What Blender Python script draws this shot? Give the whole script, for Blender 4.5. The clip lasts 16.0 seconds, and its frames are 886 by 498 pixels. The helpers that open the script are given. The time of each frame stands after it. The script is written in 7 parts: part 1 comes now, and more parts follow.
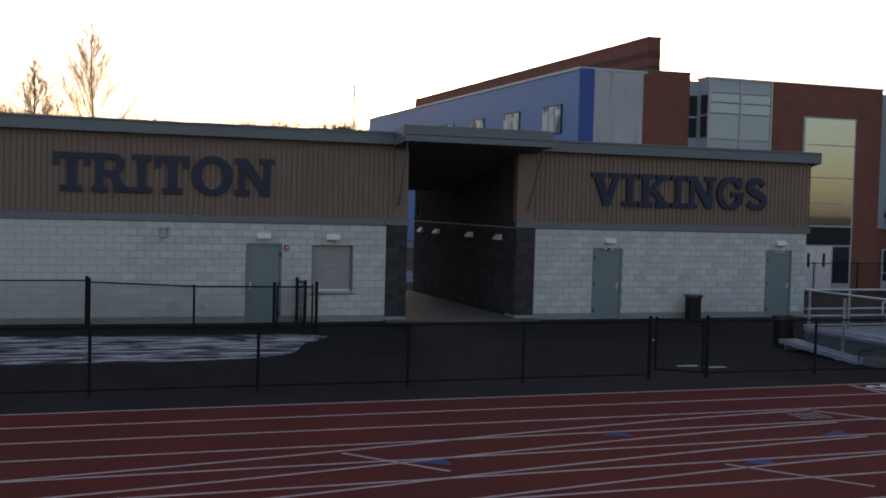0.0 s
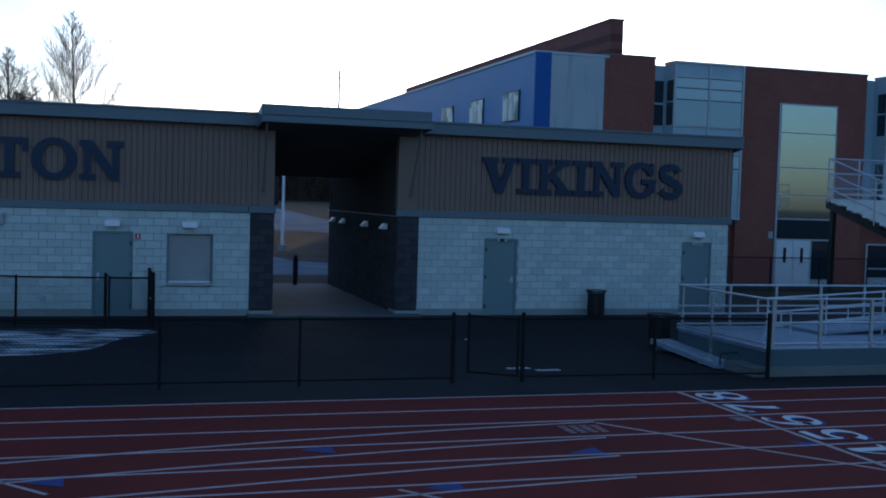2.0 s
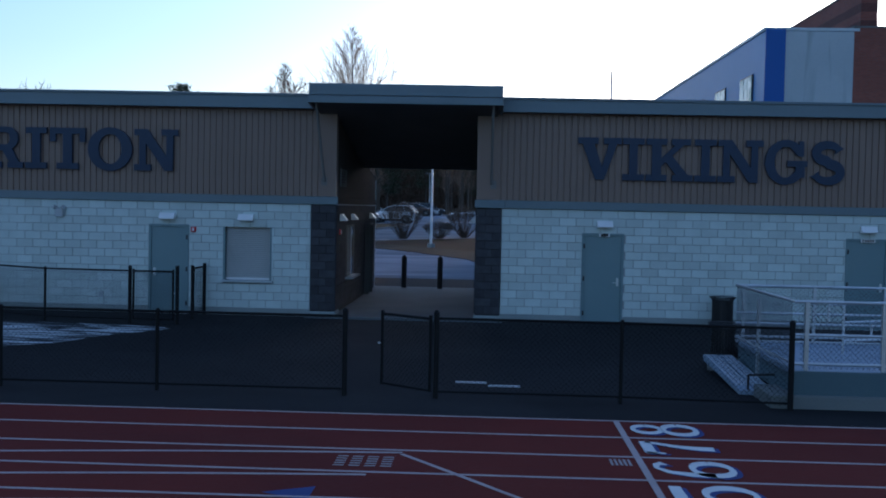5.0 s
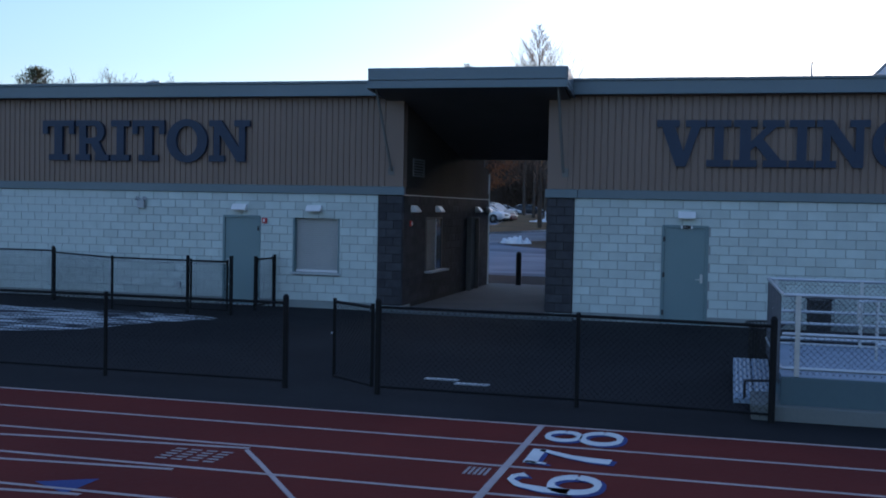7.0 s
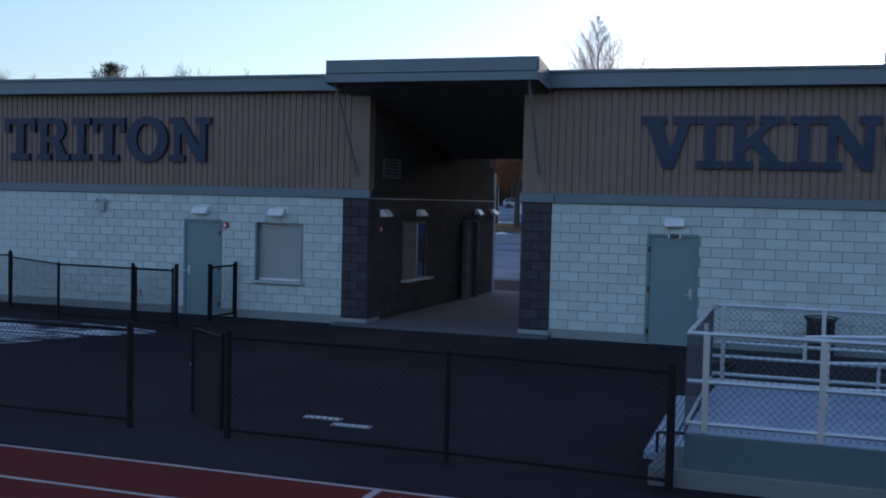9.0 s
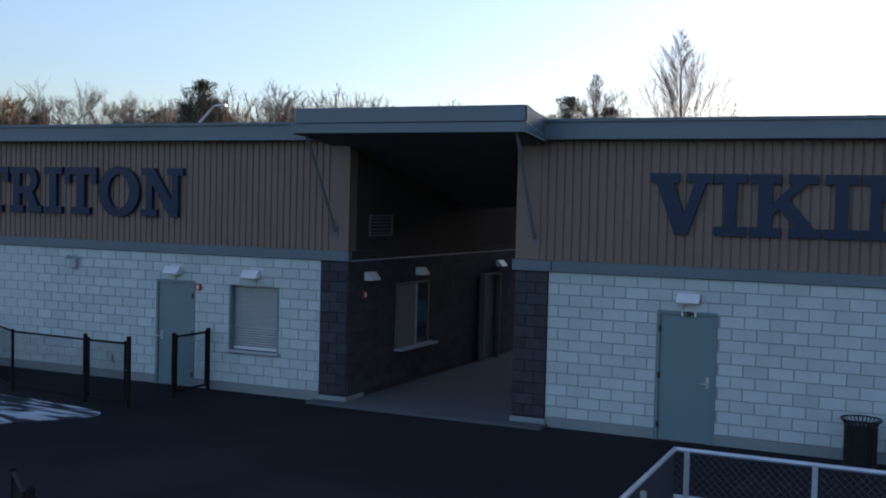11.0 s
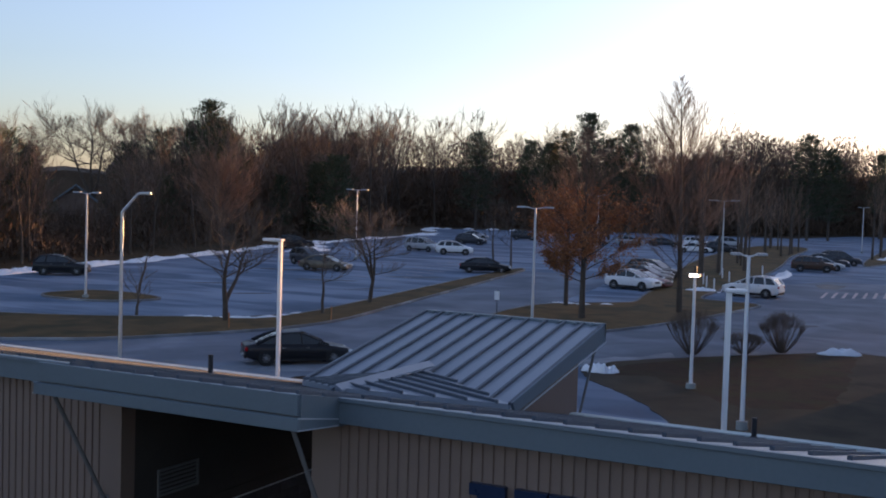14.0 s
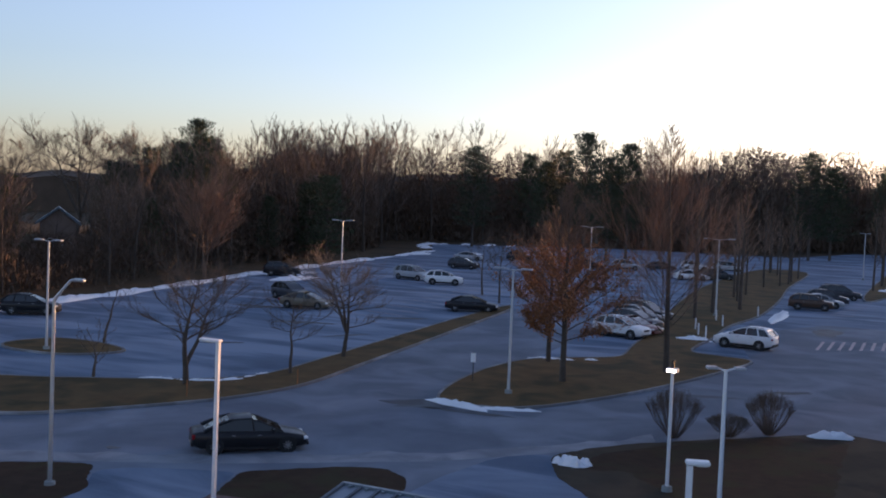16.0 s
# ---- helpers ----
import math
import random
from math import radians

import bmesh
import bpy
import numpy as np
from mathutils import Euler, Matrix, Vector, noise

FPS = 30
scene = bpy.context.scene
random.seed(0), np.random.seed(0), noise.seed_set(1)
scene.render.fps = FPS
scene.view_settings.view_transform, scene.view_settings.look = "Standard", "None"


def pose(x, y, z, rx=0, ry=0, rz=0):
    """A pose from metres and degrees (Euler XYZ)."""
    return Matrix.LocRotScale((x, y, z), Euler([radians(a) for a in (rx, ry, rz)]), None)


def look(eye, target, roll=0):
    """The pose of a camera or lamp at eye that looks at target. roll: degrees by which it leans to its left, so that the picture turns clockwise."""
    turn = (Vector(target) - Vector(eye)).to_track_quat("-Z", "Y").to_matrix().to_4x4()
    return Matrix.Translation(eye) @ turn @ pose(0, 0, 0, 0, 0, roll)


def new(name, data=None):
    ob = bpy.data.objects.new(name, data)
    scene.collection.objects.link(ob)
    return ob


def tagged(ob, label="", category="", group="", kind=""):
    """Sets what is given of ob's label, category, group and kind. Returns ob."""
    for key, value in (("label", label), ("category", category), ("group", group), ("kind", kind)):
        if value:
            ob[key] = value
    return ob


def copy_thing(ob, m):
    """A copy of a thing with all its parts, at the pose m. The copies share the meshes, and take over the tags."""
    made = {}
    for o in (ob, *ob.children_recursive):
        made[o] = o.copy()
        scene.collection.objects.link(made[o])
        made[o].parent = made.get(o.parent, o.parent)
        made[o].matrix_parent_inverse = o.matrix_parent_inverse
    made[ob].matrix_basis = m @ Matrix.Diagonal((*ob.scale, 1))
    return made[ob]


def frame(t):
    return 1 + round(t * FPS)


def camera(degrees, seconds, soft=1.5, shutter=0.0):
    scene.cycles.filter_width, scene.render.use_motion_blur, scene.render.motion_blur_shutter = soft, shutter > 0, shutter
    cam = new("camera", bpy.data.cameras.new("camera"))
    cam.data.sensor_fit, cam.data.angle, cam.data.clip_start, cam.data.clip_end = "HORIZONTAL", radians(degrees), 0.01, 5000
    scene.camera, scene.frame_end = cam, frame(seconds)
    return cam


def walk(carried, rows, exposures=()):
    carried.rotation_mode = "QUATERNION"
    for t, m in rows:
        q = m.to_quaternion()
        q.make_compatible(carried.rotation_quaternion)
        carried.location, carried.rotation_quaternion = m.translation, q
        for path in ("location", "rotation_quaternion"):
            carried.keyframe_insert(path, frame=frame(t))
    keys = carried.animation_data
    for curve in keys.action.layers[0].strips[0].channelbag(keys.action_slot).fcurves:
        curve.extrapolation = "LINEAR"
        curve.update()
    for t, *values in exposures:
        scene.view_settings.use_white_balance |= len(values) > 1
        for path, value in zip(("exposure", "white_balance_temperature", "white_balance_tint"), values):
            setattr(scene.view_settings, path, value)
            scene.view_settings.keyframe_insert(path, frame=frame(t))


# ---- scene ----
cam = camera(44.1, 16.0, soft=1.9)
# seconds, the eye and a point ahead in metres, roll in degrees
PATH = [
    (0, (0.399, -0.486, 3.397), (1.065, 1.398, 3.318), 1.5),
    (0.5, (1.848, -0.498, 3.366), (2.491, 1.394, 3.283), 1.6),
    (1, (3.337, -0.41, 3.346), (3.966, 1.486, 3.26), 1.6),
    (1.5, (4.561, -0.172, 3.33), (5.183, 1.727, 3.243), 1.6),
    (2, (5.816, 0.202, 3.307), (6.398, 2.114, 3.216), 1.7),
    (2.5, (7.3, 0.635, 3.245), (7.805, 2.568, 3.154), 1.5),
    (3, (8.596, 1.12, 3.195), (9.0, 3.076, 3.105), 1.5),
    (3.5, (9.951, 1.597, 3.112), (10.224, 3.577, 3.023), 1.3),
    (4, (11.256, 2.079, 3.007), (11.441, 4.068, 2.92), 1.3),
    (4.5, (12.6, 2.603, 2.879), (12.656, 4.6, 2.798), 1.2),
    (5, (13.802, 3.055, 2.775), (13.722, 5.052, 2.699), 1.2),
    (7.5, (18.272, 5.645, 2.492), (17.714, 7.564, 2.415), 1.2),
    (8, (18.794, 6.368, 2.496), (18.208, 8.279, 2.417), 1.3),
    (10.5, (20.306, 10.502, 3.616), (19.509, 12.334, 3.525), 1.3),
    (11, (20.602, 11.48, 3.901), (19.766, 13.295, 3.823), 1.4),
    (11.5, (20.903, 12.54, 4.514), (20.037, 14.341, 4.429), 1.4),
    (12, (21.112, 13.55, 5.132), (20.232, 15.344, 5.046), 1.4),
    (12.5, (21.316, 14.587, 5.857), (20.43, 16.377, 5.769), 1.5),
    (13, (21.479, 15.528, 6.531), (20.587, 17.316, 6.443), 1.4),
    (13.5, (21.652, 16.477, 7.321), (20.757, 18.264, 7.233), 1.5),
    (14, (21.808, 17.356, 8.15), (20.911, 19.141, 8.061), 1.7),
    (14.5, (21.891, 18.273, 8.974), (20.992, 20.057, 8.888), 1.8),
    (15, (21.946, 19.147, 9.834), (21.046, 20.931, 9.746), 2.0),
    (15.5, (21.919, 20.068, 10.712), (21.017, 21.851, 10.622), 2.1),
    (16, (21.745, 21.122, 11.565), (20.841, 22.904, 11.476), 2.3),
]
walk(cam, [(t, look(eye, target, roll)) for t, eye, target, roll in PATH],
     [(0.0, 1.25, 7800, 28), (0.75, 1.20, 7200, 27), (0.97, -0.04, 4900, 12), (1.2, 0.12, 4750, 11), (1.5, 0.50, 4750, 11), (2.0, 0.76, 4700, 11), (2.5, 0.82, 4700, 11),
      (3.5, 0.93, 4780, 12), (5.0, 1.08, 4900, 14), (7.5, 1.37, 5250, 18), (10.5, 1.37, 5600, 20), (11.75, 1.27, 5650, 21), (13.0, 1.27, 5700, 22), (14.0, 1.32, 5950, 26), (15.0, 1.26, 5850, 27), (16.0, 1.24, 5850, 27)])

# ---- light ----
SUN_AZ, SUN_EL = 17.7, 4.8
world = bpy.data.worlds.new("sky")
scene.world = world
world.use_nodes = True
wn = world.node_tree
sky = wn.nodes.new("ShaderNodeTexSky")
sky.sky_type, sky.sun_disc = "NISHITA", False
sky.sun_elevation, sky.sun_rotation = radians(SUN_EL), radians(SUN_AZ)
sky.air_density, sky.dust_density, sky.ozone_density = 1.0, 1.1, 2.6
wn.nodes["Background"].inputs["Strength"].default_value = 0.15
haze = wn.nodes.new("ShaderNodeHueSaturation")
haze.inputs["Saturation"].default_value = 0.75
wn.links.new(sky.outputs[0], haze.inputs["Color"])
wn.links.new(haze.outputs["Color"], wn.nodes["Background"].inputs["Color"])
sun = new("sun", bpy.data.lights.new("sun", "SUN"))
sun.data.energy, sun.data.angle, sun.data.color = 5.0, radians(0.6), (1.0, 0.52, 0.17)
_az, _el = radians(SUN_AZ), radians(SUN_EL)
SUN_DIR = Vector((math.sin(_az) * math.cos(_el), math.cos(_az) * math.cos(_el), math.sin(_el)))
sun.matrix_world = look(SUN_DIR * 300, (0, 0, 0))


# ---- materials ----
def surface(name, c1, c2, rough=0.8, scale=1.5, fine=30.0, bump=0.15, metal=0.0, spread=0.0, fine_mix=0.35, spec=0.5):
    """Two colours mixed by coarse noise, fine grain on top, relief from the grain, and a little change from piece to piece."""
    m = bpy.data.materials.new(name)
    m.use_nodes = True
    nt = m.node_tree
    n, l = nt.nodes, nt.links
    b = n["Principled BSDF"]
    b.inputs["Metallic"].default_value = metal
    b.inputs["Specular IOR Level"].default_value = spec
    geo = n.new("ShaderNodeNewGeometry")
    big = n.new("ShaderNodeTexNoise")
    big.inputs["Scale"].default_value, big.inputs["Detail"].default_value = scale, 6
    small = n.new("ShaderNodeTexNoise")
    small.inputs["Scale"].default_value, small.inputs["Detail"].default_value = fine, 4
    for t in (big, small):
        l.new(geo.outputs["Position"], t.inputs["Vector"])
    ramp = n.new("ShaderNodeMapRange")
    ramp.inputs["From Min"].default_value, ramp.inputs["From Max"].default_value = 0.3, 0.7
    mixf = n.new("ShaderNodeMix")
    mixf.inputs["Factor"].default_value = fine_mix
    l.new(big.outputs["Fac"], mixf.inputs["A"])
    l.new(small.outputs["Fac"], mixf.inputs["B"])
    l.new(mixf.outputs["Result"], ramp.inputs["Value"])
    mix = n.new("ShaderNodeMix")
    mix.data_type = "RGBA"
    mix.inputs["A"].default_value, mix.inputs["B"].default_value = (*c1, 1), (*c2, 1)
    l.new(ramp.outputs["Result"], mix.inputs["Factor"])
    col = mix.outputs["Result"]
    if spread:
        info = n.new("ShaderNodeObjectInfo")
        hsv = n.new("ShaderNodeHueSaturation")
        mr = n.new("ShaderNodeMapRange")
        mr.inputs["To Min"].default_value, mr.inputs["To Max"].default_value = 1 - spread, 1 + spread
        l.new(info.outputs["Random"], mr.inputs["Value"])
        l.new(mr.outputs["Result"], hsv.inputs["Value"])
        l.new(col, hsv.inputs["Color"])
        col = hsv.outputs["Color"]
    l.new(col, b.inputs["Base Color"])
    rr = n.new("ShaderNodeMapRange")
    rr.inputs["To Min"].default_value, rr.inputs["To Max"].default_value = max(rough - 0.12, 0.02), min(rough + 0.12, 1)
    l.new(small.outputs["Fac"], rr.inputs["Value"])
    l.new(rr.outputs["Result"], b.inputs["Roughness"])
    if bump:
        bp = n.new("ShaderNodeBump")
        bp.inputs["Strength"].default_value, bp.inputs["Distance"].default_value = bump, 0.01
        l.new(small.outputs["Fac"], bp.inputs["Height"])
        l.new(bp.outputs["Normal"], b.inputs["Normal"])
    return m


def patchy(name, c1, c2, c3, rough, s1, s2, edge=0.08, level=0.55, bump=0.2, stretch=None):
    """Ground of two mixed colours with hard-edged patches of a third (frost, wear, leaf litter)."""
    m = surface(name, c1, c2, rough, s1, 14.0, bump, spec=0.1)
    n, l = m.node_tree.nodes, m.node_tree.links
    b = n["Principled BSDF"]
    old = b.inputs["Base Color"].links[0].from_socket
    geo = n.new("ShaderNodeNewGeometry")
    t = n.new("ShaderNodeTexNoise")
    t.inputs["Scale"].default_value, t.inputs["Detail"].default_value, t.inputs["Distortion"].default_value = s2, 8, 0.6
    if stretch:
        mp = n.new("ShaderNodeMapping")
        mp.inputs["Scale"].default_value = stretch
        l.new(geo.outputs["Position"], mp.inputs["Vector"])
        l.new(mp.outputs["Vector"], t.inputs["Vector"])
    else:
        l.new(geo.outputs["Position"], t.inputs["Vector"])
    mr = n.new("ShaderNodeMapRange")
    mr.inputs["From Min"].default_value, mr.inputs["From Max"].default_value = level - edge, level + edge
    l.new(t.outputs["Fac"], mr.inputs["Value"])
    mix = n.new("ShaderNodeMix")
    mix.data_type = "RGBA"
    mix.inputs["B"].default_value = (*c3, 1)
    l.new(mr.outputs["Result"], mix.inputs["Factor"])
    l.new(old, mix.inputs["A"])
    l.new(mix.outputs["Result"], b.inputs["Base Color"])
    return m


def glassy(name, colour, rough=0.06, trans=0.0):
    m = bpy.data.materials.new(name)
    m.use_nodes = True
    b = m.node_tree.nodes["Principled BSDF"]
    b.inputs["Base Color"].default_value = (*colour, 1)
    b.inputs["Roughness"].default_value = rough
    b.inputs["Transmission Weight"].default_value = trans
    b.inputs["IOR"].default_value = 1.5
    return m


def mirrored(name, colour):
    """Glass with a reflecting coating that shows the sky opposite."""
    m = glassy(name, colour, 0.03)
    m.node_tree.nodes["Principled BSDF"].inputs["Metallic"].default_value = 0.9
    return m


def glow(name, colour, strength):
    m = bpy.data.materials.new(name)
    m.use_nodes = True
    b = m.node_tree.nodes["Principled BSDF"]
    b.inputs["Base Color"].default_value = (*colour, 1)
    b.inputs["Emission Color"].default_value = (*colour, 1)
    b.inputs["Emission Strength"].default_value = strength
    return m


def brickwork(name, c1, c2, mortar, width=0.2, height=0.067):
    m = bpy.data.materials.new(name)
    m.use_nodes = True
    n, l = m.node_tree.nodes, m.node_tree.links
    b = n["Principled BSDF"]
    b.inputs["Roughness"].default_value = 0.85
    geo = n.new("ShaderNodeNewGeometry")
    sep = n.new("ShaderNodeSeparateXYZ")
    add = n.new("ShaderNodeMath")
    com = n.new("ShaderNodeCombineXYZ")
    l.new(geo.outputs["Position"], sep.inputs[0])
    l.new(sep.outputs["X"], add.inputs[0])
    l.new(sep.outputs["Y"], add.inputs[1])
    l.new(add.outputs[0], com.inputs["X"])
    l.new(sep.outputs["Z"], com.inputs["Y"])
    br = n.new("ShaderNodeTexBrick")
    br.inputs["Color1"].default_value, br.inputs["Color2"].default_value, br.inputs["Mortar"].default_value = (*c1, 1), (*c2, 1), (*mortar, 1)
    br.inputs["Scale"].default_value = 1.0
    br.inputs["Brick Width"].default_value, br.inputs["Row Height"].default_value, br.inputs["Mortar Size"].default_value = width, height, 0.008
    l.new(com.outputs[0], br.inputs["Vector"])
    t = n.new("ShaderNodeTexNoise")
    t.inputs["Scale"].default_value, t.inputs["Detail"].default_value = 0.6, 6
    l.new(geo.outputs["Position"], t.inputs["Vector"])
    hsv = n.new("ShaderNodeHueSaturation")
    mr = n.new("ShaderNodeMapRange")
    mr.inputs["To Min"].default_value, mr.inputs["To Max"].default_value = 0.75, 1.25
    l.new(t.outputs["Fac"], mr.inputs["Value"])
    l.new(mr.outputs["Result"], hsv.inputs["Value"])
    l.new(br.outputs["Color"], hsv.inputs["Color"])
    l.new(hsv.outputs["Color"], b.inputs["Base Color"])
    bp = n.new("ShaderNodeBump")
    bp.inputs["Strength"].default_value = 0.3
    l.new(br.outputs["Fac"], bp.inputs["Height"])
    bp.invert = True
    l.new(bp.outputs["Normal"], b.inputs["Normal"])
    return m


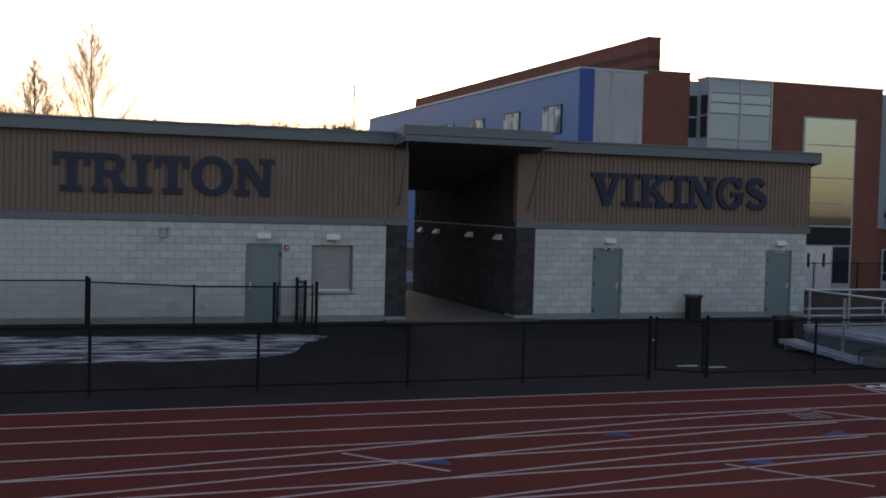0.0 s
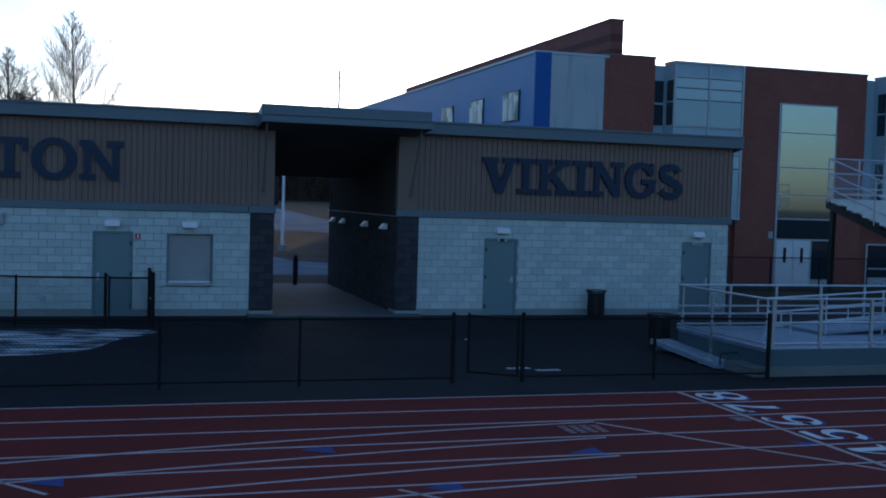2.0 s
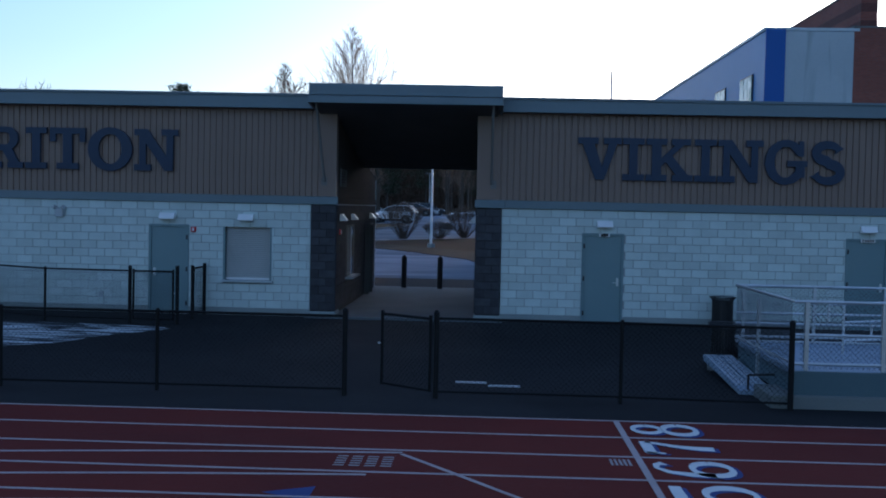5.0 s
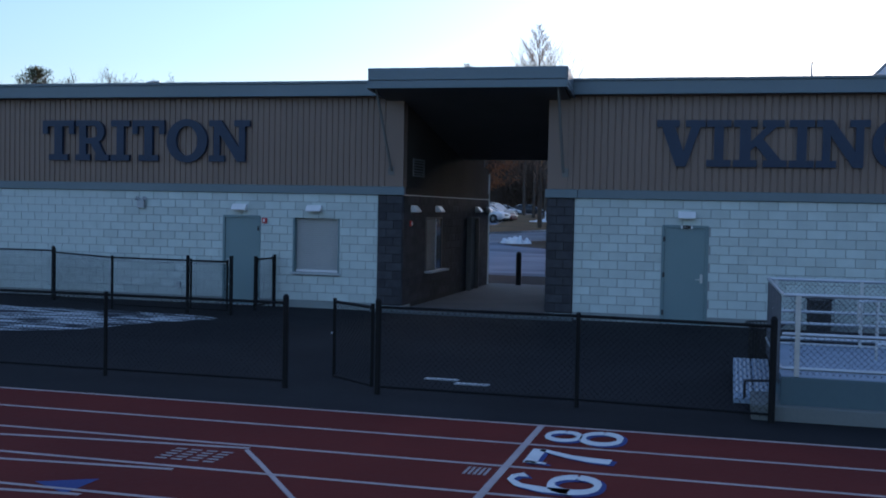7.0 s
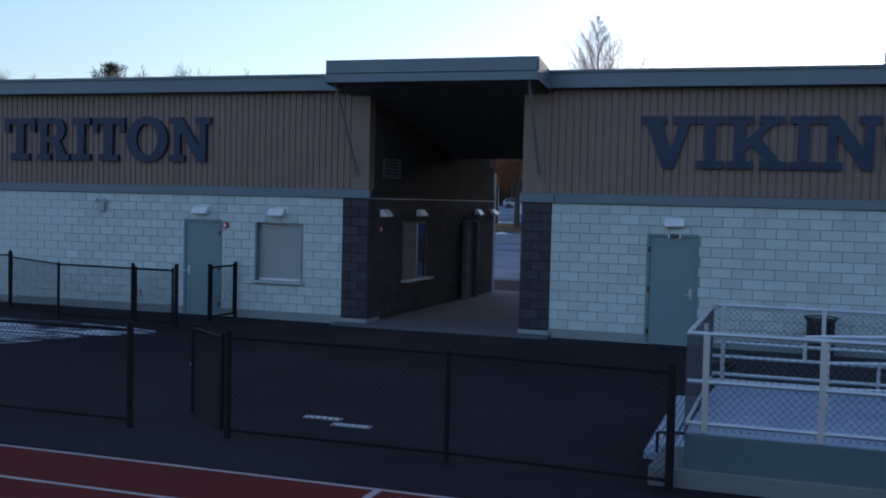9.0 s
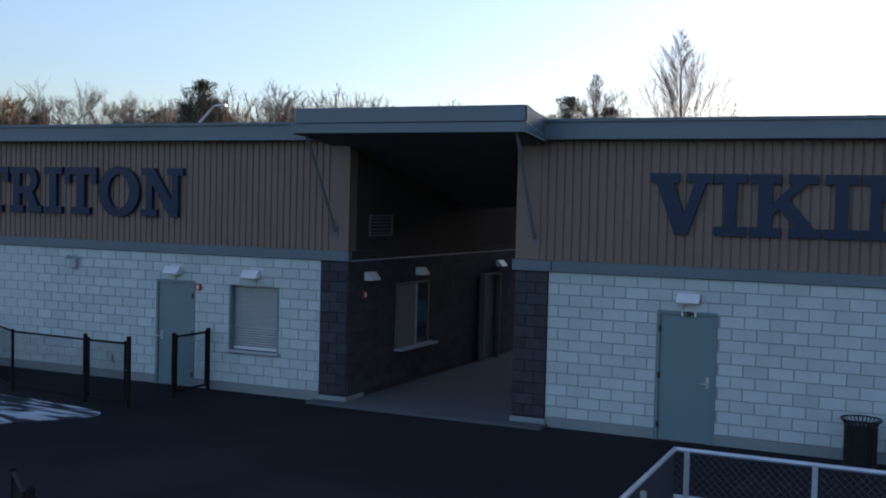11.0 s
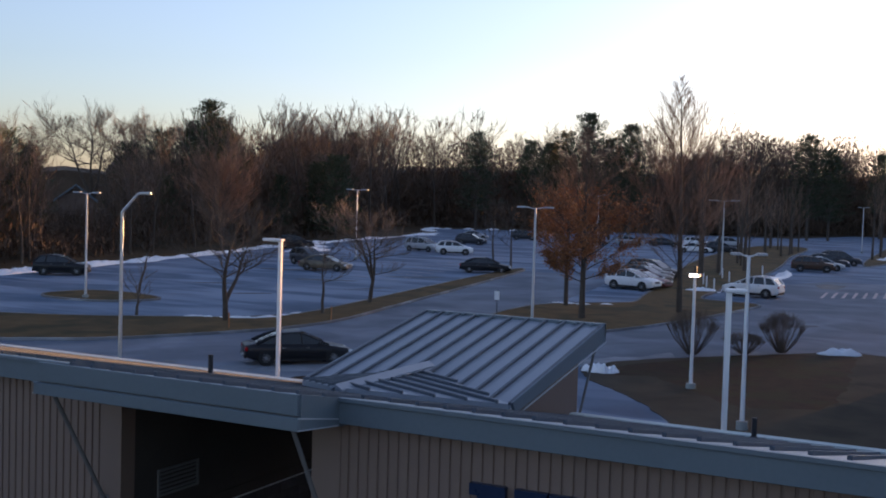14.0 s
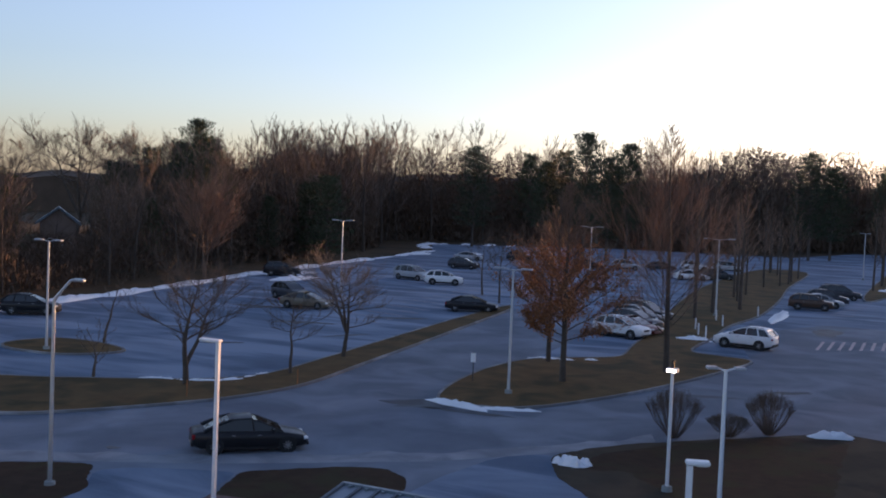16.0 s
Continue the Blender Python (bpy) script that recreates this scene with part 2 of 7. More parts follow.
M = {
    "ground": patchy("ground_litter", (0.05, 0.035, 0.02), (0.09, 0.06, 0.03), (0.035, 0.03, 0.018), 0.95, 0.3, 0.12),
    "grass": patchy("winter_grass", (0.078, 0.051, 0.022), (0.138, 0.09, 0.038), (0.055, 0.044, 0.02), 0.95, 0.8, 0.35, bump=0.5),
    "mulch": patchy("bark_mulch", (0.028, 0.018, 0.011), (0.058, 0.035, 0.02), (0.042, 0.034, 0.016), 0.95, 1.6, 0.5, bump=0.6),
    "deadgrass": patchy("dead_tan_grass", (0.048, 0.039, 0.027), (0.074, 0.060, 0.041), (0.036, 0.032, 0.022), 0.95, 0.7, 0.35, bump=0.5),
    "asphalt": patchy("dark_asphalt", (0.017, 0.017, 0.019), (0.026, 0.026, 0.028), (0.034, 0.034, 0.036), 0.9, 0.7, 0.25, edge=0.15, level=0.62, bump=0.4),
    "frost": patchy("frosted_asphalt", (0.070, 0.102, 0.150), (0.138, 0.186, 0.252), (0.217, 0.273, 0.350), 0.9, 0.35, 0.20, edge=0.10, level=0.52, bump=0.3, stretch=(0.45, 1.5, 1.0)),
    "snow": surface("old_snow", (0.72, 0.75, 0.78), (0.85, 0.87, 0.88), 0.7, 1.2, 9.0, 0.5),
    "thinsnow": patchy("thin_snow", (0.40, 0.43, 0.45), (0.72, 0.75, 0.77), (0.045, 0.05, 0.058), 0.8, 1.5, 1.9, edge=0.05, level=0.49, stretch=(0.4, 2.2, 1.0)),
    "track": patchy("red_track", (0.125, 0.022, 0.017), (0.16, 0.028, 0.022), (0.10, 0.020, 0.018), 0.9, 0.9, 0.3, edge=0.2, bump=0.5),
    "line": surface("white_line_paint", (0.62, 0.62, 0.62), (0.75, 0.75, 0.75), 0.7, 3.0, 40, 0.1),
    "fadedline": surface("faded_line_paint", (0.30, 0.24, 0.24), (0.42, 0.36, 0.36), 0.8, 5.0, 40, 0.1),
    "bluepaint": surface("blue_track_paint", (0.016, 0.032, 0.16), (0.026, 0.045, 0.21), 0.8, 3.0, 40, 0.1),
    "concrete": surface("concrete", (0.21, 0.235, 0.23), (0.29, 0.315, 0.31), 0.85, 1.2, 25, 0.25),
    # Passage floor: the passage's shade is put into this darker, bluer concrete colour.
    "floor": surface("shaded_passage_concrete", (0.074, 0.086, 0.094), (0.110, 0.125, 0.135), 0.85, 0.8, 25, 0.25),
    "slab": surface("walk_concrete", (0.125, 0.135, 0.13), (0.18, 0.19, 0.185), 0.85, 0.8, 25, 0.25),
    "block": surface("pale_block", (0.475, 0.535, 0.52), (0.565, 0.625, 0.605), 0.85, 2.5, 60, 0.35, spread=0.09, spec=0.25),
    "mortar": surface("grey_mortar", (0.27, 0.285, 0.285), (0.34, 0.355, 0.355), 0.95, 3.0, 60, 0.3, spec=0.1),
    "darkblock": surface("charcoal_block", (0.042, 0.042, 0.048), (0.066, 0.065, 0.072), 0.9, 6.0, 60, 0.6, spread=0.2, spec=0.2),
    "darkmortar": surface("charcoal_mortar", (0.02, 0.02, 0.022), (0.03, 0.03, 0.032), 0.95, 3.0, 60, 0.3),
    "clad": surface("brown_ribbed_metal", (0.184, 0.128, 0.100), (0.214, 0.150, 0.117), 0.5, 0.7, 20, 0.03, spread=0.03),
    "fascia": surface("slate_grey_metal", (0.114, 0.150, 0.175), (0.144, 0.183, 0.212), 0.42, 0.5, 15, 0.02, metal=0.15),
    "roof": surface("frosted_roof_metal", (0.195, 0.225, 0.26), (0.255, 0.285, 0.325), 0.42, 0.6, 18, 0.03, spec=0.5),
    # West roof: the low sun's warmth and brightness put into the base colour.
    "sunlitroof": surface("sunlit_roof_metal", (0.30, 0.268, 0.205), (0.36, 0.322, 0.25), 0.45, 0.6, 18, 0.03, spec=0.4),
    # Roof seams: coloured dark for the shadow stripes along the ribs.
    "rib": surface("shaded_roof_rib", (0.085, 0.10, 0.118), (0.115, 0.13, 0.15), 0.5, 0.6, 18, 0.03, metal=0.2, spec=0.2),
    "soffit": surface("dark_soffit", (0.145, 0.14, 0.132), (0.185, 0.178, 0.17), 0.8, 1.0, 20, 0.05, spec=0.15),
    "letter": surface("navy_letter_face", (0.010, 0.023, 0.058), (0.014, 0.031, 0.073), 0.32, 2.0, 20, 0.02, spec=0.3),
    "door": surface("blue_grey_door_paint", (0.155, 0.22, 0.235), (0.18, 0.25, 0.265), 0.5, 1.0, 20, 0.03),
    "black": surface("black_coated_steel", (0.012, 0.012, 0.014), (0.02, 0.02, 0.022), 0.45, 3.0, 30, 0.03),
    "vinyl": surface("black_vinyl_fence_coating", (0.008, 0.008, 0.009), (0.014, 0.014, 0.015), 0.6, 3.0, 30, 0.03, spec=0.15),
    "bayglass": glassy("blind_backed_glass", (0.37, 0.50, 0.52), 0.08),
    "weathered": surface("weathered_mesh_wire", (0.06, 0.065, 0.075), (0.10, 0.105, 0.115), 0.5, 3.0, 30, 0.02, metal=0.3),
    "kerb": patchy("worn_kerb_concrete", (0.15, 0.15, 0.15), (0.21, 0.21, 0.205), (0.34, 0.35, 0.36), 0.9, 0.6, 0.4, edge=0.12, level=0.6, bump=0.2),
    "laneline": surface("worn_lane_paint", (0.36, 0.29, 0.29), (0.50, 0.42, 0.42), 0.8, 2.0, 40, 0.1),
    # Flat brown metal, darkened in the colour itself for the passage's shade.
    "shadedpanel": surface("shaded_flat_brown_panel", (0.058, 0.050, 0.045), (0.078, 0.068, 0.060), 0.9, 0.7, 20, 0.03, spec=0.05),
    "dimglass": mirrored("tinted_entrance_glass", (0.40, 0.47, 0.46)),
    "wet": patchy("wet_asphalt", (0.03, 0.034, 0.042), (0.05, 0.057, 0.068), (0.085, 0.10, 0.12), 0.55, 0.8, 0.7, edge=0.15, level=0.55, bump=0.2),
    "paleglass": glassy("blind_covered_glass", (0.48, 0.60, 0.62), 0.15),
    "lamppole": surface("dull_aluminium_pole", (0.50, 0.51, 0.52), (0.58, 0.59, 0.60), 0.42, 3.0, 30, 0.02, metal=0.3),
    "drive": patchy("worn_drive_asphalt", (0.098, 0.120, 0.152), (0.153, 0.179, 0.217), (0.206, 0.239, 0.281), 0.9, 0.35, 0.22, edge=0.14, level=0.55, bump=0.3),
    "paver": brickwork("reddish_paver", (0.11, 0.062, 0.052), (0.15, 0.085, 0.07), (0.09, 0.07, 0.065), 0.2, 0.1),
    "salt": patchy("salt_stained_asphalt", (0.15, 0.168, 0.192), (0.205, 0.225, 0.25), (0.29, 0.315, 0.34), 0.9, 0.8, 0.55, edge=0.16, level=0.56, bump=0.2),
    "woodtwig": surface("woodland_twig", (0.108, 0.075, 0.053), (0.175, 0.122, 0.085), 0.95, 0.3, 8.0, 0.0, spread=0.25),
    "galv": surface("galvanised_steel", (0.45, 0.47, 0.49), (0.58, 0.60, 0.62), 0.38, 3.0, 30, 0.03, metal=0.7),
    "alu": surface("mill_aluminium", (0.55, 0.57, 0.59), (0.66, 0.68, 0.70), 0.4, 3.0, 30, 0.03, metal=0.6),
    "white": surface("white_enamel", (0.72, 0.73, 0.74), (0.8, 0.8, 0.8), 0.4, 2.0, 20, 0.02),
    "grey": surface("grey_enamel", (0.35, 0.37, 0.39), (0.42, 0.44, 0.46), 0.5, 2.0, 20, 0.02),
    "red": surface("red_enamel", (0.45, 0.02, 0.02), (0.5, 0.03, 0.03), 0.4, 2.0, 20, 0.02),
    "shutter": surface("shutter_slat_metal", (0.40, 0.41, 0.41), (0.48, 0.48, 0.48), 0.45, 2.0, 20, 0.03, metal=0.2),
    "brick": brickwork("red_brick", (0.215, 0.066, 0.045), (0.265, 0.086, 0.057), (0.18, 0.10, 0.085)),
    "darkbrick": brickwork("dark_red_brick", (0.105, 0.034, 0.028), (0.13, 0.043, 0.034), (0.11, 0.06, 0.05)),
    "wingglass": patchy("blind_and_dark_glass", (0.05, 0.15, 0.17), (0.10, 0.24, 0.26), (0.62, 0.72, 0.72), 0.12, 0.9, 0.8, edge=0.05, level=0.5, bump=0.0, stretch=(1.0, 1.0, 0.8)),
    "blue": surface("blue_wall_panel", (0.055, 0.20, 0.48), (0.065, 0.225, 0.53), 0.45, 0.5, 12, 0.03, spec=0.4),
    "deepblue": surface("deep_blue_wall_panel", (0.006, 0.07, 0.32), (0.009, 0.08, 0.36), 0.45, 0.5, 12, 0.03),
    "greypanel": patchy("grey_stained_panel", (0.42, 0.46, 0.49), (0.50, 0.54, 0.56), (0.22, 0.25, 0.27), 0.6, 0.5, 0.5, edge=0.10, level=0.63, bump=0.03, stretch=(3.2, 3.2, 0.28)),
    "window": glassy("window_glass", (0.02, 0.035, 0.045), 0.04),
    "mullion": surface("pale_aluminium_frame", (0.42, 0.46, 0.49), (0.50, 0.54, 0.57), 0.45, 2.0, 20, 0.02, metal=0.2),
    "spandrel": surface("pale_blue_spandrel", (0.34, 0.44, 0.50), (0.40, 0.50, 0.55), 0.4, 0.8, 20, 0.02),
    "bark": surface("grey_bark", (0.060, 0.045, 0.034), (0.105, 0.082, 0.062), 0.95, 3.0, 20, 0.8),
    "twig": surface("brown_twig", (0.10, 0.074, 0.054), (0.165, 0.122, 0.088), 0.95, 0.3, 8.0, 0.0, spread=0.25),
    "redtwig": surface("russet_twig", (0.165, 0.105, 0.068), (0.25, 0.158, 0.103), 0.95, 0.3, 8.0, 0.0, spread=0.2),
    "needle": surface("pine_needle", (0.026, 0.036, 0.015), (0.052, 0.063, 0.026), 0.85, 0.4, 6.0, 0.0, spread=0.25),
    "oakleaf": surface("dry_oak_leaf", (0.25, 0.105, 0.040), (0.40, 0.165, 0.060), 0.85, 0.6, 8.0, 0.0),
    "thicket": surface("woodland_thicket", (0.074, 0.053, 0.039), (0.134, 0.096, 0.069), 0.95, 0.12, 2.0, 0.0, spec=0.05),
    "tyre": surface("tyre_rubber", (0.012, 0.012, 0.012), (0.02, 0.02, 0.02), 0.9, 5, 40, 0.1),
    "rim": surface("alloy_rim", (0.24, 0.245, 0.25), (0.30, 0.30, 0.305), 0.35, 5, 40, 0.0, metal=0.3),
    "carglass": glassy("car_glass", (0.012, 0.015, 0.018), 0.05),
    "headlight": glassy("headlight_lens", (0.75, 0.77, 0.78), 0.1),
    "taillight": glassy("taillight_lens", (0.30, 0.01, 0.01), 0.15),
    "lamplit": glow("lit_lamp_lens", (1.0, 0.86, 0.62), 3.0),
    "skirt": surface("grey_green_skirt_panel", (0.06, 0.10, 0.118), (0.08, 0.122, 0.14), 0.5, 0.8, 20, 0.02),
    "deck": surface("worn_aluminium_deck", (0.22, 0.28, 0.36), (0.35, 0.42, 0.52), 0.6, 2.0, 30, 0.05, metal=0.1),
    "dimshutter": surface("dull_shutter_metal", (0.16, 0.16, 0.16), (0.2, 0.2, 0.2), 0.6, 2.0, 20, 0.03),
    "lens": surface("frosted_lens", (0.6, 0.6, 0.58), (0.7, 0.7, 0.68), 0.3, 3, 20, 0.0),
}


def paint(name, c):
    m = surface(name, c, tuple(min(v * 1.12 + 0.004, 1) for v in c), 0.36, 1.0, 6.0, 0.0, spec=0.3)
    m.node_tree.nodes["Principled BSDF"].inputs["Coat Weight"].default_value = 0.08
    m.node_tree.nodes["Principled BSDF"].inputs["Coat Roughness"].default_value = 0.12
    return m


CAR = {"black": paint("black_car_paint", (0.010, 0.010, 0.012)), "white": paint("white_car_paint", (0.70, 0.70, 0.69)), "silver": paint("silver_car_paint", (0.36, 0.37, 0.38)),
       "dark": paint("dark_grey_car_paint", (0.035, 0.037, 0.042)), "maroon": paint("maroon_car_paint", (0.10, 0.018, 0.018)), "bronze": paint("bronze_car_paint", (0.16, 0.13, 0.09)), "brown": paint("brown_car_paint", (0.07, 0.04, 0.025))}


# ---- building helpers ----
def thing(name, label, category, x=0.0, y=0.0, z=0.0, turn=0.0, group="", kind=""):
    ob = new(name)
    ob.empty_display_size = 0.2
    ob.matrix_basis = pose(x, y, z, 0, 0, turn)
    return tagged(ob, label, category, group, kind)


def mesh_of(name, bm):
    me = bpy.data.meshes.new(name)
    bm.normal_update()
    bm.to_mesh(me)
    bm.free()
    return me


def part(name, bm, material, parent=None, label="", smooth=False):
    """Links a bmesh (or a mesh) as one object under a thing or a part."""
    me = bm if isinstance(bm, bpy.types.Mesh) else mesh_of(name, bm)
    if material is not None and not me.materials:
        me.materials.append(material)
    if smooth:
        me.shade_smooth()
    ob = new(name, me)
    ob.parent = parent
    return tagged(ob, label)


def raw(name, verts, faces, material, parent=None, label="", smooth=False):
    me = bpy.data.meshes.new(name)
    me.from_pydata(verts, [], faces)
    me.update()
    return part(name, me, material, parent, label, smooth)


def box(bm, x0, x1, y0, y1, z0, z1, bevel=0.0):
    v = [bm.verts.new(p) for p in ((x0, y0, z0), (x1, y0, z0), (x1, y1, z0), (x0, y1, z0), (x0, y0, z1), (x1, y0, z1), (x1, y1, z1), (x0, y1, z1))]
    f = [bm.faces.new([v[i] for i in q]) for q in ((3, 2, 1, 0), (4, 5, 6, 7), (0, 1, 5, 4), (1, 2, 6, 5), (2, 3, 7, 6), (3, 0, 4, 7))]
    if bevel:
        es = list({e for a in f for e in a.edges})
        bmesh.ops.bevel(bm, geom=es, offset=bevel, segments=1, affect="EDGES", profile=0.5)
    return bm


def boxes(*bs, bevel=0.0):
    bm = bmesh.new()
    for b in bs:
        box(bm, *b, bevel=bevel)
    return bm


def tube(bm, p, q, r0, r1=None, n=8, caps=True):
    """A tapered round bar from p to q."""
    p, q = Vector(p), Vector(q)
    r1 = r0 if r1 is None else r1
    d = (q - p).normalized()
    a = d.orthogonal().normalized()
    b = d.cross(a)
    rings = []
    for c, r in ((p, r0), (q, r1)):
        rings.append([bm.verts.new(c + (a * math.cos(2 * math.pi * i / n) + b * math.sin(2 * math.pi * i / n)) * r) for i in range(n)])
    for i in range(n):
        j = (i + 1) % n
        bm.faces.new((rings[0][i], rings[0][j], rings[1][j], rings[1][i]))
    if caps:
        bm.faces.new(rings[0][::-1])
        bm.faces.new(rings[1])
    return bm


def tubes(*ts, n=8):
    bm = bmesh.new()
    for t in ts:
        tube(bm, *t, n=n)
    return bm


def prism(bm, pts, axis, a, b):
    """A polygon given in the other two axes, drawn out along an axis from a to b."""
    def at(p, s):
        return {"x": (s, p[0], p[1]), "y": (p[0], s, p[1]), "z": (p[0], p[1], s)}[axis]
    lo, hi = [bm.verts.new(at(p, a)) for p in pts], [bm.verts.new(at(p, b)) for p in pts]
    n = len(pts)
    for i in range(n):
        j = (i + 1) % n
        bm.faces.new((lo[i], lo[j], hi[j], hi[i]))
    bm.faces.new(lo[::-1])
    bm.faces.new(hi)
    bmesh.ops.recalc_face_normals(bm, faces=bm.faces[:])
    return bm


def land(x, y):
    """Height of the ground: level by the track, rising gently behind the building to the car park, dipping by the school."""
    z = 0.5 * min(max((y - 38) / 22, 0), 1) + 0.7 * min(max((y - 60) / 45, 0), 1.6)
    return z


def sheet(name, outline, lift, material, parent=None, label="", cuts=(38, 60, 132), thick=0.0):
    """A flat area laid on the ground, following its slope; thick: drawn down to the ground as a raised bed."""
    bm = bmesh.new()
    bm.faces.new([bm.verts.new((x, y, 0)) for x, y in outline])
    bm.normal_update()
    bmesh.ops.triangulate(bm, faces=bm.faces[:])
    bm.normal_update()
    for c in cuts:
        bmesh.ops.bisect_plane(bm, geom=bm.verts[:] + bm.edges[:] + bm.faces[:], plane_co=(0, c, 0), plane_no=(0, 1, 0))
    bmesh.ops.triangulate(bm, faces=bm.faces[:])
    for v in bm.verts:
        v.co.z = land(v.co.x, v.co.y) + lift
    bm.normal_update()
    for f in bm.faces:
        if f.normal.z < 0:
            f.normal_flip()
    if thick:
        ret = bmesh.ops.extrude_face_region(bm, geom=bm.faces[:])
        for v in [g for g in ret["geom"] if isinstance(g, bmesh.types.BMVert)]:
            v.co.z += thick
        bmesh.ops.recalc_face_normals(bm, faces=bm.faces[:])
    return part(name, bm, material, parent, label)


def smooth_line(pts, n=6, closed=False):
    """A soft curve through plan points."""
    out, k = [], len(pts)
    last = k if closed else k - 1
    for i in range(last):
        p = [Vector((*pts[j % k if closed else min(max(j, 0), k - 1)], 0)) for j in (i - 1, i, i + 1, i + 2)]
        for s in range(n):
            t = s / n
            q = 0.5 * (2 * p[1] + (p[2] - p[0]) * t + (2 * p[0] - 5 * p[1] + 4 * p[2] - p[3]) * t * t + (3 * p[1] - p[0] - 3 * p[2] + p[3]) * t ** 3)
            out.append((q.x, q.y))
    if not closed:
        out.append(pts[-1])
    return out


def strip(name, pts, width, lift, height, material, parent=None, label="", closed=False):
    """A kerb or painted line along a plan curve."""
    vs, fs = [], []
    k = len(pts)
    for i, (x, y) in enumerate(pts):
        a, b = pts[i - 1 if closed or i else 0], pts[(i + 1) % k if closed else min(i + 1, k - 1)]
        d = Vector((b[0] - a[0], b[1] - a[1], 0))
        d = d.normalized() if d.length else Vector((1, 0, 0))
        s = Vector((-d.y, d.x, 0)) * width / 2
        for sg in (-1, 1):
            px, py = x + s.x * sg, y + s.y * sg
            z = land(px, py) + lift
            vs += [(px, py, z), (px, py, z + height)]
    m = k if closed else k - 1
    for i in range(m):
        a, b = 4 * i, 4 * ((i + 1) % k)
        fs += [(a + 1, b + 1, b + 3, a + 3), (a, a + 1, b + 1, b)[::-1], (a + 2, a + 3, b + 3, b + 2)]
    return raw(name, vs, fs, material, parent, label)


# ---- ground, track and paving ----
def ground_sheet():
    xs = [-2500, -1200, -600, -300, -150, -80, -40, -15, 0, 12, 20, 26, 28, 30, 40, 60, 100, 200, 400, 1000, 2500]
    ys = [-2500, -800, -200, -50, 0, 20, 31, 33, 36, 38, 44, 49, 60, 80, 105, 132, 200, 350, 700, 1400, 2500]
    vs = []
    for y in ys:
        for x in xs:
            dip = 0.75 * min(max((x - 26) / 4, 0), 1) * min(max((y - 31) / 5, 0), 1) * min(max((70 - y) / 10, 0), 1)
            vs.append((x, y, land(x, y) - 0.03 - dip - (0.45 * min(max((y - 38) / 22, 0), 1) if dip else 0)))
    k = len(xs)
    fs = [(j * k + i, j * k + i + 1, (j + 1) * k + i + 1, (j + 1) * k + i) for j in range(len(ys) - 1) for i in range(k - 1)]
    tagged(raw("ground", vs, fs, M["ground"]), "brown winter earth and leaf litter", "ground", kind="structure")


ground_sheet()

track = sheet("running_track", [(-70, 8.9), (90, 8.9), (90, 17.61), (-70, 17.61)], -0.012, M["track"], cuts=())
tagged(track, "red synthetic running track with white lanes", "track", kind="structure")
LANES = [17.56 - 1.06 * i for i in range(9)]
for y in LANES:
    strip("lane_line", [(-70, y), (90, y)], 0.05, -0.011, 0.005, M["laneline"], track)
strip("start_line", [(15.56, 17.56), (15.56, 8.96)], 0.075, -0.011, 0.007, M["laneline"], track)
for k in range(4):
    d = 1.06 * k - 0.08
    strip("break_line", smooth_line([(-6 - 1.0 * k, 12.55 - d), (-1.5 - 0.9 * k, 13.1 - d), (3.0 - 0.6 * k, 13.75 - d), (7.0 - 0.4 * k, 14.5 - d), (10.2 - 0.3 * k, 14.98 - d), (12.9 - 0.3 * k, 15.24 - d)]), 0.05, -0.011, 0.006, M["laneline"], track)
strip("stagger_line", smooth_line([(12.9, 15.24), (13.45, 14.5), (14.15, 13.54), (15.1, 12.3), (15.6, 11.6)]), 0.05, -0.011, 0.006, M["laneline"], track)
strip("stagger_line", [(4.1, 13.9), (5.2, 12.6)], 0.05, -0.011, 0.006, M["laneline"], track)
strip("stagger_line", [(9.0, 12.1), (10.2, 10.6)], 0.05, -0.011, 0.006, M["laneline"], track)


def glyphs(name, text, height, material, m, parent=None, depth=0.0, label=""):
    """Writing in the built-in font, turned into a mesh, at the pose m."""
    cu = bpy.data.curves.new(name, "FONT")
    cu.body, cu.size, cu.extrude, cu.align_x, cu.align_y, cu.offset = text, height / 0.7, depth, "CENTER", "CENTER", 0.012
    tmp = new(name + "_tmp", cu)
    bpy.context.view_layer.update()
    me = bpy.data.meshes.new_from_object(tmp.evaluated_get(bpy.context.evaluated_depsgraph_get()))
    bpy.data.objects.remove(tmp)
    ob = part(name, me, material, parent, label)
    ob.matrix_basis = m
    return ob


# blue arrow marks and worn stencilled blocks on the track
for (x, y, s, flip) in ((8.5, 14.2, 0.32, 1), (12.0, 13.45, 0.36, 1), (5.2, 13.15, 0.34, 1), (9.6, 12.1, 0.34, 1), (15.3, 13.4, 0.27, -1), (16.9, 12.6, 0.3, 1)):
    bm = bmesh.new()
    bm.faces.new([bm.verts.new(p) for p in ((x - s * flip * 0.9, y, -0.007), (x + s * 0.45 * flip, y + s * 0.75, -0.007), (x + s * 0.45 * flip, y - s * 0.75, -0.007))])
    part("arrow_mark", bm, M["bluepaint"], track, "blue painted triangle")
for (x0, y0) in ((12.2, 14.62),):
    for i in range(4):
        bm = bmesh.new()
        for j in range(5):
            xa, ya = x0 + 0.17 * i, y0 + 0.105 * j
            bm.faces.new([bm.verts.new(p) for p in ((xa, ya, -0.007), (xa + 0.12, ya, -0.007), (xa + 0.12, ya + 0.05, -0.007), (xa, ya + 0.05, -0.007))])
        part("stencil_block", bm, M["fadedline"], track, "worn pale stencilled bars")
bm = bmesh.new()
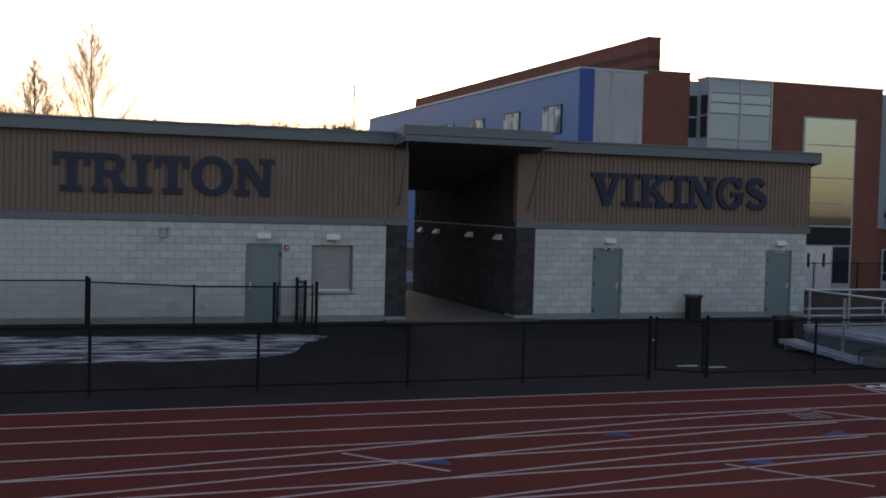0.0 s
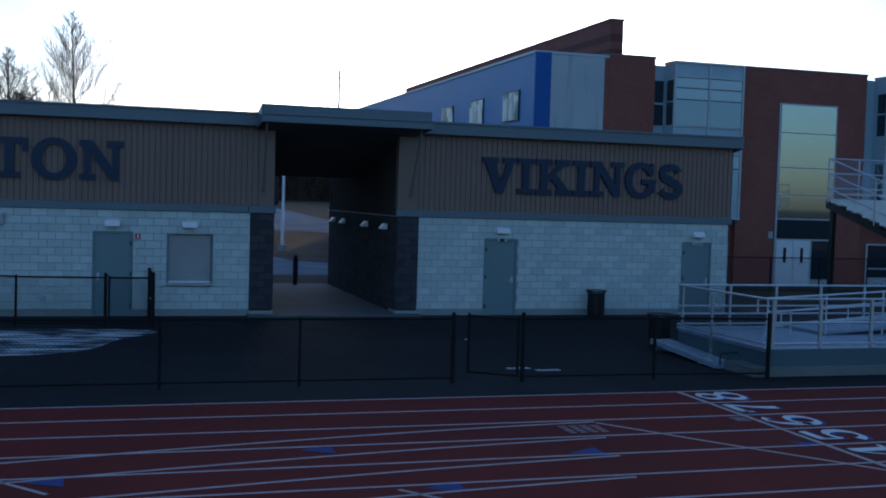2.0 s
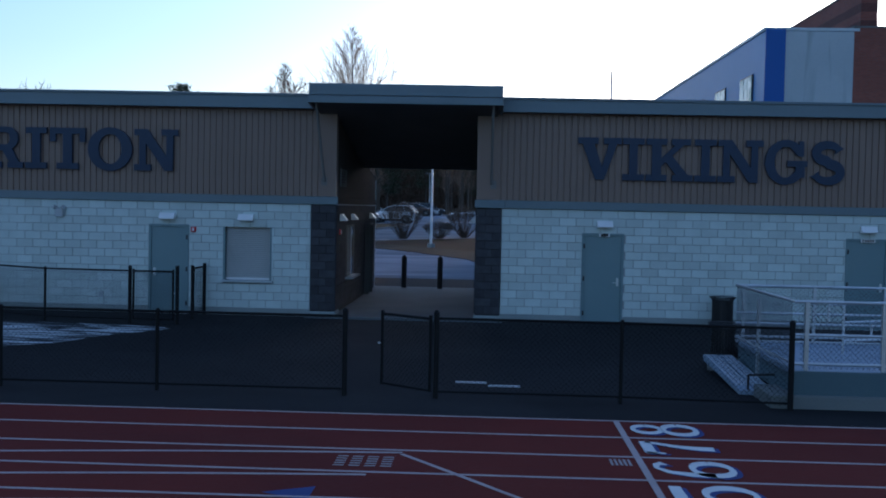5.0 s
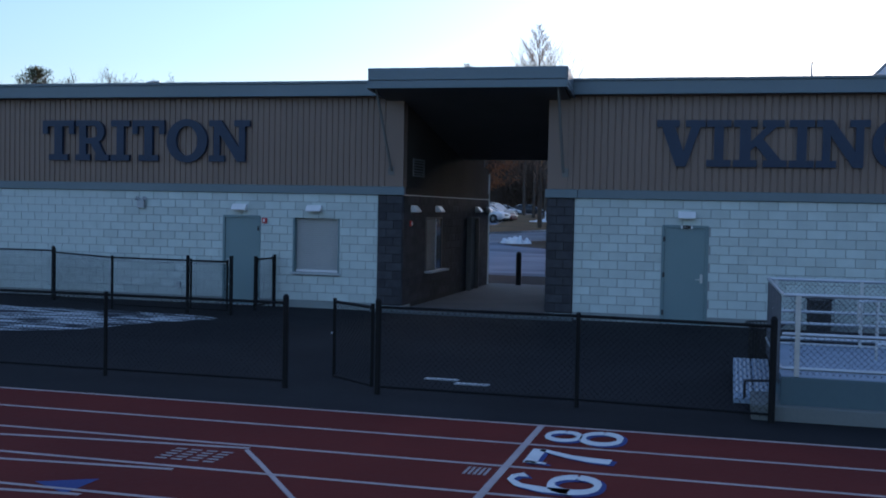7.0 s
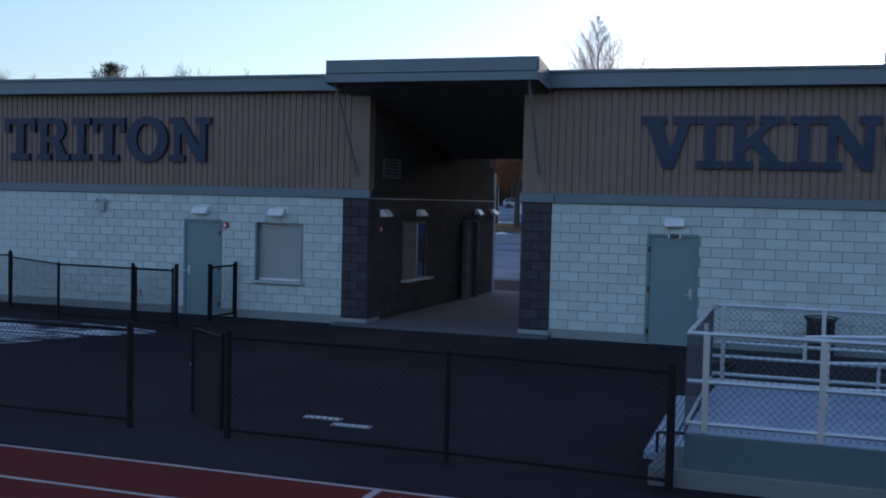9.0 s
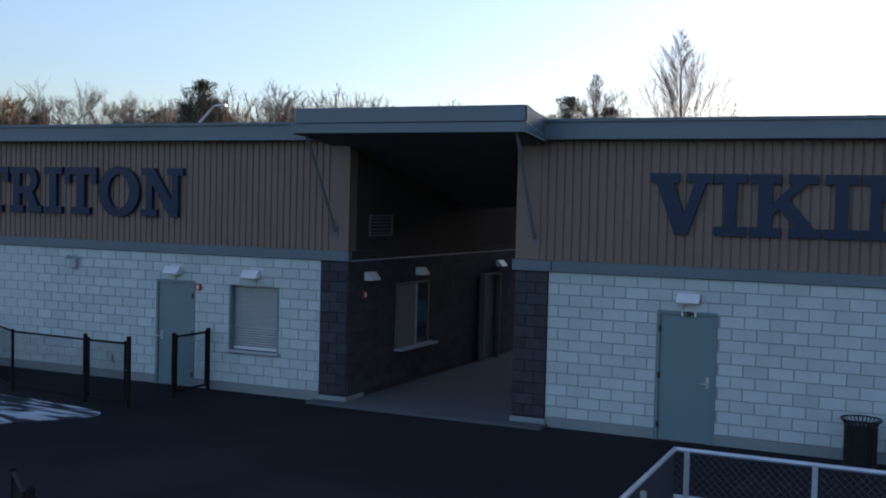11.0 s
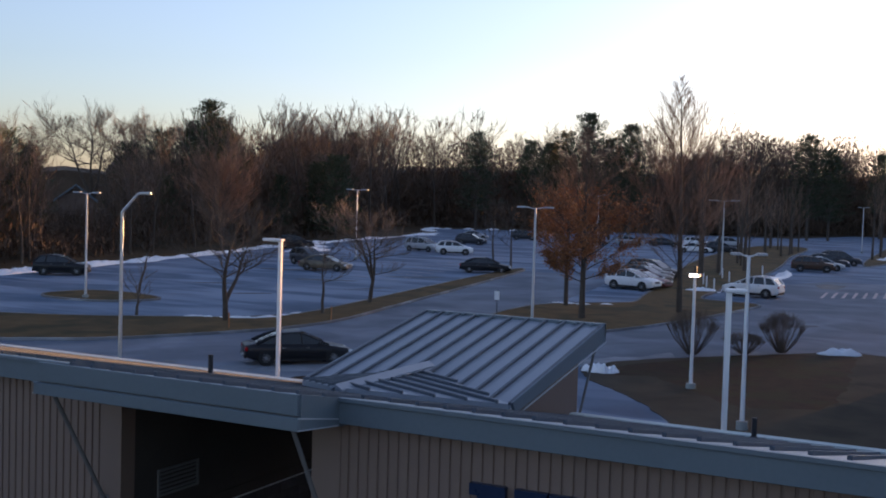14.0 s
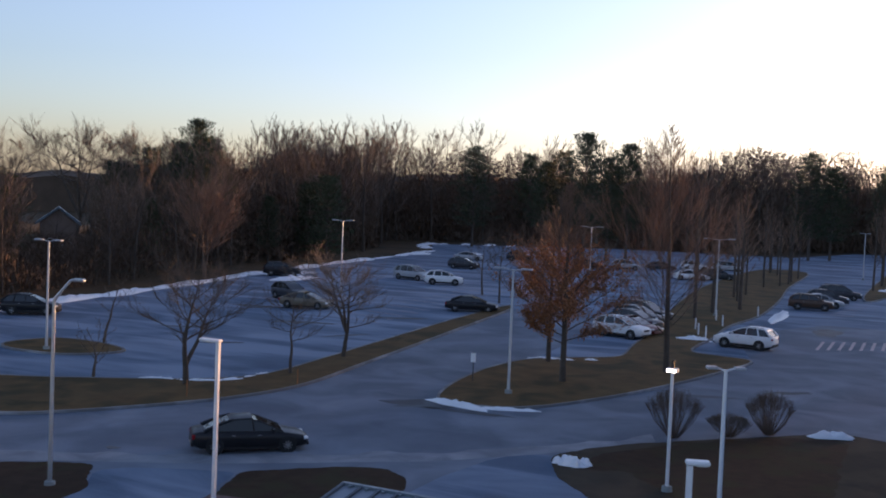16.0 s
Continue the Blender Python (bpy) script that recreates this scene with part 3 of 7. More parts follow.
for j in range(5):
    bm.faces.new([bm.verts.new(p) for p in ((15.22 + 0.05 * j, 15.0, -0.006), (15.25 + 0.05 * j, 15.0, -0.006), (15.25 + 0.05 * j, 15.3, -0.006), (15.22 + 0.05 * j, 15.3, -0.006))])
part("stencil_block", bm, M["fadedline"], track, "worn pale stencilled bars")

infield = sheet("infield_turf", [(-70, -60), (90, -60), (90, 8.88), (-70, 8.88)], -0.014, M["grass"], cuts=())
tagged(infield, "dormant turf infield inside the running track", "turf", kind="structure")
plaza = sheet("plaza_pavement", [(-40, 17.63), (60, 17.63), (60, 30.6), (25.5, 30.6), (25.5, 44), (-40, 44)], -0.008, M["asphalt"], cuts=(38,))
tagged(plaza, "dark asphalt paving round the field building", "pavement", kind="structure")
snowbed = sheet("snow_patch", smooth_line([(-3.5, 27.2), (1.9, 27.25), (5.0, 27.2), (6.9, 26.7), (6.0, 25.2), (5.3, 23.6), (3.6, 22.9), (-0.5, 22.9), (-3.5, 24.2)], 5, True), 0.0, M["thinsnow"], cuts=())
tagged(snowbed, "thin melting snow patch on dark asphalt", "snow", kind="structure")
for i, (x, y) in enumerate(((13.60, 20.40), (14.12, 20.12))):
    mat_ob = thing("ground_plate", "pale stencilled strip lying on dark asphalt", "plate", x, y, -0.008, 0, "ground plates")
    part("plate", box(bmesh.new(), -0.25, 0.25, -0.07, 0.07, 0, 0.012), M["grey"], mat_ob)
    for k in range(6):
        part("marking", box(bmesh.new(), -0.22 + 0.075 * k, -0.17 + 0.075 * k, -0.045, 0.045, 0.0125, 0.014), M["line"], mat_ob)

# ---- field building ----
FY = 30.04          # face of the block walls
CH, JT = 0.2032, 0.012
WALL_LO, WALL_HI = 0.17, 2.78
ROOF_S = -0.196


def roof_z(y):
    return 5.45 + ROOF_S * (y - 29.9)


def block_mesh(name, w, h=CH - JT, d=0.06):
    bm = box(bmesh.new(), 0, w, 0, d, 0, h)
    es = [e for e in bm.edges if all(abs(v.co.y) < 1e-6 for v in e.verts)]
    bmesh.ops.bevel(bm, geom=es, offset=0.006, segments=1, affect="EDGES")
    return mesh_of(name, bm)


BLOCKS = {}


def block_wall(wall, x0, x1, holes, near, material, tint="block", y=FY, shade=0.0):
    """Courses of blocks on the face y, from x0 to x1, leaving the holes (x0, x1, z0, z1); blocks inside near are pieces, the others one mesh."""
    rest_v, rest_f = [], []
    rows = int((WALL_HI - WALL_LO) / CH + 0.5)
    ch = (WALL_HI - WALL_LO) / rows
    for r in range(rows):
        z = WALL_LO + r * ch
        cuts = [x0]
        x = x0 - (0.2032 if r % 2 else 0) + 0.4064
        while x < x1 - 0.03:
            if x > x0 + 0.03:
                cuts.append(x)
            x += 0.4064
        cuts.append(x1)
        for a, b in zip(cuts, cuts[1:]):
            pieces = [(a, b)]
            for h0, h1, hz0, hz1 in holes:
                if z + ch * 0.5 > hz0 and z + ch * 0.5 < hz1:
                    nxt = []
                    for p, q in pieces:
                        if q <= h0 or p >= h1:
                            nxt.append((p, q))
                        else:
                            if p < h0 - 0.02:
                                nxt.append((p, h0))
                            if q > h1 + 0.02:
                                nxt.append((h1, q))
                    pieces = nxt
            for p, q in pieces:
                w = round(q - p - JT, 3)
                if w < 0.03:
                    continue
                proud = 0.0012 * ((r * 7 + int(p * 10)) % 3)
                if near[0] <= p <= near[1]:
                    if w not in BLOCKS:
                        BLOCKS[w] = block_mesh("block", w, ch - JT)
                    me = BLOCKS[w] if tint == "block" else BLOCKS[w].copy()
                    if not me.materials:
                        me.materials.append(material)
                    elif tint != "block":
                        me.materials[0] = material
                    ob = new("block", me)
                    ob.parent = wall
                    ob.matrix_basis = pose(p + JT / 2, y - 0.012 - proud, z + JT / 2)
                else:
                    k = len(rest_v)
                    a0, a1, b0, b1 = p + JT / 2, p + JT / 2 + w, z + JT / 2, z + ch - JT / 2
                    yy = y - 0.012 - proud
                    rest_v += [(a0, yy, b0), (a1, yy, b0), (a1, yy, b1), (a0, yy, b1), (a0, y + 0.05, b0), (a1, y + 0.05, b0), (a1, y + 0.05, b1), (a0, y + 0.05, b1)]
                    rest_f += [tuple(k + i for i in q4) for q4 in ((0, 1, 2, 3), (0, 4, 5, 1), (1, 5, 6, 2), (2, 6, 7, 3), (3, 7, 4, 0))]
    if rest_v:
        tagged(raw("block_courses", rest_v, rest_f, material, wall), kind="stuff")


LEFT, RIGHT = (-12.0, 9.43), (14.15, 24.10)
BACK = 39.6
END = 40.1           # rear end of the passage walls
DOORS = {"door_1": (5.37, 6.38), "door_2": (16.14, 17.16), "door_3": (22.53, 23.54)}
WIN = (7.245, 8.455, 0.86, 2.24)


def wall_shell(name, x0, x1, holes, label):
    """The backing of a block wall with its openings cut through, as boxes butted end to end."""
    bm = bmesh.new()
    xs = sorted({x0, x1, *[h[0] for h in holes], *[h[1] for h in holes]})
    for a, b in zip(xs, xs[1:]):
        hs = [h for h in holes if h[0] <= a + 1e-6 and h[1] >= b - 1e-6]
        if not hs:
            box(bm, a, b, FY, FY + 0.25, -0.03, 3.0)
        else:
            h = hs[0]
            if h[2] > 0.02:
                box(bm, a, b, FY, FY + 0.25, -0.03, h[2])
            box(bm, a, b, FY, FY + 0.25, h[3], 3.0)
    return tagged(part(name, bm, M["mortar"]), label, "wall", kind="structure")


holesL = [(*DOORS["door_1"], 0, 2.22), WIN]
holesR = [(*DOORS["door_2"], 0, 2.22), (*DOORS["door_3"], 0, 2.22)]
wall_left = wall_shell("wall_west", *LEFT, holesL, "pale painted concrete block wall of field building")
wall_right = wall_shell("wall_east", *RIGHT, holesR, "pale painted concrete block wall of field building")

# concrete footing strips, interrupted by the doors
for nm, spans in (("footing_west", ((LEFT[0], 5.37), (6.38, LEFT[1] - 0.02))), ("footing_east", ((RIGHT[0] + 0.02, 16.14), (17.16, 22.53), (23.54, RIGHT[1])))):
    tagged(part(nm, boxes(*[(a, b, FY - 0.035, FY - 0.001, -0.03, 0.165) for a, b in spans]), M["concrete"]), "grey concrete footing strip along block wall", "footing", kind="structure")

# side and back walls, and the inner rooms' dark interior behind the openings
tagged(part("wall_sides", boxes((LEFT[0], LEFT[0] + 0.25, FY + 0.25, BACK, -0.03, 3.9), (9.78, 10.03, FY + 0.62, BACK, -0.03, 2.78), (13.54, 13.79, FY + 0.62, END, -0.03, 2.78), (RIGHT[1] - 0.25, RIGHT[1], FY + 0.25, BACK, -0.03, 3.9)), M["darkblock"]),
       "charcoal block side walls of field building", "wall", kind="structure")
tagged(part("wall_back", boxes((LEFT[0], 10.03, BACK, BACK + 0.25, -0.03, 3.62), (13.54, RIGHT[1], BACK, BACK + 0.25, -0.03, 3.62)), M["block"]), "pale block rear wall of field building", "wall", kind="structure")


# charcoal block piers at both sides of the passage
def pier(name, x0, x1):
    p = tagged(part(name, boxes((x0 + 0.01, x1 - 0.01, FY - 0.03, FY + 0.62, 0.13, 2.78)), M["darkmortar"]), "charcoal split-face block pier beside the passage", "pier", kind="structure")
    rows, w = 13, x1 - x0
    ch = (2.78 - 0.16) / rows
    full = block_mesh("pier_block", 0.4 - JT, ch - JT)
    short = block_mesh("pier_block", w - 0.4 - JT, ch - JT)
    ret = block_mesh("pier_block", 0.31 - JT, ch - JT)
    for me in (full, short, ret):
        me.materials.append(M["darkblock"])
    for r in range(rows):
        z = 0.16 + r * ch + JT / 2
        a, b = (full, short) if r % 2 else (short, full)
        wa = 0.4 if r % 2 else w - 0.4
        for me, x in ((a, x0), (b, x0 + wa)):
            ob = new("block", me)
            ob.parent = p
            ob.matrix_basis = pose(x + JT / 2, FY - 0.05 + 0.004 * random.random(), z)
        for k in range(2):
            for xx, turn, yy in ((x1 if x0 < 10 else x0, 90 if x0 < 10 else -90, None),):
                ob = new("block", ret)
                ob.parent = p
                y0 = FY - 0.02 + 0.31 * k
                ob.matrix_basis = pose(xx + (0.02 if turn > 0 else -0.02), y0 if turn > 0 else y0 + 0.30, z, 0, 0, turn)
    tagged(part(name + "_base", boxes((x0 - 0.03, x1 + 0.03, FY - 0.10, FY + 0.66, -0.03, 0.13), bevel=0.012), M["concrete"]), "grey concrete plinth under charcoal pier", "plinth", kind="structure")


pier("pier_west", 9.43, 10.05)
pier("pier_east", 13.53, 14.15)

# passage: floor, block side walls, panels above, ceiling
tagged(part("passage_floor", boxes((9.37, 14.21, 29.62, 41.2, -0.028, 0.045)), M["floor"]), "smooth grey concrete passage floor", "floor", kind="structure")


def dark_courses(name, x, sgn, end):
    """Lining of a passage side: a mortar bed with charcoal blocks on it."""
    w = tagged(part(name, boxes((min(x, x + sgn * 0.004), max(x, x + sgn * 0.004), FY + 0.64, end, 0.05, 2.775)), M["darkmortar"]), "charcoal block lining of the passage wall", "wall", kind="structure")
    ch = (2.78 - 0.16) / 13
    shapes = {}
    for r in range(13):
        y = FY + 0.64 - (0.2 if r % 2 else 0)
        while y < end:
            a, b = max(y, FY + 0.64) + JT / 2, min(y + 0.4, end) - JT / 2
            d = round(b - a, 3)
            if d > 0.03:
                if d not in shapes:
                    shapes[d] = block_mesh("lining_block", d, ch - JT, 0.02)
                    shapes[d].materials.append(M["darkblock"])
                ob = new("block", shapes[d])
                ob.parent = w
                ob.matrix_basis = pose(x + sgn * (0.014 + 0.002 * random.random()), a if sgn > 0 else b, 0.16 + r * ch + JT / 2, 0, 0, 90 * sgn)
            y += 0.4


dark_courses("passage_wall_west", 10.03, 1, BACK)
dark_courses("passage_wall_east", 13.54, -1, END)
for nm, xa, xb in (("passage_panel_west", 9.80, 10.03), ("passage_panel_east", 13.54, 13.77)):
    end = BACK if xb < 11 else END
    rear = [(BACK, 2.985), (BACK, 3.75)] if xb < 11 else [(end, 2.985), (end, 5.05)]
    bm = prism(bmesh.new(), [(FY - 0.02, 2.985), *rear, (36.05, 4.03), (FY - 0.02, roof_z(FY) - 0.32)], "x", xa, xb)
    tagged(part(nm, bm, M["shadedpanel"]), "flat brown metal panel above passage wall", "panel", kind="structure")
    if xb > 11:
        skin = prism(bmesh.new(), [(36.1, 3.0), (end, 2.985), (end, 5.05), (36.1, 4.33)], "x", xb + 0.003, xb + 0.022)
        tagged(part("rear_entry_cladding", skin, M["clad"]), "flat brown cladding on the rear entry's outer side", "cladding", kind="structure")
    tagged(part(nm + "_band", boxes((xa - 0.02, xb + 0.02, FY + 0.03, end + 0.02, 2.785, 2.98)), M["shadedpanel"]), "dark metal band trim in passage", "trim", kind="structure")
    s = 0.03 if xb < 11 else -0.03
    x = (xb if xb < 11 else xa) + s
    tagged(part(nm + "_edge", boxes((x - 0.006, x + 0.006, FY + 0.03, end + 0.02, 2.775, 2.80)), M["mullion"]), "pale drip edge along passage band", "trim", kind="structure")
bm = bmesh.new()
prism(bm, [(29.02, roof_z(29.02) - 0.42), (29.02, roof_z(29.02) - 0.36), (36.05, roof_z(36.05) - 0.27), (36.05, roof_z(36.05) - 0.33)], "x", 9.62, 14.0)
prism(bm, [(36.06, 4.20), (36.06, 4.26), (40.7, 5.17), (40.7, 5.11)], "x", 9.6, 14.06)
tagged(part("ceiling", bm, M["soffit"]), "dark soffit panels over the passage", "ceiling", kind="structure")

# ribbed brown cladding, in sheets of six ribs
def clad_sheet(w, ribs=6):
    z0, z1 = 2.985, 5.14
    prof, step = [], w / ribs
    for i in range(ribs):
        a = i * step
        prof += [(a, 0.0), (a + step * 0.72, 0.0), (a + step * 0.78, 0.024), (a + step * 0.94, 0.024)]
    prof.append((w, 0.0))
    vs = [(x, y, z) for x, y in prof for z in (z0, z1)]
    fs = [(2 * i, 2 * i + 2, 2 * i + 3, 2 * i + 1) for i in range(len(prof) - 1)]
    me = bpy.data.meshes.new("cladding_panel")
    me.from_pydata(vs, [], fs)
    me.materials.append(M["clad"])
    return me


def cladding(name, x0, x1, count):
    base = tagged(part(name, boxes((x0, x1, FY + 0.03, FY + 0.25, 3.0, 5.2)), M["clad"]), "brown ribbed metal cladding of field building", "cladding", kind="structure")
    me = clad_sheet((x1 - x0) / count)
    for i in range(count):
        ob = new("cladding_panel", me)
        ob.parent = base
        ob.matrix_basis = pose(x0 + (x1 - x0) / count * i, FY - 0.03, 0)
    return base


cladding("cladding_west", LEFT[0], 9.62, 24)
cladding("cladding_east", 13.98, RIGHT[1] + 0.06, 11)
for nm, a, b in (("corner_trim_west", 9.622, 10.05), ("corner_trim_east", 13.52, 13.978)):
    tagged(part(nm, boxes((a, b, FY - 0.045, FY + 0.26, 2.985, 5.14)), M["clad"]), "flat brown corner trim beside the passage", "trim", kind="structure")
for nm, a, b in (("band_west", LEFT[0] - 0.03, 9.36), ("band_east", 14.22, RIGHT[1] + 0.09)):
    tagged(part(nm, boxes((a, b, FY - 0.07, FY + 0.02, 2.785, 2.98), bevel=0.008), M["fascia"]), "slate grey metal band between block and cladding", "trim", kind="structure")
for nm, a, b in (("band_pier_west", 9.362, 10.10), ("band_pier_east", 13.48, 14.218)):
    tagged(part(nm, boxes((a, b, FY - 0.11, FY + 0.02, 2.785, 2.98), bevel=0.008), M["fascia"]), "slate grey metal band over charcoal pier", "trim", kind="structure")
tagged(part("end_cladding_east", prism(bmesh.new(), [(FY + 0.26, 2.985), (BACK + 0.2, 2.985), (BACK + 0.2, 3.6), (FY + 0.26, 5.2)], "x", RIGHT[1] - 0.2, RIGHT[1] + 0.03), M["clad"]), "brown metal gable cladding of field building", "cladding", kind="structure")
tagged(part("end_cladding_west", prism(bmesh.new(), [(FY + 0.26, 2.985), (BACK + 0.2, 2.985), (BACK + 0.2, 3.6), (FY + 0.26, 5.2)], "x", LEFT[0] - 0.03, LEFT[0] + 0.2), M["clad"]), "brown metal gable cladding of field building", "cladding", kind="structure")


# standing-seam roofs with a fascia at the high front edge
def seam_roof(name, x0, x1, y0, y1, z0, slope, label, thick=0.2, step=0.41, skin="roof"):
    r = thing(name, label, "roof", kind="structure")
    z1 = z0 + slope * (y1 - y0)
    part("roof_deck", prism(bmesh.new(), [(y0, z0 - thick), (y1, z1 - thick), (y1, z1), (y0, z0)], "x", x0, x1), M[skin], r)
    n = int((x1 - x0) / step)
    lap = 0.55 if slope < 0 else 0.0
    me = mesh_of("seam", prism(bmesh.new(), [(y0 + lap, z0 + slope * lap - 0.002), (y1, z1 - 0.002), (y1, z1 + 0.055), (y0 + lap, z0 + slope * lap + 0.055)], "x", -0.028, 0.028))
    me.materials.append(M["rib"])
    for i in range(n + 1):
        ob = new("seam", me)
        ob.parent = r
        ob.matrix_basis = pose(x0 + 0.012 + (x1 - x0 - 0.024) * i / n, 0, 0)
    return r


RB = 39.75
for nm, a, b in (("roof_west", LEFT[0] - 0.25, 9.54), ("roof_east", 14.09, RIGHT[1] + 0.22)):
    r = seam_roof(nm, a, b, 29.80, RB, roof_z(29.80), ROOF_S, "grey standing-seam metal roof of field building", skin="sunlitroof" if nm == "roof_west" else "roof")
    part("fascia_board", boxes((a, b, 29.74, 29.80, 5.12, 5.475), bevel=0.006), M["fascia"], r, "slate grey metal fascia")
    part("fascia_lip", boxes((a, b, 29.70, 29.74, 5.42, 5.48), bevel=0.005), M["fascia"], r)
    part("soffit_strip", boxes((a, b, 29.80, FY + 0.02, 5.125, 5.16)), M["soffit"], r)
    ex = b if nm == "roof_east" else a
    part("rake_trim", prism(bmesh.new(), [(29.74, 5.12), (RB, roof_z(RB) - 0.36), (RB, roof_z(RB) + 0.05), (29.74, 5.48)], "x", ex - 0.03 if ex < 0 else ex, ex if ex < 0 else ex + 0.04), M["fascia"], r)
    part("gutter", boxes((a, b, RB, RB + 0.12, roof_z(RB) - 0.34, roof_z(RB) - 0.12), bevel=0.02), M["fascia"], r)
canopy = seam_roof("canopy_roof", 9.56, 14.07, 28.87, 36.05, 5.622, ROOF_S, "raised slate grey metal canopy over the passage", 0.3)
part("fascia_backing", boxes((9.56, 14.07, 28.83, 28.87, 5.20, 5.62)), M["soffit"], canopy, "dark recessed joint behind fascia")
part("fascia_board", boxes((9.55, 14.08, 28.79, 28.83, 5.372, 5.645), bevel=0.006), M["fascia"], canopy, "slate grey metal fascia")
part("fascia_lip", boxes((9.52, 14.11, 28.75, 28.83, 5.18, 5.352), bevel=0.008), M["fascia"], canopy)
for x0, x1 in ((9.52, 9.56), (14.07, 14.11)):
    part("side_fascia", prism(bmesh.new(), [(28.83, 5.19), (30.1, 5.05), (36.05, roof_z(36.05) - 0.3), (36.05, roof_z(36.05) + 0.05), (28.83, 5.645)], "x", x0, x1), M["fascia"], canopy)
    for z0, drop in ((5.345, 0.16), (5.185, 0.09)):
        part("side_line", prism(bmesh.new(), [(28.75, z0), (29.7, z0 - drop), (29.7, z0 - drop + 0.015), (28.75, z0 + 0.015)], "x", x0 - 0.012 if x0 < 10 else x1, x0 if x0 < 10 else x1 + 0.012), M["mullion"], canopy, "pale folded edge")
for x0, x1 in ((9.68, 9.76), (13.88, 13.94)):
    part("strut", tubes(((x0, 28.96, 5.2), (x1 if x0 < 10 else x0, 29.98, 3.36), 0.032, 0.032)), M["soffit"], canopy, "dark steel strut")
    part("strut_plate", boxes((x1 - 0.08, x1 + 0.06, FY - 0.065, FY - 0.03, 3.26, 3.46)), M["soffit"], canopy)
shed = seam_roof("entry_roof", 9.63, 14.10, 35.6, 40.8, 4.46, 0.19, "grey standing-seam shed roof rising over rear entrance", 0.12, 0.41)
for x0, x1 in ((9.58, 9.63), (14.10, 14.15)):
    part("rake_trim", prism(bmesh.new(), [(35.75, 4.30), (40.86, 5.10), (40.86, 5.50), (35.6, 4.51)], "x", x0, x1), M["fascia"], shed)
    for dz in (0.06, 0.15):
        part("rake_line", prism(bmesh.new(), [(36.2, 4.36 - dz), (40.86, 5.12 - dz), (40.86, 5.145 - dz), (36.2, 4.385 - dz)], "x", x0 - 0.008 if x0 < 10 else x1 - 0.09 * (dz > 0.1), x1 if x0 < 10 else x1 + 0.008 - 0.09 * (dz > 0.1)), M["mullion"], shed)
part("ridge_cap", boxes((9.58, 14.15, 40.74, 40.87, 5.20, 5.50), bevel=0.01), M["fascia"], shed)
for k in range(11):
    x = 9.85 + 0.40 * k
    part("cap_clip", boxes((x - 0.04, x + 0.04, 40.66, 40.74, 5.44, 5.48)), M["fascia"], shed)
part("side_panel", prism(bmesh.new(), [(36.2, 4.0), (39.95, 3.6), (39.95, 5.14), (36.2, 4.44)], "x", 9.66, 9.79), M["shadedpanel"], shed, "brown metal side panel")
for x in (9.58, 14.06):
    part("strut", tubes(((x, 40.6, 5.25), (x - 0.2 if x > 10 else x + 0.2, 40.1, 3.55), 0.03, 0.03), n=8), M["soffit"], shed, "dark steel strut")
# saddle where the two slopes meet: a ridge with a cap, a slope to each side, and its seams
SF, SA = Vector((11.8, 33.3, 4.875)), Vector((11.8, 36.75, 4.735))
for cx in (9.56, 14.08):
    corner = Vector((cx, 35.62, 4.475))
    bm = bmesh.new()
    v = [bm.verts.new(p) for p in (SF, SA, corner)]
    low = [bm.verts.new(Vector(p) - Vector((0, 0, 0.25))) for p in (SF, SA, corner)]
    bm.faces.new(v if cx < 11 else v[::-1])
    for i in range(3):
        k = (i + 1) % 3
        bm.faces.new((v[i], v[k], low[k], low[i]))
    bmesh.ops.recalc_face_normals(bm, faces=bm.faces[:])
    part("saddle_slope", bm, M["roof"], shed)
    for k in range(1, 8):
        f = k / 8
        p = SF.lerp(SA, f)
        t = (corner.y - SF.y) / (SA.y - SF.y)
        q = SF.lerp(corner, f / t) if f < t else SA.lerp(corner, (1 - f) / (1 - t))
        part("seam", prism(bmesh.new(), [(p.x, p.z - 0.01), (q.x, q.z - 0.01), (q.x, q.z + 0.055), (p.x, p.z + 0.055)], "y", p.y - 0.028, p.y + 0.028), M["rib"], shed)
part("ridge_strip", prism(bmesh.new(), [(11.66, 4.80), (11.8, 4.885), (11.94, 4.80), (11.94, 4.84), (11.8, 4.93), (11.66, 4.84)], "y", 33.3, 36.8), M["roof"], shed)
pipe = thing("vent_pipe", "black plumbing vent pipe on the metal roof", "pipe", 7.9, 34.8, roof_z(34.8) - 0.02)
part("pipe", tubes(((0, 0, 0), (0, 0, 0.45), 0.05, 0.05)), M["black"], pipe)
part("boot", tubes(((0, 0, 0), (0, 0, 0.1), 0.13, 0.06)), M["black"], pipe)
pipe = thing("vent_pipe", "black plumbing vent pipe on the metal roof", "pipe", 17.9, 38.6, roof_z(38.6) - 0.02)
part("pipe", tubes(((0, 0, 0), (0, 0, 0.45), 0.05, 0.05)), M["black"], pipe)
part("boot", tubes(((0, 0, 0), (0, 0, 0.1), 0.13, 0.06)), M["black"], pipe)
# doors, shutters, wall lights
def flush_door(name, x0, x1, label, hinge):
    d = thing(name, label, "door", (x0 + x1) / 2, FY, 0, kind="structure")
    w = (x1 - x0) / 2
    part("frame", boxes((-w, -w + 0.055, -0.02, 0.16, -0.02, 2.22), (w - 0.055, w, -0.02, 0.16, -0.02, 2.22), (-w + 0.055, w - 0.055, -0.02, 0.16, 2.16, 2.22), bevel=0.004), M["door"], d)
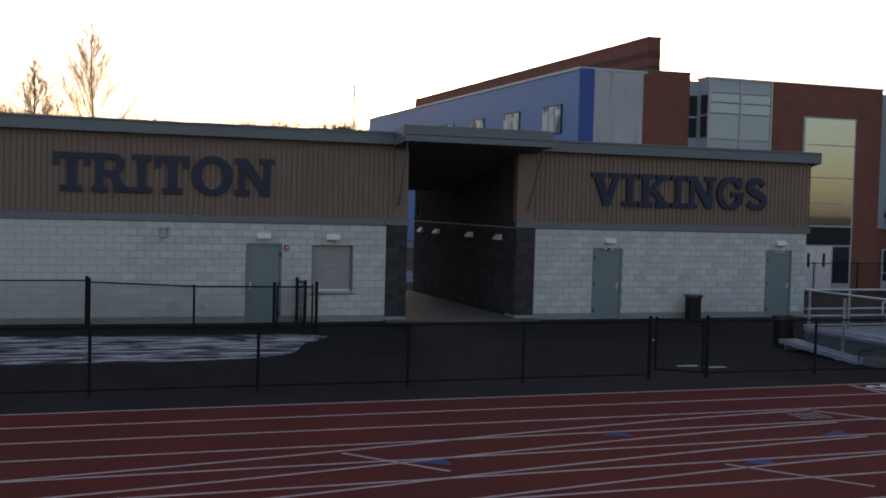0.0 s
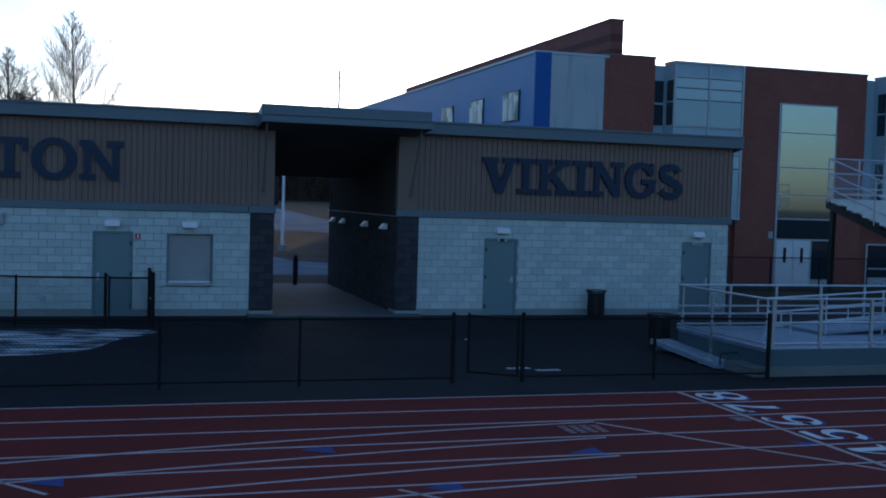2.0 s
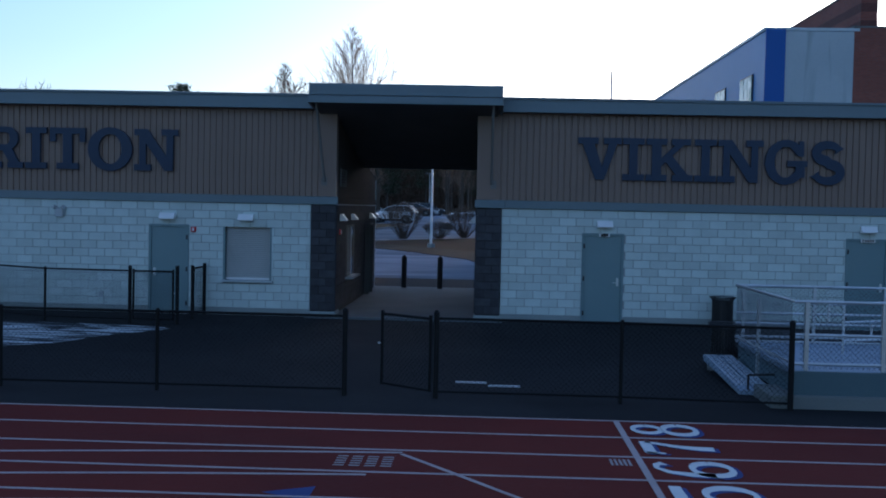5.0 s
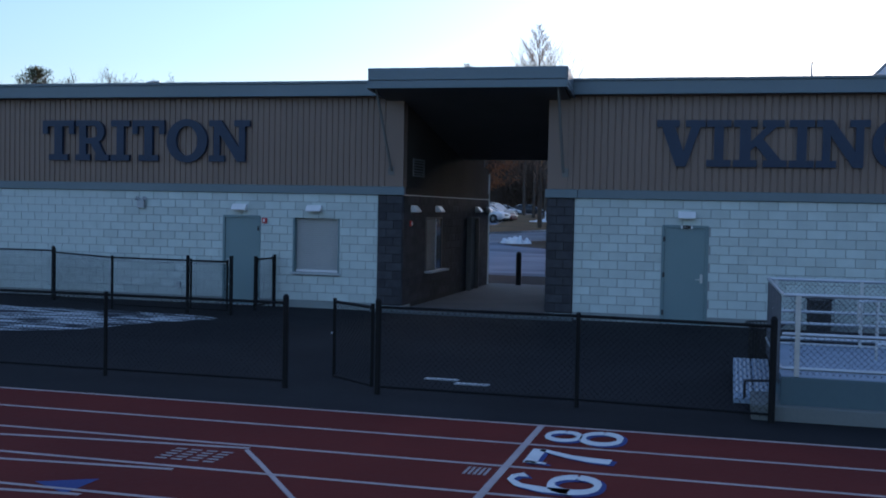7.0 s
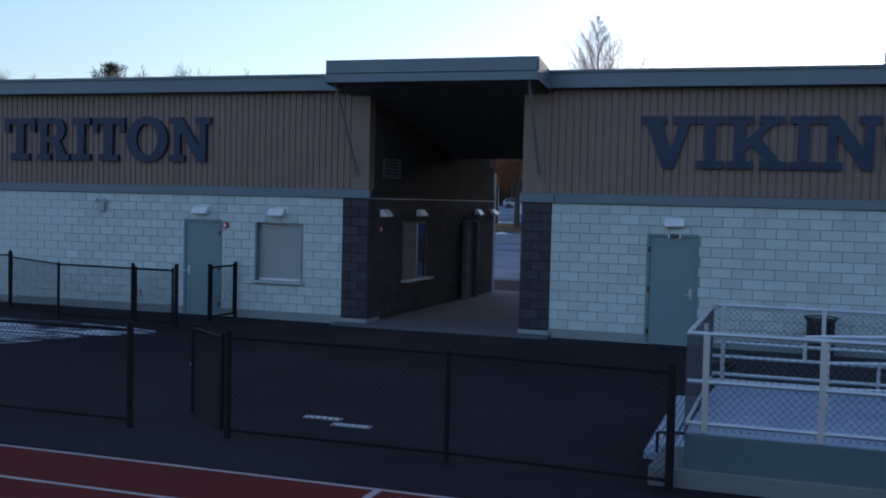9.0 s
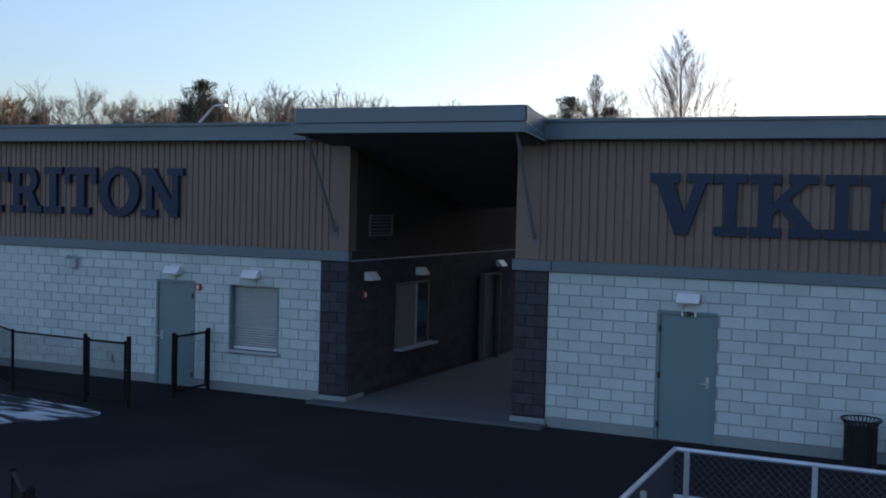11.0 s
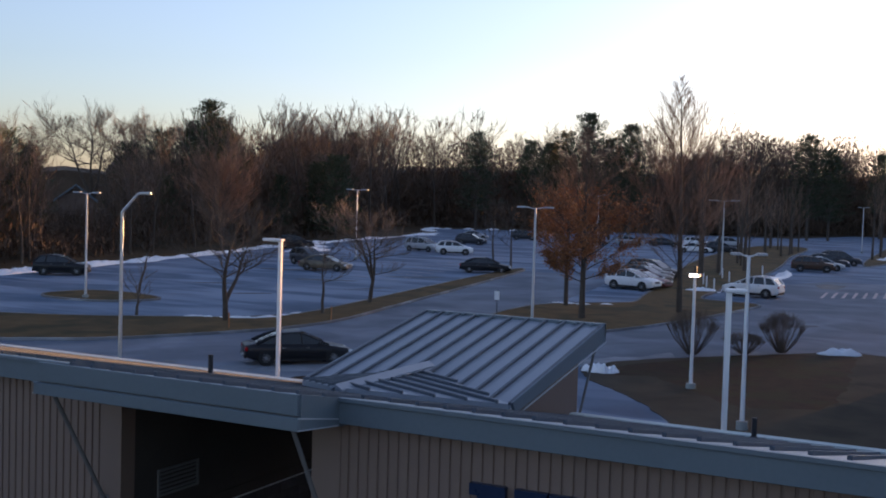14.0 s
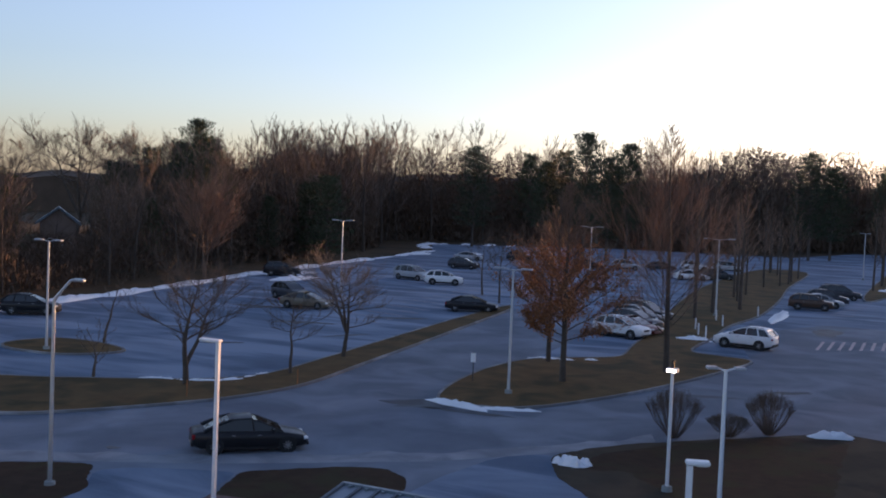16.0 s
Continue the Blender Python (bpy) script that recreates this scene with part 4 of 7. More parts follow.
    part("leaf", boxes((-w + 0.058, w - 0.058, 0.015, 0.06, 0.0, 2.157), bevel=0.004), M["door"], d)
    hx = (-w + 0.05) if hinge < 0 else (w - 0.05)
    for z in (0.25, 1.1, 1.9):
        part("hinge", boxes((hx - 0.022, hx + 0.022, -0.03, 0.012, z - 0.055, z + 0.055)), M["black"], d)
    lx = w - 0.14 if hinge < 0 else -w + 0.14
    lev = part("lock_plate", boxes((lx - 0.03, lx + 0.03, 0.0, 0.014, 0.93, 1.13), bevel=0.003), M["galv"], d)
    part("handle", boxes((lx - 0.12, lx + 0.015, -0.05, -0.025, 1.0, 1.025), (lx - 0.01, lx + 0.015, -0.03, 0.002, 1.0, 1.025), bevel=0.003), M["galv"], lev, "steel lever handle")
    part("threshold", boxes((-w, w, -0.03, 0.2, -0.03, -0.005)), M["galv"], d)
    return d


flush_door("door_1", *DOORS["door_1"], "closed blue-grey steel door in block wall", 1)
flush_door("door_2", *DOORS["door_2"], "closed blue-grey steel door under a MEN sign", -1)
flush_door("door_3", *DOORS["door_3"], "closed blue-grey steel door with small sign above", -1)
sg = thing("door_sign", "small white sign with dark letters reading MEN", "sign", 16.68, FY - 0.028, 2.17)
part("plate", boxes((-0.125, 0.125, -0.008, 0, -0.035, 0.045)), M["white"], sg)
glyphs("lettering", "MEN", 0.058, M["black"], pose(0, -0.0095, 0.004, 90, 0, 0), sg)
sg = thing("door_sign", "small white sign with unreadable dark marks", "sign", 23.05, FY - 0.028, 2.17)
part("plate", boxes((-0.17, 0.17, -0.008, 0, -0.035, 0.045)), M["white"], sg)
for k in range(5):
    part("marking", boxes((-0.14 + 0.06 * k, -0.10 + 0.06 * k, -0.0095, -0.008, -0.025, 0.033)), M["black"], sg)


def shutter(name, label, w, h, x, y, z, turn):
    s = thing(name, label, "window", x, y, z, turn, kind="structure")
    part("jamb", boxes((-w / 2, -w / 2 + 0.04, -0.01, 0.2, 0, h), (w / 2 - 0.04, w / 2, -0.01, 0.2, 0, h), (-w / 2 + 0.04, w / 2 - 0.04, -0.01, 0.2, h - 0.05, h)), M["door"], s)
    n = int((h - 0.05) / 0.05)
    me = mesh_of("slat", boxes((-w / 2 + 0.042, w / 2 - 0.042, 0, 0.02, 0.004, 0.046), bevel=0.008))
    me.materials.append(M["shutter"])
    for i in range(n):
        ob = new("slat", me)
        ob.parent = s
        ob.matrix_basis = pose(0, 0.13, 0.03 + (h - 0.09) * i / n)
    part("sill", boxes((-w / 2 - 0.04, w / 2 + 0.04, -0.10, 0.2, -0.05, 0.0), bevel=0.006), M["mullion"], s, "pale metal counter ledge")
    part("bottom_bar", boxes((-w / 2 + 0.042, w / 2 - 0.042, 0.115, 0.16, 0.002, 0.06)), M["white"], s)
    return s


shutter("window_1", "closed roll-up shutter over a serving window", 1.21, 1.38, 7.85, FY, 0.86, 0)
sw = thing("window_2", "serving window in the passage, half closed by a shutter", "window", 10.045, 32.88, 0.87, 90, kind="structure")
part("jamb", boxes((-0.80, -0.75, -0.03, 0.02, 0, 1.38), (0.75, 0.80, -0.03, 0.02, 0, 1.38), (-0.75, 0.75, -0.03, 0.02, 1.33, 1.38)), M["soffit"], sw)
for k in range(22):
    part("slat", boxes((-0.75, 0.12, -0.014, 0.0, 0.06 * k + 0.003, 0.06 * k + 0.057), bevel=0.004), M["dimshutter"], sw)
part("meeting_post", boxes((0.12, 0.17, -0.03, 0.0, 0.0, 1.33)), M["mullion"], sw)
part("pane", boxes((0.17, 0.75, -0.010, 0.0, 0.0, 1.33)), M["window"], sw)
part("sill", boxes((-0.84, 0.95, -0.20, 0.0, -0.06, -0.01)), M["mullion"], sw, "pale metal counter ledge")


def wall_light():
    w = thing("wall_light", "small white wall-pack light on the wall", "light", group="wall lights")
    bm = bmesh.new()
    prism(bm, [(0, -0.075), (-0.17, -0.075), (-0.18, -0.055), (-0.06, 0.085), (0, 0.085)], "x", -0.19, 0.19)
    part("housing", bm, M["white"], w)
    part("lens", boxes((-0.15, 0.15, -0.155, -0.01, -0.083, -0.0755)), M["lens"], w)
    part("back_plate", boxes((-0.1, 0.1, 0.0, 0.012, -0.06, 0.06)), M["grey"], w)
    return w


wl = wall_light()
spots = [(5.85, FY - 0.026, 2.42, 0), (7.82, FY - 0.026, 2.42, 0), (16.68, FY - 0.026, 2.44, 0), (23.04, FY - 0.026, 2.44, 0)]
spots += [(10.058, y, 2.46, 90) for y in (30.84, 33.16, 37.85, 39.35)] + [(13.512, y, 2.46, -90) for y in (31.3, 33.8, 37.2, 39.0)]
wl.matrix_basis = pose(spots[0][0], spots[0][1], spots[0][2])
for x, y, z, t in spots[1:]:
    copy_thing(wl, pose(x, y, z, 0, 0, t))
al = thing("fire_alarm", "red fire alarm sounder on the block wall", "alarm", 6.50, FY - 0.02, 2.10, group="fire alarms")
part("case", boxes((-0.065, 0.065, -0.05, 0, -0.065, 0.065), bevel=0.012), M["red"], al)
part("lens", boxes((-0.02, 0.02, -0.07, -0.05, -0.04, 0.04)), M["white"], al)
copy_thing(al, pose(10.055, 30.62, 2.1, 0, 0, 90))
ju = thing("loudspeaker", "grey twin-horn speaker box on the block wall", "speaker", 3.12, FY - 0.02, 2.50)
part("case", boxes((-0.1, 0.1, -0.1, 0, -0.16, 0.05), bevel=0.015), M["grey"], ju)
for s in (-1, 1):
    part("horn", tubes(((0.03 * s, -0.03, 0.05), (0.13 * s, -0.12, 0.1), 0.03, 0.055)), M["grey"], ju)
tp = thing("hose_tap", "small grey hose tap box on the block wall", "tap", 4.18, FY - 0.02, 0.43)
part("box", boxes((-0.06, 0.06, -0.05, 0, -0.08, 0.08), bevel=0.01), M["grey"], tp)
lv = thing("louvre_vent", "brown metal louvre vent high in the passage", "vent", 10.04, 31.33, 3.26, 90)
part("frame", boxes((-0.5, 0.5, -0.03, 0, 0, 0.04), (-0.5, 0.5, -0.03, 0, 0.4, 0.44), (-0.5, -0.46, -0.03, 0, 0.04, 0.4), (0.46, 0.5, -0.03, 0, 0.04, 0.4)), M["soffit"], lv)
for k in range(5):
    part("slat", boxes((-0.46, 0.46, -0.025, 0, 0.06 + 0.07 * k, 0.09 + 0.07 * k)), M["soffit"], lv)
pd = thing("door_4", "dark steel door in the passage wall", "door", 10.045, 37.2, 0.045, 90, kind="structure")
part("frame", boxes((-0.55, -0.49, -0.14, 0.0, 0, 2.2), (0.49, 0.55, -0.14, 0.0, 0, 2.2), (-0.49, 0.49, -0.14, 0, 2.14, 2.2)), M["soffit"], pd)
part("leaf", boxes((-0.488, 0.488, -0.03, -0.005, 0.0, 2.137)), M["soffit"], pd)


# slab-serif letters, standing off the cladding
def arc(cx, cy, rx, ry, a0, a1, n=18):
    return [(cx + rx * math.cos(radians(a0 + (a1 - a0) * i / n)), cy + ry * math.sin(radians(a0 + (a1 - a0) * i / n))) for i in range(n + 1)]


def stroke(path):
    """A band round a centre line of (x, y, half width)."""
    lo, hi = [], []
    for k, (x, y, w) in enumerate(path):
        a, b = path[max(k - 1, 0)], path[min(k + 1, len(path) - 1)]
        d = Vector((b[0] - a[0], b[1] - a[1])).normalized()
        lo.append((x - d.y * w, y + d.x * w))
        hi.append((x + d.y * w, y - d.x * w))
    return lo + hi[::-1]


def letter_shapes(ch):
    """Width and outline of a slab-serif capital, 1 high."""
    if ch == "I":
        return 0.56, [(0, 0), (0.56, 0), (0.56, 0.15), (0.39, 0.15), (0.39, 0.85), (0.56, 0.85), (0.56, 1), (0, 1), (0, 0.85), (0.17, 0.85), (0.17, 0.15), (0, 0.15)]
    if ch == "T":
        return 0.86, [(0.17, 0), (0.69, 0), (0.69, 0.15), (0.54, 0.15), (0.54, 0.85), (0.72, 0.85), (0.72, 0.66), (0.86, 0.66), (0.86, 1), (0, 1), (0, 0.66), (0.14, 0.66), (0.14, 0.85), (0.32, 0.85), (0.32, 0.15), (0.17, 0.15)]
    if ch == "V":
        return 0.98, [(0, 1), (0, 0.85), (0.10, 0.85), (0.40, 0), (0.60, 0), (0.88, 0.85), (0.98, 0.85), (0.98, 1), (0.58, 1), (0.58, 0.85), (0.69, 0.85), (0.545, 0.33), (0.37, 0.85), (0.46, 0.85), (0.46, 1)]
    if ch == "N":
        return 1.05, [(0, 0), (0.40, 0), (0.40, 0.15), (0.28, 0.15), (0.28, 0.66), (0.73, 0), (0.93, 0), (0.93, 0.85), (1.05, 0.85), (1.05, 1), (0.65, 1), (0.65, 0.85), (0.77, 0.85), (0.77, 0.35), (0.32, 1), (0, 1), (0, 0.85), (0.12, 0.85), (0.12, 0.15), (0, 0.15)]
    if ch == "K":
        return 1.08, [(0, 0), (0.48, 0), (0.48, 0.15), (0.35, 0.15), (0.35, 0.34), (0.45, 0.45), (0.69, 0.15), (0.60, 0.15), (0.60, 0), (1.08, 0), (1.08, 0.15), (0.97, 0.15), (0.60, 0.60), (0.86, 0.85), (1.02, 0.85), (1.02, 1), (0.58, 1), (0.58, 0.85), (0.66, 0.85), (0.35, 0.54), (0.35, 0.85), (0.48, 0.85), (0.48, 1), (0, 1), (0, 0.85), (0.13, 0.85), (0.13, 0.15), (0, 0.15)]
    if ch == "R":
        return 1.02, [(0, 0), (0.44, 0), (0.44, 0.15), (0.32, 0.15), (0.32, 0.42), (0.46, 0.42), (0.64, 0.15), (0.60, 0.15), (0.60, 0), (1.02, 0), (1.02, 0.15), (0.90, 0.15), (0.72, 0.46)] + arc(0.60, 0.72, 0.28, 0.28, -60, 90, 12) + [(0.321, 1), (0.321, 0.86), (0.55, 0.86)] + arc(0.55, 0.715, 0.11, 0.145, 90, -90, 10)[1:] + [(0.322, 0.57), (0.319, 0.86), (0.318, 1), (0, 1), (0, 0.85), (0.11, 0.85), (0.11, 0.15), (0, 0.15)]
    if ch == "O":
        return 1.08, arc(0.54, 0.5, 0.54, 0.53, 90, 450, 32) + arc(0.54, 0.5, 0.28, 0.36, 450, 90, 32)
    if ch == "G":
        return 1.10, arc(0.54, 0.5, 0.54, 0.53, 50, 318, 26) + [(1.03, 0.145), (1.03, 0.40), (1.10, 0.40), (1.10, 0.54), (0.58, 0.54), (0.58, 0.40), (0.80, 0.40), (0.80, 0.30)] + arc(0.54, 0.5, 0.29, 0.36, 318, 40, 26) + [(0.86, 0.64), (1.0, 0.64), (1.0, 1.0), (0.88, 1.0)]
    mid = arc(0.45, 0.735, 0.30, 0.19, 12, 262, 14) + arc(0.45, 0.275, 0.33, 0.20, 82, -168, 14)
    n = len(mid) - 1
    return 0.9, stroke([(x, y, 0.075 + 0.05 * math.sin(math.pi * k / n) + (0.06 if k in (0, n) else 0)) for k, (x, y) in enumerate(mid)])


def sign_letter(ch, x0, x1, z0, z1, label):
    wd, outline = letter_shapes(ch)
    L = thing("sign_letter", label, "letter", x0, FY - 0.035, z0, group="sign letters")
    sx, sz = (x1 - x0) / wd, (z1 - z0)
    bm = bmesh.new()
    prism(bm, [(p[0] * sx, p[1] * sz) for p in outline], "y", -0.085, 0.0)
    part("return", bm, M["letter"], L)
    part("face", prism(bmesh.new(), [(p[0] * sx, p[1] * sz) for p in outline], "y", -0.091, -0.0855), M["letter"], L)
    return L


for ch, a, b in (("T", 0.28, 1.20), ("R", 1.25, 2.21), ("I", 2.27, 2.80), ("T", 2.88, 3.78), ("O", 3.84, 4.96), ("N", 5.01, 6.11)):
    sign_letter(ch, a, b, 3.535, 4.56, "navy blue slab-serif letter " + ch + " on brown cladding")
for ch, a, b in (("V", 15.97, 17.03), ("I", 17.06, 17.58), ("K", 17.63, 18.76), ("I", 18.80, 19.32), ("N", 19.36, 20.45), ("G", 20.49, 21.51), ("S", 21.58, 22.41)):
    sign_letter(ch, a, b, 3.525, 4.555, "navy blue slab-serif letter " + ch + " on brown cladding")


# lane numbers: white painted figures of thick and thin strokes over a navy shadow
def loop(cx, cy, rx, ry, a0, a1, thin, thick, n=22):
    """An arc whose half width swells at its sides."""
    out = []
    for i in range(n + 1):
        a = radians(a0 + (a1 - a0) * i / n)
        out.append((cx + rx * math.cos(a), cy + ry * math.sin(a), thin + (thick - thin) * abs(math.cos(a)) ** 1.5))
    return out


FIGURES = {
    "8": (loop(0.375, 0.75, 0.23, 0.20, 0, 360, 0.035, 0.085), loop(0.375, 0.27, 0.29, 0.235, 0, 360, 0.035, 0.10)),
    "7": ([(0.05, 0.91, 0.08), (0.70, 0.91, 0.08)], [(0.09, 0.97, 0.05), (0.06, 0.72, 0.03)], [(0.68, 0.90, 0.05), (0.45, 0.52, 0.07), (0.36, 0.25, 0.10), (0.34, 0.02, 0.11)]),
    "6": (loop(0.385, 0.28, 0.28, 0.245, 0, 360, 0.035, 0.10), [(0.62, 0.84, 0.085), (0.56, 0.95, 0.05), (0.40, 0.97, 0.035), (0.22, 0.84, 0.06), (0.12, 0.58, 0.09), (0.105, 0.30, 0.10)]),
    "5": ([(0.16, 0.91, 0.08), (0.68, 0.91, 0.07)], [(0.17, 0.98, 0.035), (0.14, 0.52, 0.03)], loop(0.36, 0.32, 0.29, 0.285, 135, -165, 0.035, 0.10)),
    "4": ([(0.47, 0.98, 0.03), (0.03, 0.28, 0.03)], [(0.0, 0.27, 0.045), (0.75, 0.27, 0.045)], [(0.52, 0.98, 0.095), (0.52, 0.02, 0.095)]),
    "3": (loop(0.36, 0.745, 0.23, 0.21, 160, -80, 0.035, 0.09), loop(0.36, 0.28, 0.29, 0.25, 80, -160, 0.035, 0.10)),
    "2": (loop(0.36, 0.70, 0.26, 0.26, 165, -25, 0.04, 0.09), [(0.60, 0.60, 0.08), (0.40, 0.33, 0.05), (0.10, 0.09, 0.04)], [(0.06, 0.08, 0.08), (0.72, 0.08, 0.08)]),
}


def figure(digit, x, y, tall, wide, z, material, name, label):
    bm = bmesh.new()
    for path in FIGURES[digit]:
        line = stroke(path)
        n = len(path)
        vs = [bm.verts.new((x + tall * (0.5 - v), y + wide * (u / 0.75 - 0.5), z)) for u, v in line]
        for i in range(n - 1):
            bm.faces.new((vs[i], vs[i + 1], vs[2 * n - 2 - i], vs[2 * n - 1 - i]))
    for f in bm.faces:
        f.normal_update()
        if f.normal.z < 0:
            f.normal_flip()
    return part(name, bm, material, track, label)


for i, digit in enumerate("8765432"):
    yc = 17.03 - 1.06 * i
    figure(digit, 16.16, yc - 0.055, 0.87, 0.74, -0.0055, M["bluepaint"], "number_shadow", "navy painted shadow of the number")
    figure(digit, 16.11, yc, 0.87, 0.74, -0.003, M["line"], "lane_number", "white painted lane number " + digit)

# bollards behind the passage
bo = thing("bollard", "black domed steel bollard behind the passage", "bollard", 11.03, 39.85, 0.045, group="bollards")
part("post", tubes(((0, 0, 0), (0, 0, 1.02), 0.09, 0.09), n=14), M["black"], bo)
part("cap", tubes(((0, 0, 1.02), (0, 0, 1.09), 0.09, 0.04), n=14), M["black"], bo)
copy_thing(bo, pose(12.25, 39.7, 0.045))


# ---- fences ----
def fabric(name, p, q, z0, z1, material, parent, pitch=0.055, r=0.0026):
    """Chain-link mesh in the upright rectangle over p to q."""
    p, q = Vector((*p, 0)), Vector((*q, 0))
    L, H = (q - p).length, z1 - z0
    d = (q - p).normalized()
    nrm = Vector((-d.y, d.x, 0))
    vs, fs = [], []
    step = pitch * 1.414
    for sgn in (1, -1):
        u = -H
        while u < L + H:
            a, b = (u, 0.0), (u + H, H)
            if sgn < 0:
                a, b = (u + H, 0.0), (u, H)
            (ua, za), (ub, zb) = a, b
            t0, t1 = 0.0, 1.0
            du = ub - ua
            for lim, up in ((0.0, True), (L, False)):
                t = (lim - ua) / du
                if (du > 0) == up:
                    t0 = max(t0, t)
                else:
                    t1 = min(t1, t)
            if t1 - t0 > 0.02:
                k = len(vs)
                A = p + d * (ua + du * t0) + Vector((0, 0, z0 + H * t0))
                B = p + d * (ua + du * t1) + Vector((0, 0, z0 + H * t1))
                w = (B - A).normalized()
                s = w.cross(nrm).normalized()
                off = nrm * (0.002 * sgn)
                for c in (A, B):
                    vs += [tuple(c + off + s * r), tuple(c + off - s * r * 0.5 + nrm * r * 0.87), tuple(c + off - s * r * 0.5 - nrm * r * 0.87)]
                fs += [(k, k + 1, k + 4, k + 3), (k + 1, k + 2, k + 5, k + 4), (k + 2, k, k + 3, k + 5)]
            u += step
    return raw(name, vs, fs, material, parent, "thin woven chain-link mesh")


def fence_run(label, pts, top, rails=True, name="chain_link_fence", double=(), z=0.0, ends=True):
    f = thing(name, label, "fence")
    for i, (x, y) in enumerate(pts):
        big = i in (0, len(pts) - 1) or i in double
        r = 0.042 if big else 0.03
        pt = part("post", tubes(((x, y, z - 0.03), (x, y, z + top + (0.05 if big else 0.0)), r, r), n=10), M["vinyl"], f)
        part("post_cap", tubes(((x, y, z + top + (0.05 if big else 0.0)), (x, y, z + top + (0.09 if big else 0.02)), r * 1.15, r * 0.5), n=10), M["vinyl"], pt)
    for (xa, ya), (xb, yb) in zip(pts, pts[1:]):
        part("top_rail", tubes(((xa, ya, z + top - 0.03), (xb, yb, z + top - 0.03), 0.021, 0.021), n=6), M["vinyl"], f)
        part("bottom_rail", tubes(((xa, ya, z + 0.09), (xb, yb, z + 0.09), 0.017, 0.017), n=6), M["vinyl"], f)
        fabric("mesh_panel", (xa, ya), (xb, yb), z + 0.06, z + top - 0.03, M["vinyl"], f)
    return f


def gate_leaf(label, p, q, top, z=0.0, wire=0.0026):
    f = thing("gate", label, "gate")
    d = (Vector((*q, 0)) - Vector((*p, 0))).normalized()
    for x, y in (p, q):
        part("stile", tubes(((x, y, z + 0.08), (x, y, z + top), 0.026, 0.026), n=8), M["vinyl"], f)
    for zz in (0.1, top - 0.05):
        part("rail", tubes(((*p, z + zz), (*q, z + zz), 0.022, 0.022), n=8), M["vinyl"], f)
    fabric("mesh_panel", p, q, z + 0.1, z + top - 0.05, M["vinyl"], f, r=wire)
    part("latch", tubes(((q[0] - d.x * 0.02, q[1] - d.y * 0.02, z + 0.7), (q[0] + d.x * 0.08, q[1] + d.y * 0.08, z + 0.7), 0.015, 0.015), n=6), M["galv"], f)
    return f


fence_run("black chain-link fence along the running track", [(-24 + 3.1 * i, 19.0) for i in range(8)] + [(0.95, 18.98), (3.82, 18.96), (6.63, 18.94), (8.98, 18.93), (11.76, 18.92)], 1.19)
fence_run("black chain-link fence along the running track", [(13.10, 18.90), (15.78, 18.88), (18.16, 18.70)], 1.19)
gate_leaf("black chain-link gate leaf standing ajar", (13.01, 18.92), (12.25, 19.52), 1.2)
fence_run("black chain-link fence before the block wall", [(1.2, 29.1), (3.70, 27.7), (5.72, 27.55)], 1.22)
fence_run("black chain-link fence before the block wall", [(-9.5, 28.6), (-6.0, 28.8), (-2.4, 29.0), (1.14, 29.15)], 1.26)
gate_leaf("black chain-link gate leaf closed at the fence's end", (5.80, 27.55), (6.72, 27.52), 1.24, wire=0.0045)
post = thing("gate_post", "black steel gate post on asphalt", "post", 6.82, 27.5, -0.03, group="gate posts")
part("post", tubes(((0, 0, 0), (0, 0, 1.36), 0.045, 0.045)), M["vinyl"], post)
gate_leaf("black chain-link gate leaf standing open by the wall", (6.81, 29.86), (6.81, 28.9), 1.24)
post = thing("gate_post", "black steel gate post on asphalt", "post", 6.81, 28.82, -0.03, group="gate posts")
part("post", tubes(((0, 0, 0), (0, 0, 1.3), 0.042, 0.042)), M["vinyl"], post)
copy_thing(post, pose(6.81, 29.93, -0.03))


# ---- trash cans ----
def trash_can(x, y, label, z=-0.008):
    t = thing("trash_can", label, "trash can", x, y, z, group="trash cans")
    n = 28
    part("liner", tubes(((0, 0, 0.04), (0, 0, 0.70), 0.215, 0.225), n=20), M["black"], t)
    for i in range(n):
        a = 2 * math.pi * i / n
        c, s = math.cos(a), math.sin(a)
        part("slat", tubes(((0.24 * c, 0.24 * s, 0.03), (0.24 * c, 0.24 * s, 0.70), 0.012, 0.012), (((0.24 * c, 0.24 * s, 0.70)), (0.30 * c, 0.30 * s, 0.76), 0.012, 0.012), n=4), M["black"], t)
    for z0, r in ((0.06, 0.245), (0.68, 0.245), (0.765, 0.305)):
        bm = bmesh.new()
        rings = [[bm.verts.new(((r + 0.014 * math.cos(1.2566 * k)) * math.cos(0.2618 * i), (r + 0.014 * math.cos(1.2566 * k)) * math.sin(0.2618 * i), z0 + 0.014 * math.sin(1.2566 * k))) for k in range(5)] for i in range(24)]
        for i in range(24):
            for k in range(5):
                bm.faces.new((rings[i][k], rings[(i + 1) % 24][k], rings[(i + 1) % 24][(k + 1) % 5], rings[i][(k + 1) % 5]))
        part("hoop", bm, M["black"], t)
    return t


trash_can(19.5, 29.55, "black slatted steel trash can beside the block wall")
trash_can(18.2, 23.22, "black slatted steel trash can beside the ramp")


# ---- aluminium ramp ----
def ramp():
    r = thing("access_ramp", "aluminium access ramp with galvanised guard rails", "ramp")
    X1 = 40.0
    part("foundation", boxes((17.93, X1, 18.84, 19.9, -0.03, 0.18), bevel=0.015), M["slab"], r, "grey concrete foundation beam")
